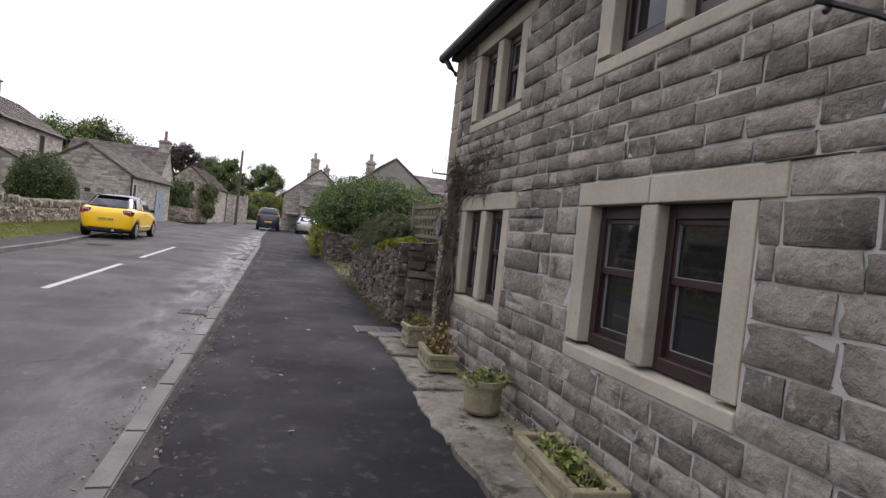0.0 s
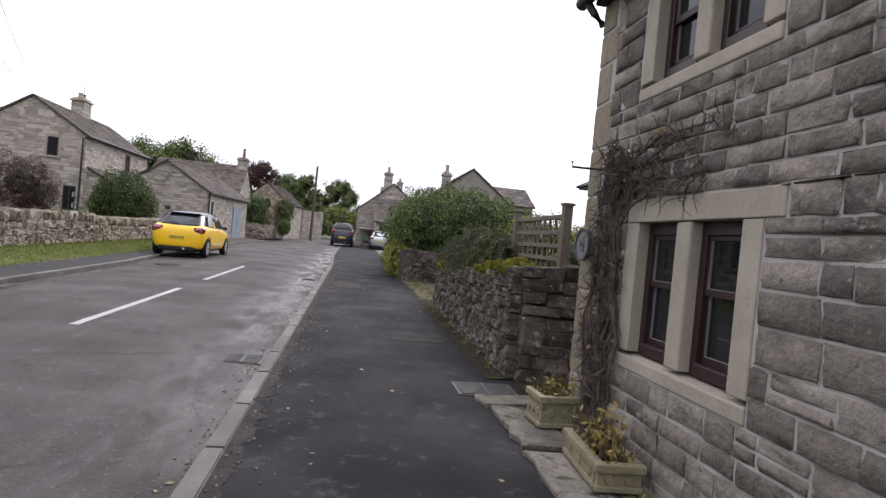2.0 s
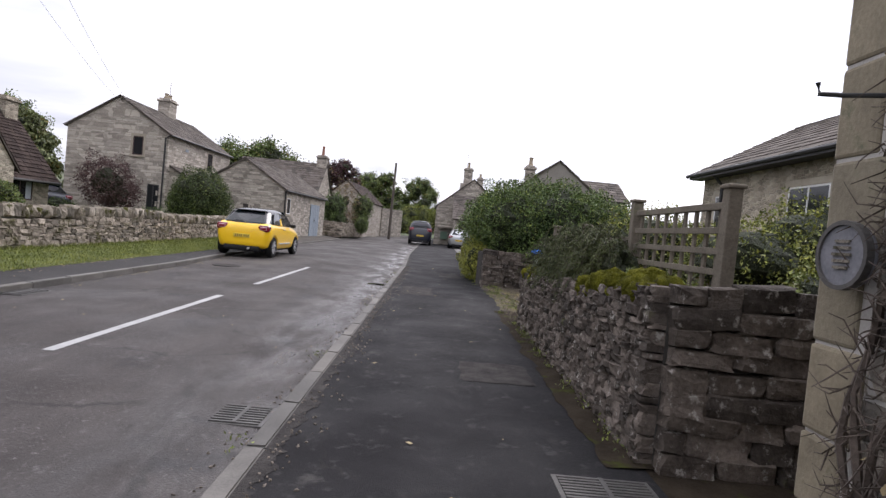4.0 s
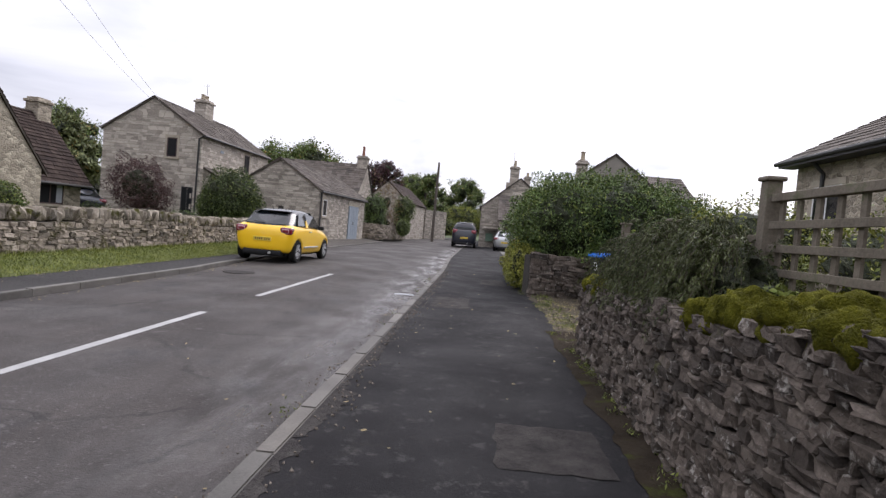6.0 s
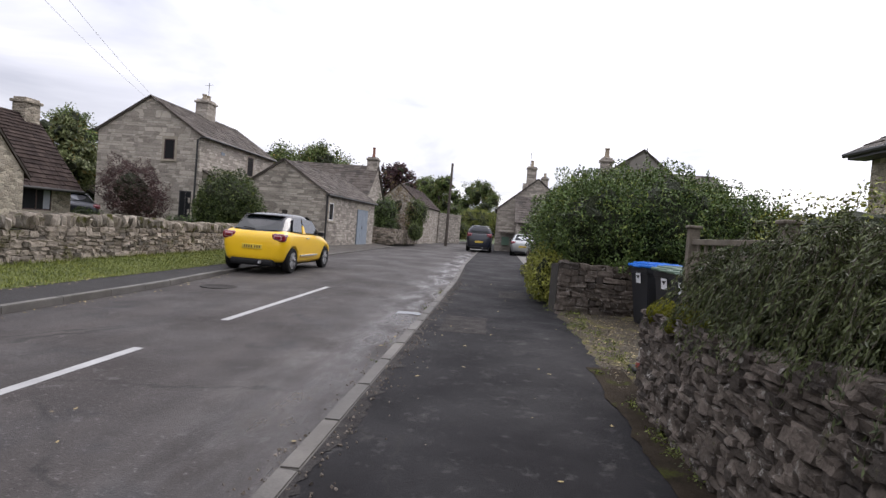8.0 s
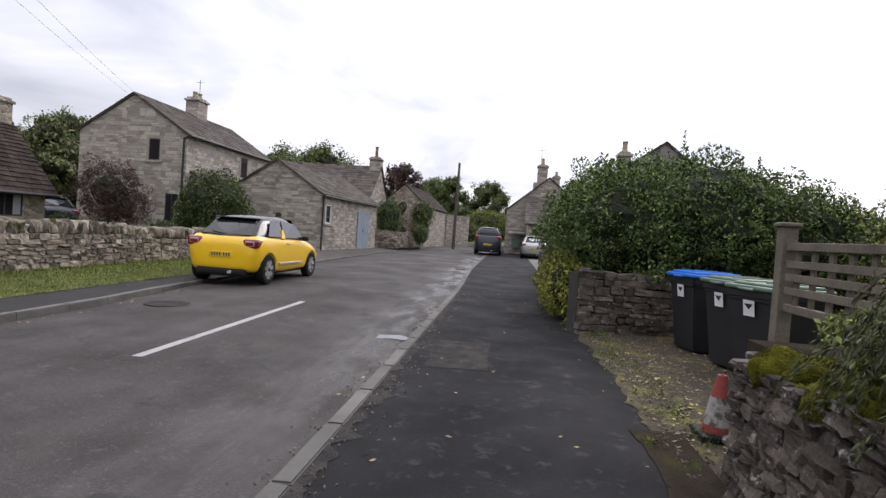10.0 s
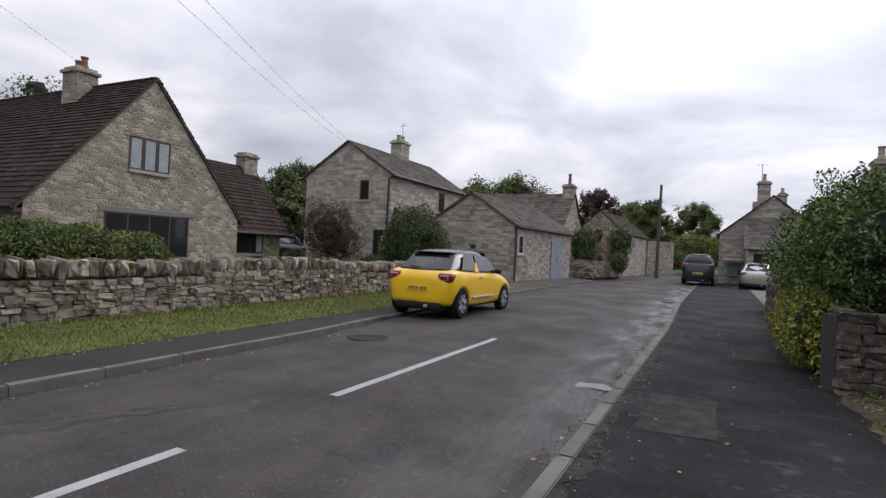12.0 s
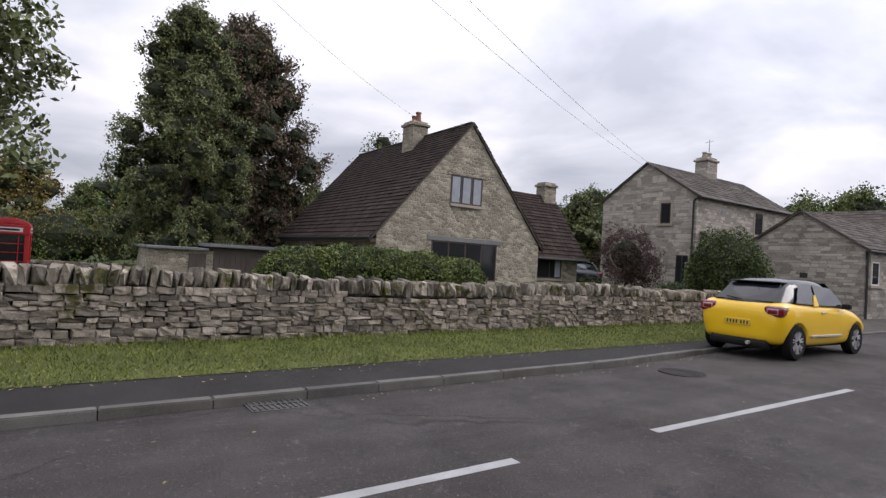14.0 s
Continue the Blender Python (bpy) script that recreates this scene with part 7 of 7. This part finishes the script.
# far side gardens
bush("garden_hedge", (-10.6, 17.3, 0.35), [(0, -2.0, 0.75, 0.7, 0.9, 0.62), (0.05, -1.0, 0.85, 0.75, 0.9, 0.62), (0, 0.0, 0.88, 0.75, 0.9, 0.6), (0, 1.0, 0.85, 0.75, 0.9, 0.6), (0, 2.0, 0.78, 0.7, 0.85, 0.6)], 38000, 0.065, IVY,
     "clipped green garden hedge before the gabled house", "hedge", 31, second=(LAUREL, 0.6), core=0.8, rough=0.1)
bush("round_bush", (-10.25, 31.0, 0.75), [(0, 0, 1.35, 1.3, 1.2, 1.25), (0.5, 0.2, 0.9, 0.9, 0.9, 0.9), (-0.5, -0.2, 0.9, 0.9, 0.9, 0.9)], 20000, 0.085, DARKBUSH, "rounded dark green bush beside the outbuilding", "bush", 33, second=(LAUREL, 0.12), rough=0.15)
bush("purple_shrub", (-14.6, 31.0, 0.8), [(0, 0, 1.5, 1.25, 1.2, 1.15), (0.4, 0.3, 0.9, 0.9, 0.9, 0.8)], 16000, 0.075, PURPLE, "open purple-leaved garden shrub before the stone house", "shrub", 34, core=0.5, rough=0.3)
bush("shrub", (-12.6, 31.6, 0.6), [(0, 0, 0.35, 0.8, 0.6, 0.4), (-4.6, 0, 0.35, 0.8, 0.6, 0.4), (1.0, 0, 0.3, 0.6, 0.5, 0.35)], 3000, 0.08, IVY, "low dark garden plants at the house wall", "shrub", 35, stems=False)
bush("shrub", (-7.0, 47.0, 0.55), [(0, 0, 2.05, 0.85, 1.0, 1.05), (0.1, 0, 1.0, 0.8, 0.9, 0.95)], 7000, 0.10, IVY, "dark green shrub behind the low garden wall", "shrub", 36, core=0.8)
bush("shrub", (-6.6, 49.6, 0.6), [(0, 0, 2.6, 0.9, 0.8, 1.4), (0.3, -0.8, 1.0, 0.7, 0.7, 0.9)], 6000, 0.09, COPPER, "open russet shrub behind the low garden wall", "shrub", 37, core=0.3, second=(AUTUMN, 0.4), rough=0.5)
bush("shrub", (-5.35, 50.6, 0.6), [(0, 0, 2.25, 0.85, 0.8, 1.0), (-0.1, 0, 1.2, 0.7, 0.7, 1.0)], 7000, 0.09, TREEGREEN, "fresh green shrub behind the low garden wall", "shrub", 38, core=0.8)
bush("round_bush", (-4.95, 48.0, 0.62), [(0, 0, 0.78, 0.55, 0.55, 0.66)], 4500, 0.05, TREEGREEN, "small clipped round bush at the roadside wall", "bush", 39, core=0.82, rough=0.06)
tree("tree", (-26.1, 15.4, -0.3), 12.4, 3.1, ASH, "tall dark green ash tree behind the garden garage", 41, 60000, 0.14, 0.26, 0.10, 80, second=(AUTUMN, 0.06), per=0.24, column=True)
tree("tree", (-29.6, 18.6, 0.3), 13.0, 4.4, COPPER, "tall bronze-brown tree behind the house", 42, 64000, 0.17, 0.30, 0.06, 84, second=(TREEGREEN, 0.10), per=0.23, column=True)
tree("tree", (-15.2, 7.4, -0.6), 9.5, 3.3, ASH, "nearby ash tree with feathery green leaves", 43, 15000, 0.21, 0.2, 0.35, 22, solid=False)
tree("tree", (-31.0, 28.5, 0.6), 8.5, 3.2, ASH, "pale feathery tree beyond the house", 44, 7000, 0.18, 0.18, 0.2, 16)
for x, y, h, sp, m, n, seed in ((-24, 38, 5.3, 2.3, ASH, 12000, 51), (-20.8, 40, 4.3, 1.5, ASH, 7000, 52), (-18.8, 62, 7.6, 5.8, TREEGREEN, 34000, 53), (-27, 66, 7.6, 4.4, TREEGREEN, 9000, 54),
                                (-9.9, 66, 7.7, 2.3, PURPLETREE, 9000, 55), (-6.5, 74, 7.5, 2.5, TREEGREEN, 10000, 56), (-2.0, 92, 8.7, 3.8, TREEGREEN, 12000, 57), (-10.5, 88, 8.2, 3.6, TREEGREEN, 10000, 58),
                                (-38, 55, 9, 4, TREEGREEN, 8000, 59), (12, 38, 2.0, 1.8, AUTUMN, 5000, 60), (16, 33, 1.5, 1.6, AUTUMN, 5000, 61), (22, 47, 3.4, 2.4, TREEGREEN, 6000, 62)):
    tree("tree", (x, y, 0.5), h, sp, m, "leafy garden tree beyond the houses", seed, n, 0.26, 0.2, 0.16, 20, second=(AUTUMN, 0.08))
bush("far_hedge", (-1.0, 71, 0.9), [(0, 0, 1.9, 1.5, 1.2, 1.65), (1.4, 0.5, 1.8, 1.4, 1.2, 1.6), (-1.3, -0.3, 1.9, 1.3, 1.2, 1.6), (2.9, 0.8, 1.7, 1.4, 1.2, 1.5)], 18000, 0.12, IVY_LIGHT, "bright clipped hedge closing the end of the lane", "hedge", 71, core=0.8, stems=False, second=(YELLOWLEAF, 0.5), rough=0.1)
bush("far_hedge", (-2.9, 68.5, 0.9), [(0, 0, 0.9, 1.0, 1.0, 1.0), (-0.8, 0.6, 1.1, 0.9, 1.0, 1.0), (0.9, 0.2, 0.6, 0.8, 0.9, 0.8)], 6000, 0.15, LAUREL, "green hedge along the far bend", "hedge", 72, core=0.85, stems=False)

# field trees and the hill beyond the phone box
for x, y, h, sp, m, seed in ((-62, 16, 7.5, 4.5, TREEGREEN, 81), (-75, 6, 9, 5, AUTUMN, 82), (-70, 24, 8, 5, TREEGREEN, 83), (-88, 14, 9, 5, TREEGREEN, 84), (-58, -2, 8.5, 4.5, TREEGREEN, 85), (-52, 26, 8, 4, TREEGREEN, 86), (-95, 26, 9, 6, COPPER, 87), (-66, 36, 9, 5, TREEGREEN, 88)):
    tree("tree", (x, y, 0.3), h, sp, m, "field tree in the valley beyond the gardens", seed, 8000, 0.36, 0.25, 0.1, 18, second=(AUTUMN, 0.15))
hill = Shape()
nx, ny = 50, 10
for j in range(ny + 1):
    for i in range(nx + 1):
        a = math.pi * 0.02 + math.pi * 0.96 * i / nx
        r = 300 + 420 * j / ny
        x, y = -math.cos(a - math.pi / 2) * r, math.sin(a - math.pi / 2) * r
        h = (5 + 36 * math.sin(math.pi * j / ny / 1.4)) * (0.6 + 0.5 * noise.noise(Vector((i * 0.23, j * 0.2, 3.0)))) - 4
        hill.v.append((x, y, h))
hill.f = [(j * (nx + 1) + i, j * (nx + 1) + i + 1, (j + 1) * (nx + 1) + i + 1, (j + 1) * (nx + 1) + i) for j in range(ny) for i in range(nx)]
single("backdrop_hill", hill, HILL, (0, 0, 0), "dim green hillside closing the valley", "hill", kind="structure", smooth=True)


def phone_box():
    ob = thing("telephone_box", (-17.2, 10.0, -0.45), "red cast-iron telephone box with glazed sides", "telephone box")
    for x in (-0.42, 0.42):
        for y in (-0.42, 0.42):
            part("corner_post", Shape().box(x - 0.05, x + 0.05, y - 0.05, y + 0.05, 0, 2.15, bevel=0.01), RED, ob)
    part("plinth", Shape().box(-0.48, 0.48, -0.48, 0.48, 0, 0.2, bevel=0.02), RED, ob)
    part("head", Shape().box(-0.48, 0.48, -0.48, 0.48, 2.05, 2.3, bevel=0.02), RED, ob)
    s = Shape()
    for k in range(6):
        w = 0.46 * math.cos(k * 0.24)
        s.box(-w, w, -w, w, 2.3 + k * 0.028, 2.33 + k * 0.028, bevel=0.01)
    part("domed_roof", s, RED, ob)
    for turn in range(4):
        m = pose(0, 0, 0, 0, 0, 90 * turn)
        s = Shape()
        for y in (-0.25, 0.25):
            s.box(0.41, 0.44, y - 0.012, y + 0.012, 0.2, 2.05, m)
        for k in range(9):
            s.box(0.41, 0.44, -0.38, 0.38, 0.26 + k * 0.222, 0.285 + k * 0.222, m)
        part("glazing_bars", s, RED, ob)
        part("pane", Shape().box(0.42, 0.425, -0.37, 0.37, 0.25, 2.04, m), PANE_SKY, ob)
        part("sign", Shape().box(0.48, 0.486, -0.33, 0.33, 2.12, 2.23, m), CURTAIN, ob, "white sign band")
        part("sign_bar", Shape().box(0.486, 0.49, -0.26, 0.26, 2.15, 2.2, m), INK, ob)


phone_box()
bush("field_hedge", (-46, 10, -0.4), [(0, -9, 1.6, 2.5, 3.2, 2.2), (1, -4, 2.0, 2.5, 3.2, 2.6), (0, 0.5, 1.8, 2.5, 3.2, 2.3), (1, 5, 2.2, 2.6, 3.0, 2.6), (0, 9, 2.0, 2.6, 3.0, 2.4)], 15000, 0.2, TREEGREEN, "tall field hedge turning russet beyond the lane", "hedge", 91, second=(AUTUMN, 0.5), stems=False)
bush("field_hedge", (-33, 9, -0.4), [(0, -4, 0.4, 0.8, 2.4, 0.55), (0, 0, 0.45, 0.8, 2.4, 0.55), (0, 3.6, 0.4, 0.8, 2.2, 0.5)], 6000, 0.12, LAUREL, "low green hedge across the field", "hedge", 92, stems=False)


def weeds():
    """Small tufts along wall feet, flagstones and the far channel."""
    r = random.Random(77)
    spots = [(r.uniform(2.22, 2.38), r.uniform(8.8, 14.3), 0.045) for _ in range(34)]
    spots += [(r.uniform(2.3, 2.42), r.uniform(2.0, 7.2), 0.05) for _ in range(26)]
    spots += [(r.uniform(2.15, 2.7), r.uniform(15.2, 20.0), 0.05) for _ in range(60)]
    spots += [(-0.30 + r.uniform(-0.05, 0.0), r.uniform(5, 26), -0.02) for _ in range(9)]
    spots += [(r.uniform(2.0, 2.25), r.uniform(19.9, 30), 0.05) for _ in range(40)]
    pts = []
    for x, y, z in spots:
        n = r.randrange(8, 34)
        s = r.uniform(0.02, 0.06)
        for _ in range(n):
            pts.append((x + r.gauss(0, s), y + r.gauss(0, s * 1.6), road_z(y) + z + abs(r.gauss(0, s * 0.8))))
    tagged(new("weeds", leaf_mesh("weeds", pts, 0.032, LAUREL, 5, -0.4, 0.4)), "small green weeds along wall feet and kerbs", "weeds", kind="stuff")
    s = Shape()
    for _ in range(2600):
        if r.random() < 0.6:
            y = r.uniform(14.7, 20.2)
            x, z = 2.25 + abs(r.gauss(0, 1.0)), road_z(y) + 0.045
        elif r.random() < 0.6:
            y = r.uniform(3, 25)
            x, z = right_edge(y) + 0.14 + abs(r.gauss(0, 0.14)), road_z(y) + 0.010
        else:
            y = r.uniform(3, 25)
            x, z = right_edge(y) - abs(r.gauss(0, 0.12)) - 0.02, road_z(y) - 0.026
        q = r.uniform(0.006, 0.020)
        m = pose(x, y, z, r.uniform(0, 360), r.uniform(0, 360), r.uniform(0, 360))
        s.add([m @ Vector(v) for v in ((q, 0, 0), (0, q * 0.8, 0), (-q, 0, 0), (0, -q * 0.8, 0), (0, 0, q * 0.6), (0, 0, -q * 0.6))],
              [(0, 1, 4), (1, 2, 4), (2, 3, 4), (3, 0, 4), (1, 0, 5), (2, 1, 5), (3, 2, 5), (0, 3, 5)])
    tagged(new("pebbles", s.mesh("pebbles", PEBBLE)), "loose grit and pebbles by the kerb and bins", "gravel", kind="stuff")


weeds()

# pole, wires, lamp
pole = thing("utility_pole", (-3.35, 55.0, road_z(55)), "dark timber utility pole at the roadside", "utility pole")
part("shaft", Shape().tube([(0, 0, -0.3), (0.03, 0, 3.5), (0.06, 0, 6.9)], [0.13, 0.11, 0.09], 10), BARK, pole)
for k, (a, b) in enumerate((((-19.7, 23.2, 7.6), (-6.4, 8.6, 7.9)), ((-17.6, 37.0, 6.9), (-6.2, 8.5, 8.3)), ((-17.0, 37.0, 6.7), (-4.6, 8.4, 7.9)))):
    a, b = Vector(a), Vector(b)
    path = [a.lerp(b, t / 14) - Vector((0, 0, 0.5 * math.sin(math.pi * t / 14))) for t in range(15)]
    s = Shape().tube([p - a for p in path], 0.006, 4)
    single("overhead_wire", s, WIRE, a, "thin overhead wire crossing the road", "wire", "overhead wires")


def litter():
    g = np.random.default_rng(9)
    pts = []
    for _ in range(420):
        y = g.uniform(9, 27)
        pts.append((-6.45 + g.normal(0, 0.25), y, road_z(y) + 0.10))
    for _ in range(160):
        y = g.uniform(14, 26)
        pts.append((left_edge(y) + 0.08 + abs(g.normal(0, 0.12)), y, road_z(y) - 0.022))
    for _ in range(70):
        y = g.uniform(1, 26)
        pts.append((g.uniform(0, 2.3), y, road_z(y) + 0.03))
    for _ in range(14):
        y = g.uniform(5, 22)
        pts.append((-0.35 - abs(g.normal(0, 0.12)), y, road_z(y) - 0.018))
    for _ in range(12):
        y = g.uniform(8, 20)
        pts.append((g.uniform(-5, -0.6), y, road_z(y) + 0.012))
    for _ in range(700):
        y = g.uniform(15.2, 20)
        pts.append((2.3 + abs(g.normal(0, 0.9)), y, road_z(y) + 0.055))
    ob = new("fallen_leaves", flat_leaves(np.array(pts), 0.05))
    tagged(ob, "scattered yellow and brown fallen leaves", "leaves", kind="stuff")


def flat_leaves(c, size):
    g = np.random.default_rng(4)
    s = Shape()
    for p in c:
        a = g.uniform(0, math.tau)
        w = size * g.uniform(0.5, 1.2)
        u, v = Vector((math.cos(a), math.sin(a), g.uniform(-0.2, 0.3))) * w * 0.5, Vector((-math.sin(a), math.cos(a), g.uniform(-0.2, 0.3))) * w * 0.32
        q = Vector(p)
        s.add([q - u, q + v, q + u, q - v], [(0, 1, 2), (0, 2, 3)])
    return s.mesh("fallen_leaves", DEADLEAF)


litter()


def grass():
    g = np.random.default_rng(2)
    n = 42000
    y = g.uniform(5, 32, n)
    edge = np.interp(y, [-30, 24, 27, 31], [-6.42, -6.36, -6.9, -7.5])
    t = g.random(n)
    x = -8.15 + (edge + 8.15 + g.normal(0, 0.05, n)) * t
    z = np.array([road_z(v) for v in y]) + 0.19 - 0.11 * t
    h = g.uniform(0.02, 0.06, n) * (1 + 0.9 * (t < 0.12))
    a = g.uniform(0, math.tau, n)
    w = 0.007
    base = np.stack([x, y, z], 1)
    side = np.stack([np.cos(a) * w, np.sin(a) * w, np.zeros(n)], 1)
    tip = base + np.stack([g.normal(0, 0.025, n), g.normal(0, 0.025, n), h], 1)
    v = np.stack([base - side, base + side, tip], 1).reshape(-1, 3)
    me = bpy.data.meshes.new("grass")
    me.vertices.add(3 * n)
    me.vertices.foreach_set("co", v.astype(np.float32).ravel())
    me.loops.add(3 * n)
    me.loops.foreach_set("vertex_index", np.arange(3 * n, dtype=np.int32))
    me.polygons.add(n)
    me.polygons.foreach_set("loop_start", np.arange(0, 3 * n, 3, dtype=np.int32))
    me.materials.append(GRASS)
    me.update(calc_edges=True)
    ob = tagged(new("grass", me), "short green grass blades on the verge", "grass", kind="stuff")


grass()

# ---- stonework, last ----
lay(STONES_A, BLOCKS, GRIT, wall_front, lambda p: 6.2 < p.y < 12.3 and p.z > 0.0)


def wall_drystone(name, at, turn, length, top, label, material, near, sizes, thick=0.42, coping=None, seed=1):
    """A dry-stone wall along local y with its face on local x = 0 looking along -x."""
    random.seed(seed)
    ob = tagged(new(name), label, "dry-stone wall", kind="structure")
    ob.matrix_world = pose(*at, 0, 0, turn)
    # Recessed backing core, near-black so that open joints read as shadow.
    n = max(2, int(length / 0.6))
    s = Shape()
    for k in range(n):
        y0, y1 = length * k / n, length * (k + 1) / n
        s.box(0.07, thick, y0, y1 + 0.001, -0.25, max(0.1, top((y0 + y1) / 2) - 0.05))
    part("joint_shade_core", s, SHADE_FILL, ob)
    spec = drystone(length, top, *sizes)
    lay(spec, RUBBLE, material, ob, near, facets=True)
    if coping:
        meshes = []
        for k in range(10):
            pts, fs = stone_form(0.09, 0.11, 200 + k, 0.03)
            meshes.append(Shape().add(pts, fs).mesh("coping_stone", COPING))
        y = 0.0
        while y < length:
            w = rnd(0.07, 0.18)
            h = rnd(coping[0], coping[1])
            c = new("coping_stone", meshes[random.randrange(10)])
            c.parent = ob
            c.matrix_local = pose(thick * 0.42, y + w / 2, top(y) + h * 0.42, rnd(-4, 14), rnd(-7, 7), rnd(-12, 12)) @ Matrix.Diagonal((thick * rnd(0.8, 1.02), w * rnd(0.8, 0.98), h, 1))
            y += w
    return ob


wall_drystone("wall_far_side", (-8.2, 33.0, 0.13), 180, 33.0, lambda y: 0.82 + 0.04 * math.sin(y * 0.7), "grey limestone dry-stone wall with mossy upright coping", LIME,
              lambda p: 6.5 < p.y < 22, (0.05, 0.125, 0.10, 0.33, 0.16), 0.42, (0.22, 0.33), seed=3)
wall_drystone("wall_near_side", (2.36, 8.78, road_z(9) + 0.02), 0, 5.6, lambda y: float(np.interp(y, [0, 0.5, 1.4, 3.5, 6.0], [1.27, 1.22, 1.08, 1.02, 0.92])), "dark weathered dry-stone wall beside the footway", DARKSTONE,
              lambda p: p.z > 0.3, (0.042, 0.092, 0.07, 0.20, 0.15), 0.42, seed=4)
wall_drystone("wall_end_return", (4.6, 8.70, road_z(9) + 0.02), 90, 2.18, lambda y: 1.27, "dark squared stones of the wall end by the cottage", DARKSTONE, lambda p: True, (0.11, 0.17, 0.22, 0.5, 0.16), 0.4, seed=5)
wall_drystone("wall_end_return", (2.42, 14.44, road_z(15) + 0.02), -90, 0.42, lambda y: 0.9, "rough end of the dry-stone wall", DARKSTONE, lambda p: True, (0.07, 0.13, 0.14, 0.3, 0.16), 0.3, seed=6)
wall_drystone("wall_hedge", (2.28, 20.4, road_z(20) + 0.02), 0, 12.6, lambda y: 1.0, "dry-stone wall under the dark hedge", DARKSTONE, lambda p: p.y < 3, (0.06, 0.12, 0.14, 0.38, 0.16), 0.42, seed=7)
wall_drystone("wall_hedge_return", (6.7, 21.35, road_z(20) + 0.02), 107, 4.75, lambda y: 1.02, "dry-stone wall behind the bins", DARKSTONE, lambda p: p.y > 1.5, (0.06, 0.13, 0.14, 0.42, 0.16), 0.42, seed=8)
wall_drystone("wall_field", (-27.5, 14.0, -0.45), 180, 12.0, lambda y: 1.0, "distant dark field wall beyond the telephone box", LIME, lambda p: False, (0.10, 0.16, 0.22, 0.5, 0.16), 0.4, seed=12)
wall_drystone("wall_garden", (-5.98, 45.4, 0.4), 90, 1.5, lambda y: 1.08, "low garden wall beyond the outbuilding", LIME, lambda p: False, (0.07, 0.13, 0.16, 0.4, 0.16), 0.4, seed=9)
wall_drystone("wall_garden_front", (-5.3, 51.0, 0.45), 172.9, 5.6, lambda y: 0.95 + 0.02 * y, "low garden wall beyond the outbuilding", LIME, lambda p: False, (0.07, 0.13, 0.16, 0.4, 0.16), 0.4, seed=9)


def moss(at, rx, ry, rz, seed):
    """Overlapping pads that drape over the wall's edge."""
    r = random.Random(seed)
    ob = thing("moss_cushion", at, "thick yellow-green moss cushion draped over the wall top", "moss", "moss cushions")
    s, blobs = Shape(), []
    for i in range(8):
        y = ry * (-1 + 2 * (i + 0.5) / 8) + r.uniform(-0.04, 0.04)
        front = i % 2 == 0
        q = r.uniform(0.5, 1.15)
        blobs.append(((-rx * 0.62 if front else rx * 0.2) + r.uniform(-0.03, 0.03), y, -rz * r.uniform(0.0, 0.6) if front else rz * 0.15, rx * 0.55 * q, ry * 0.30 * q, rz * (1.0 if front else 0.85) * q))
    for i, b in enumerate(blobs):
        l = lump(*b, seed + i, 0.20, 18, 12)
        s.add(l.v, l.f)
    part("cushion", s, MOSS, ob, smooth=True, kind="stuff")
    fuzz = shell(9000, blobs, seed, thick=0.06, floor=-0.4, rough=0.03)
    leaves("fuzz", fuzz, 0.016, MOSS, ob, seed=seed, droop=-0.4, slim=0.35)


for i, (y, z, rx, ry, rz) in enumerate(((9.55, 1.19, 0.27, 0.42, 0.13), (10.2, 1.12, 0.27, 0.42, 0.13), (10.8, 1.06, 0.26, 0.36, 0.13), (13.35, 1.0, 0.25, 0.34, 0.11), (13.85, 0.95, 0.25, 0.34, 0.12), (14.2, 0.90, 0.23, 0.22, 0.12))):
    moss((2.58, y, z), rx, ry, rz, 300 + i * 7)
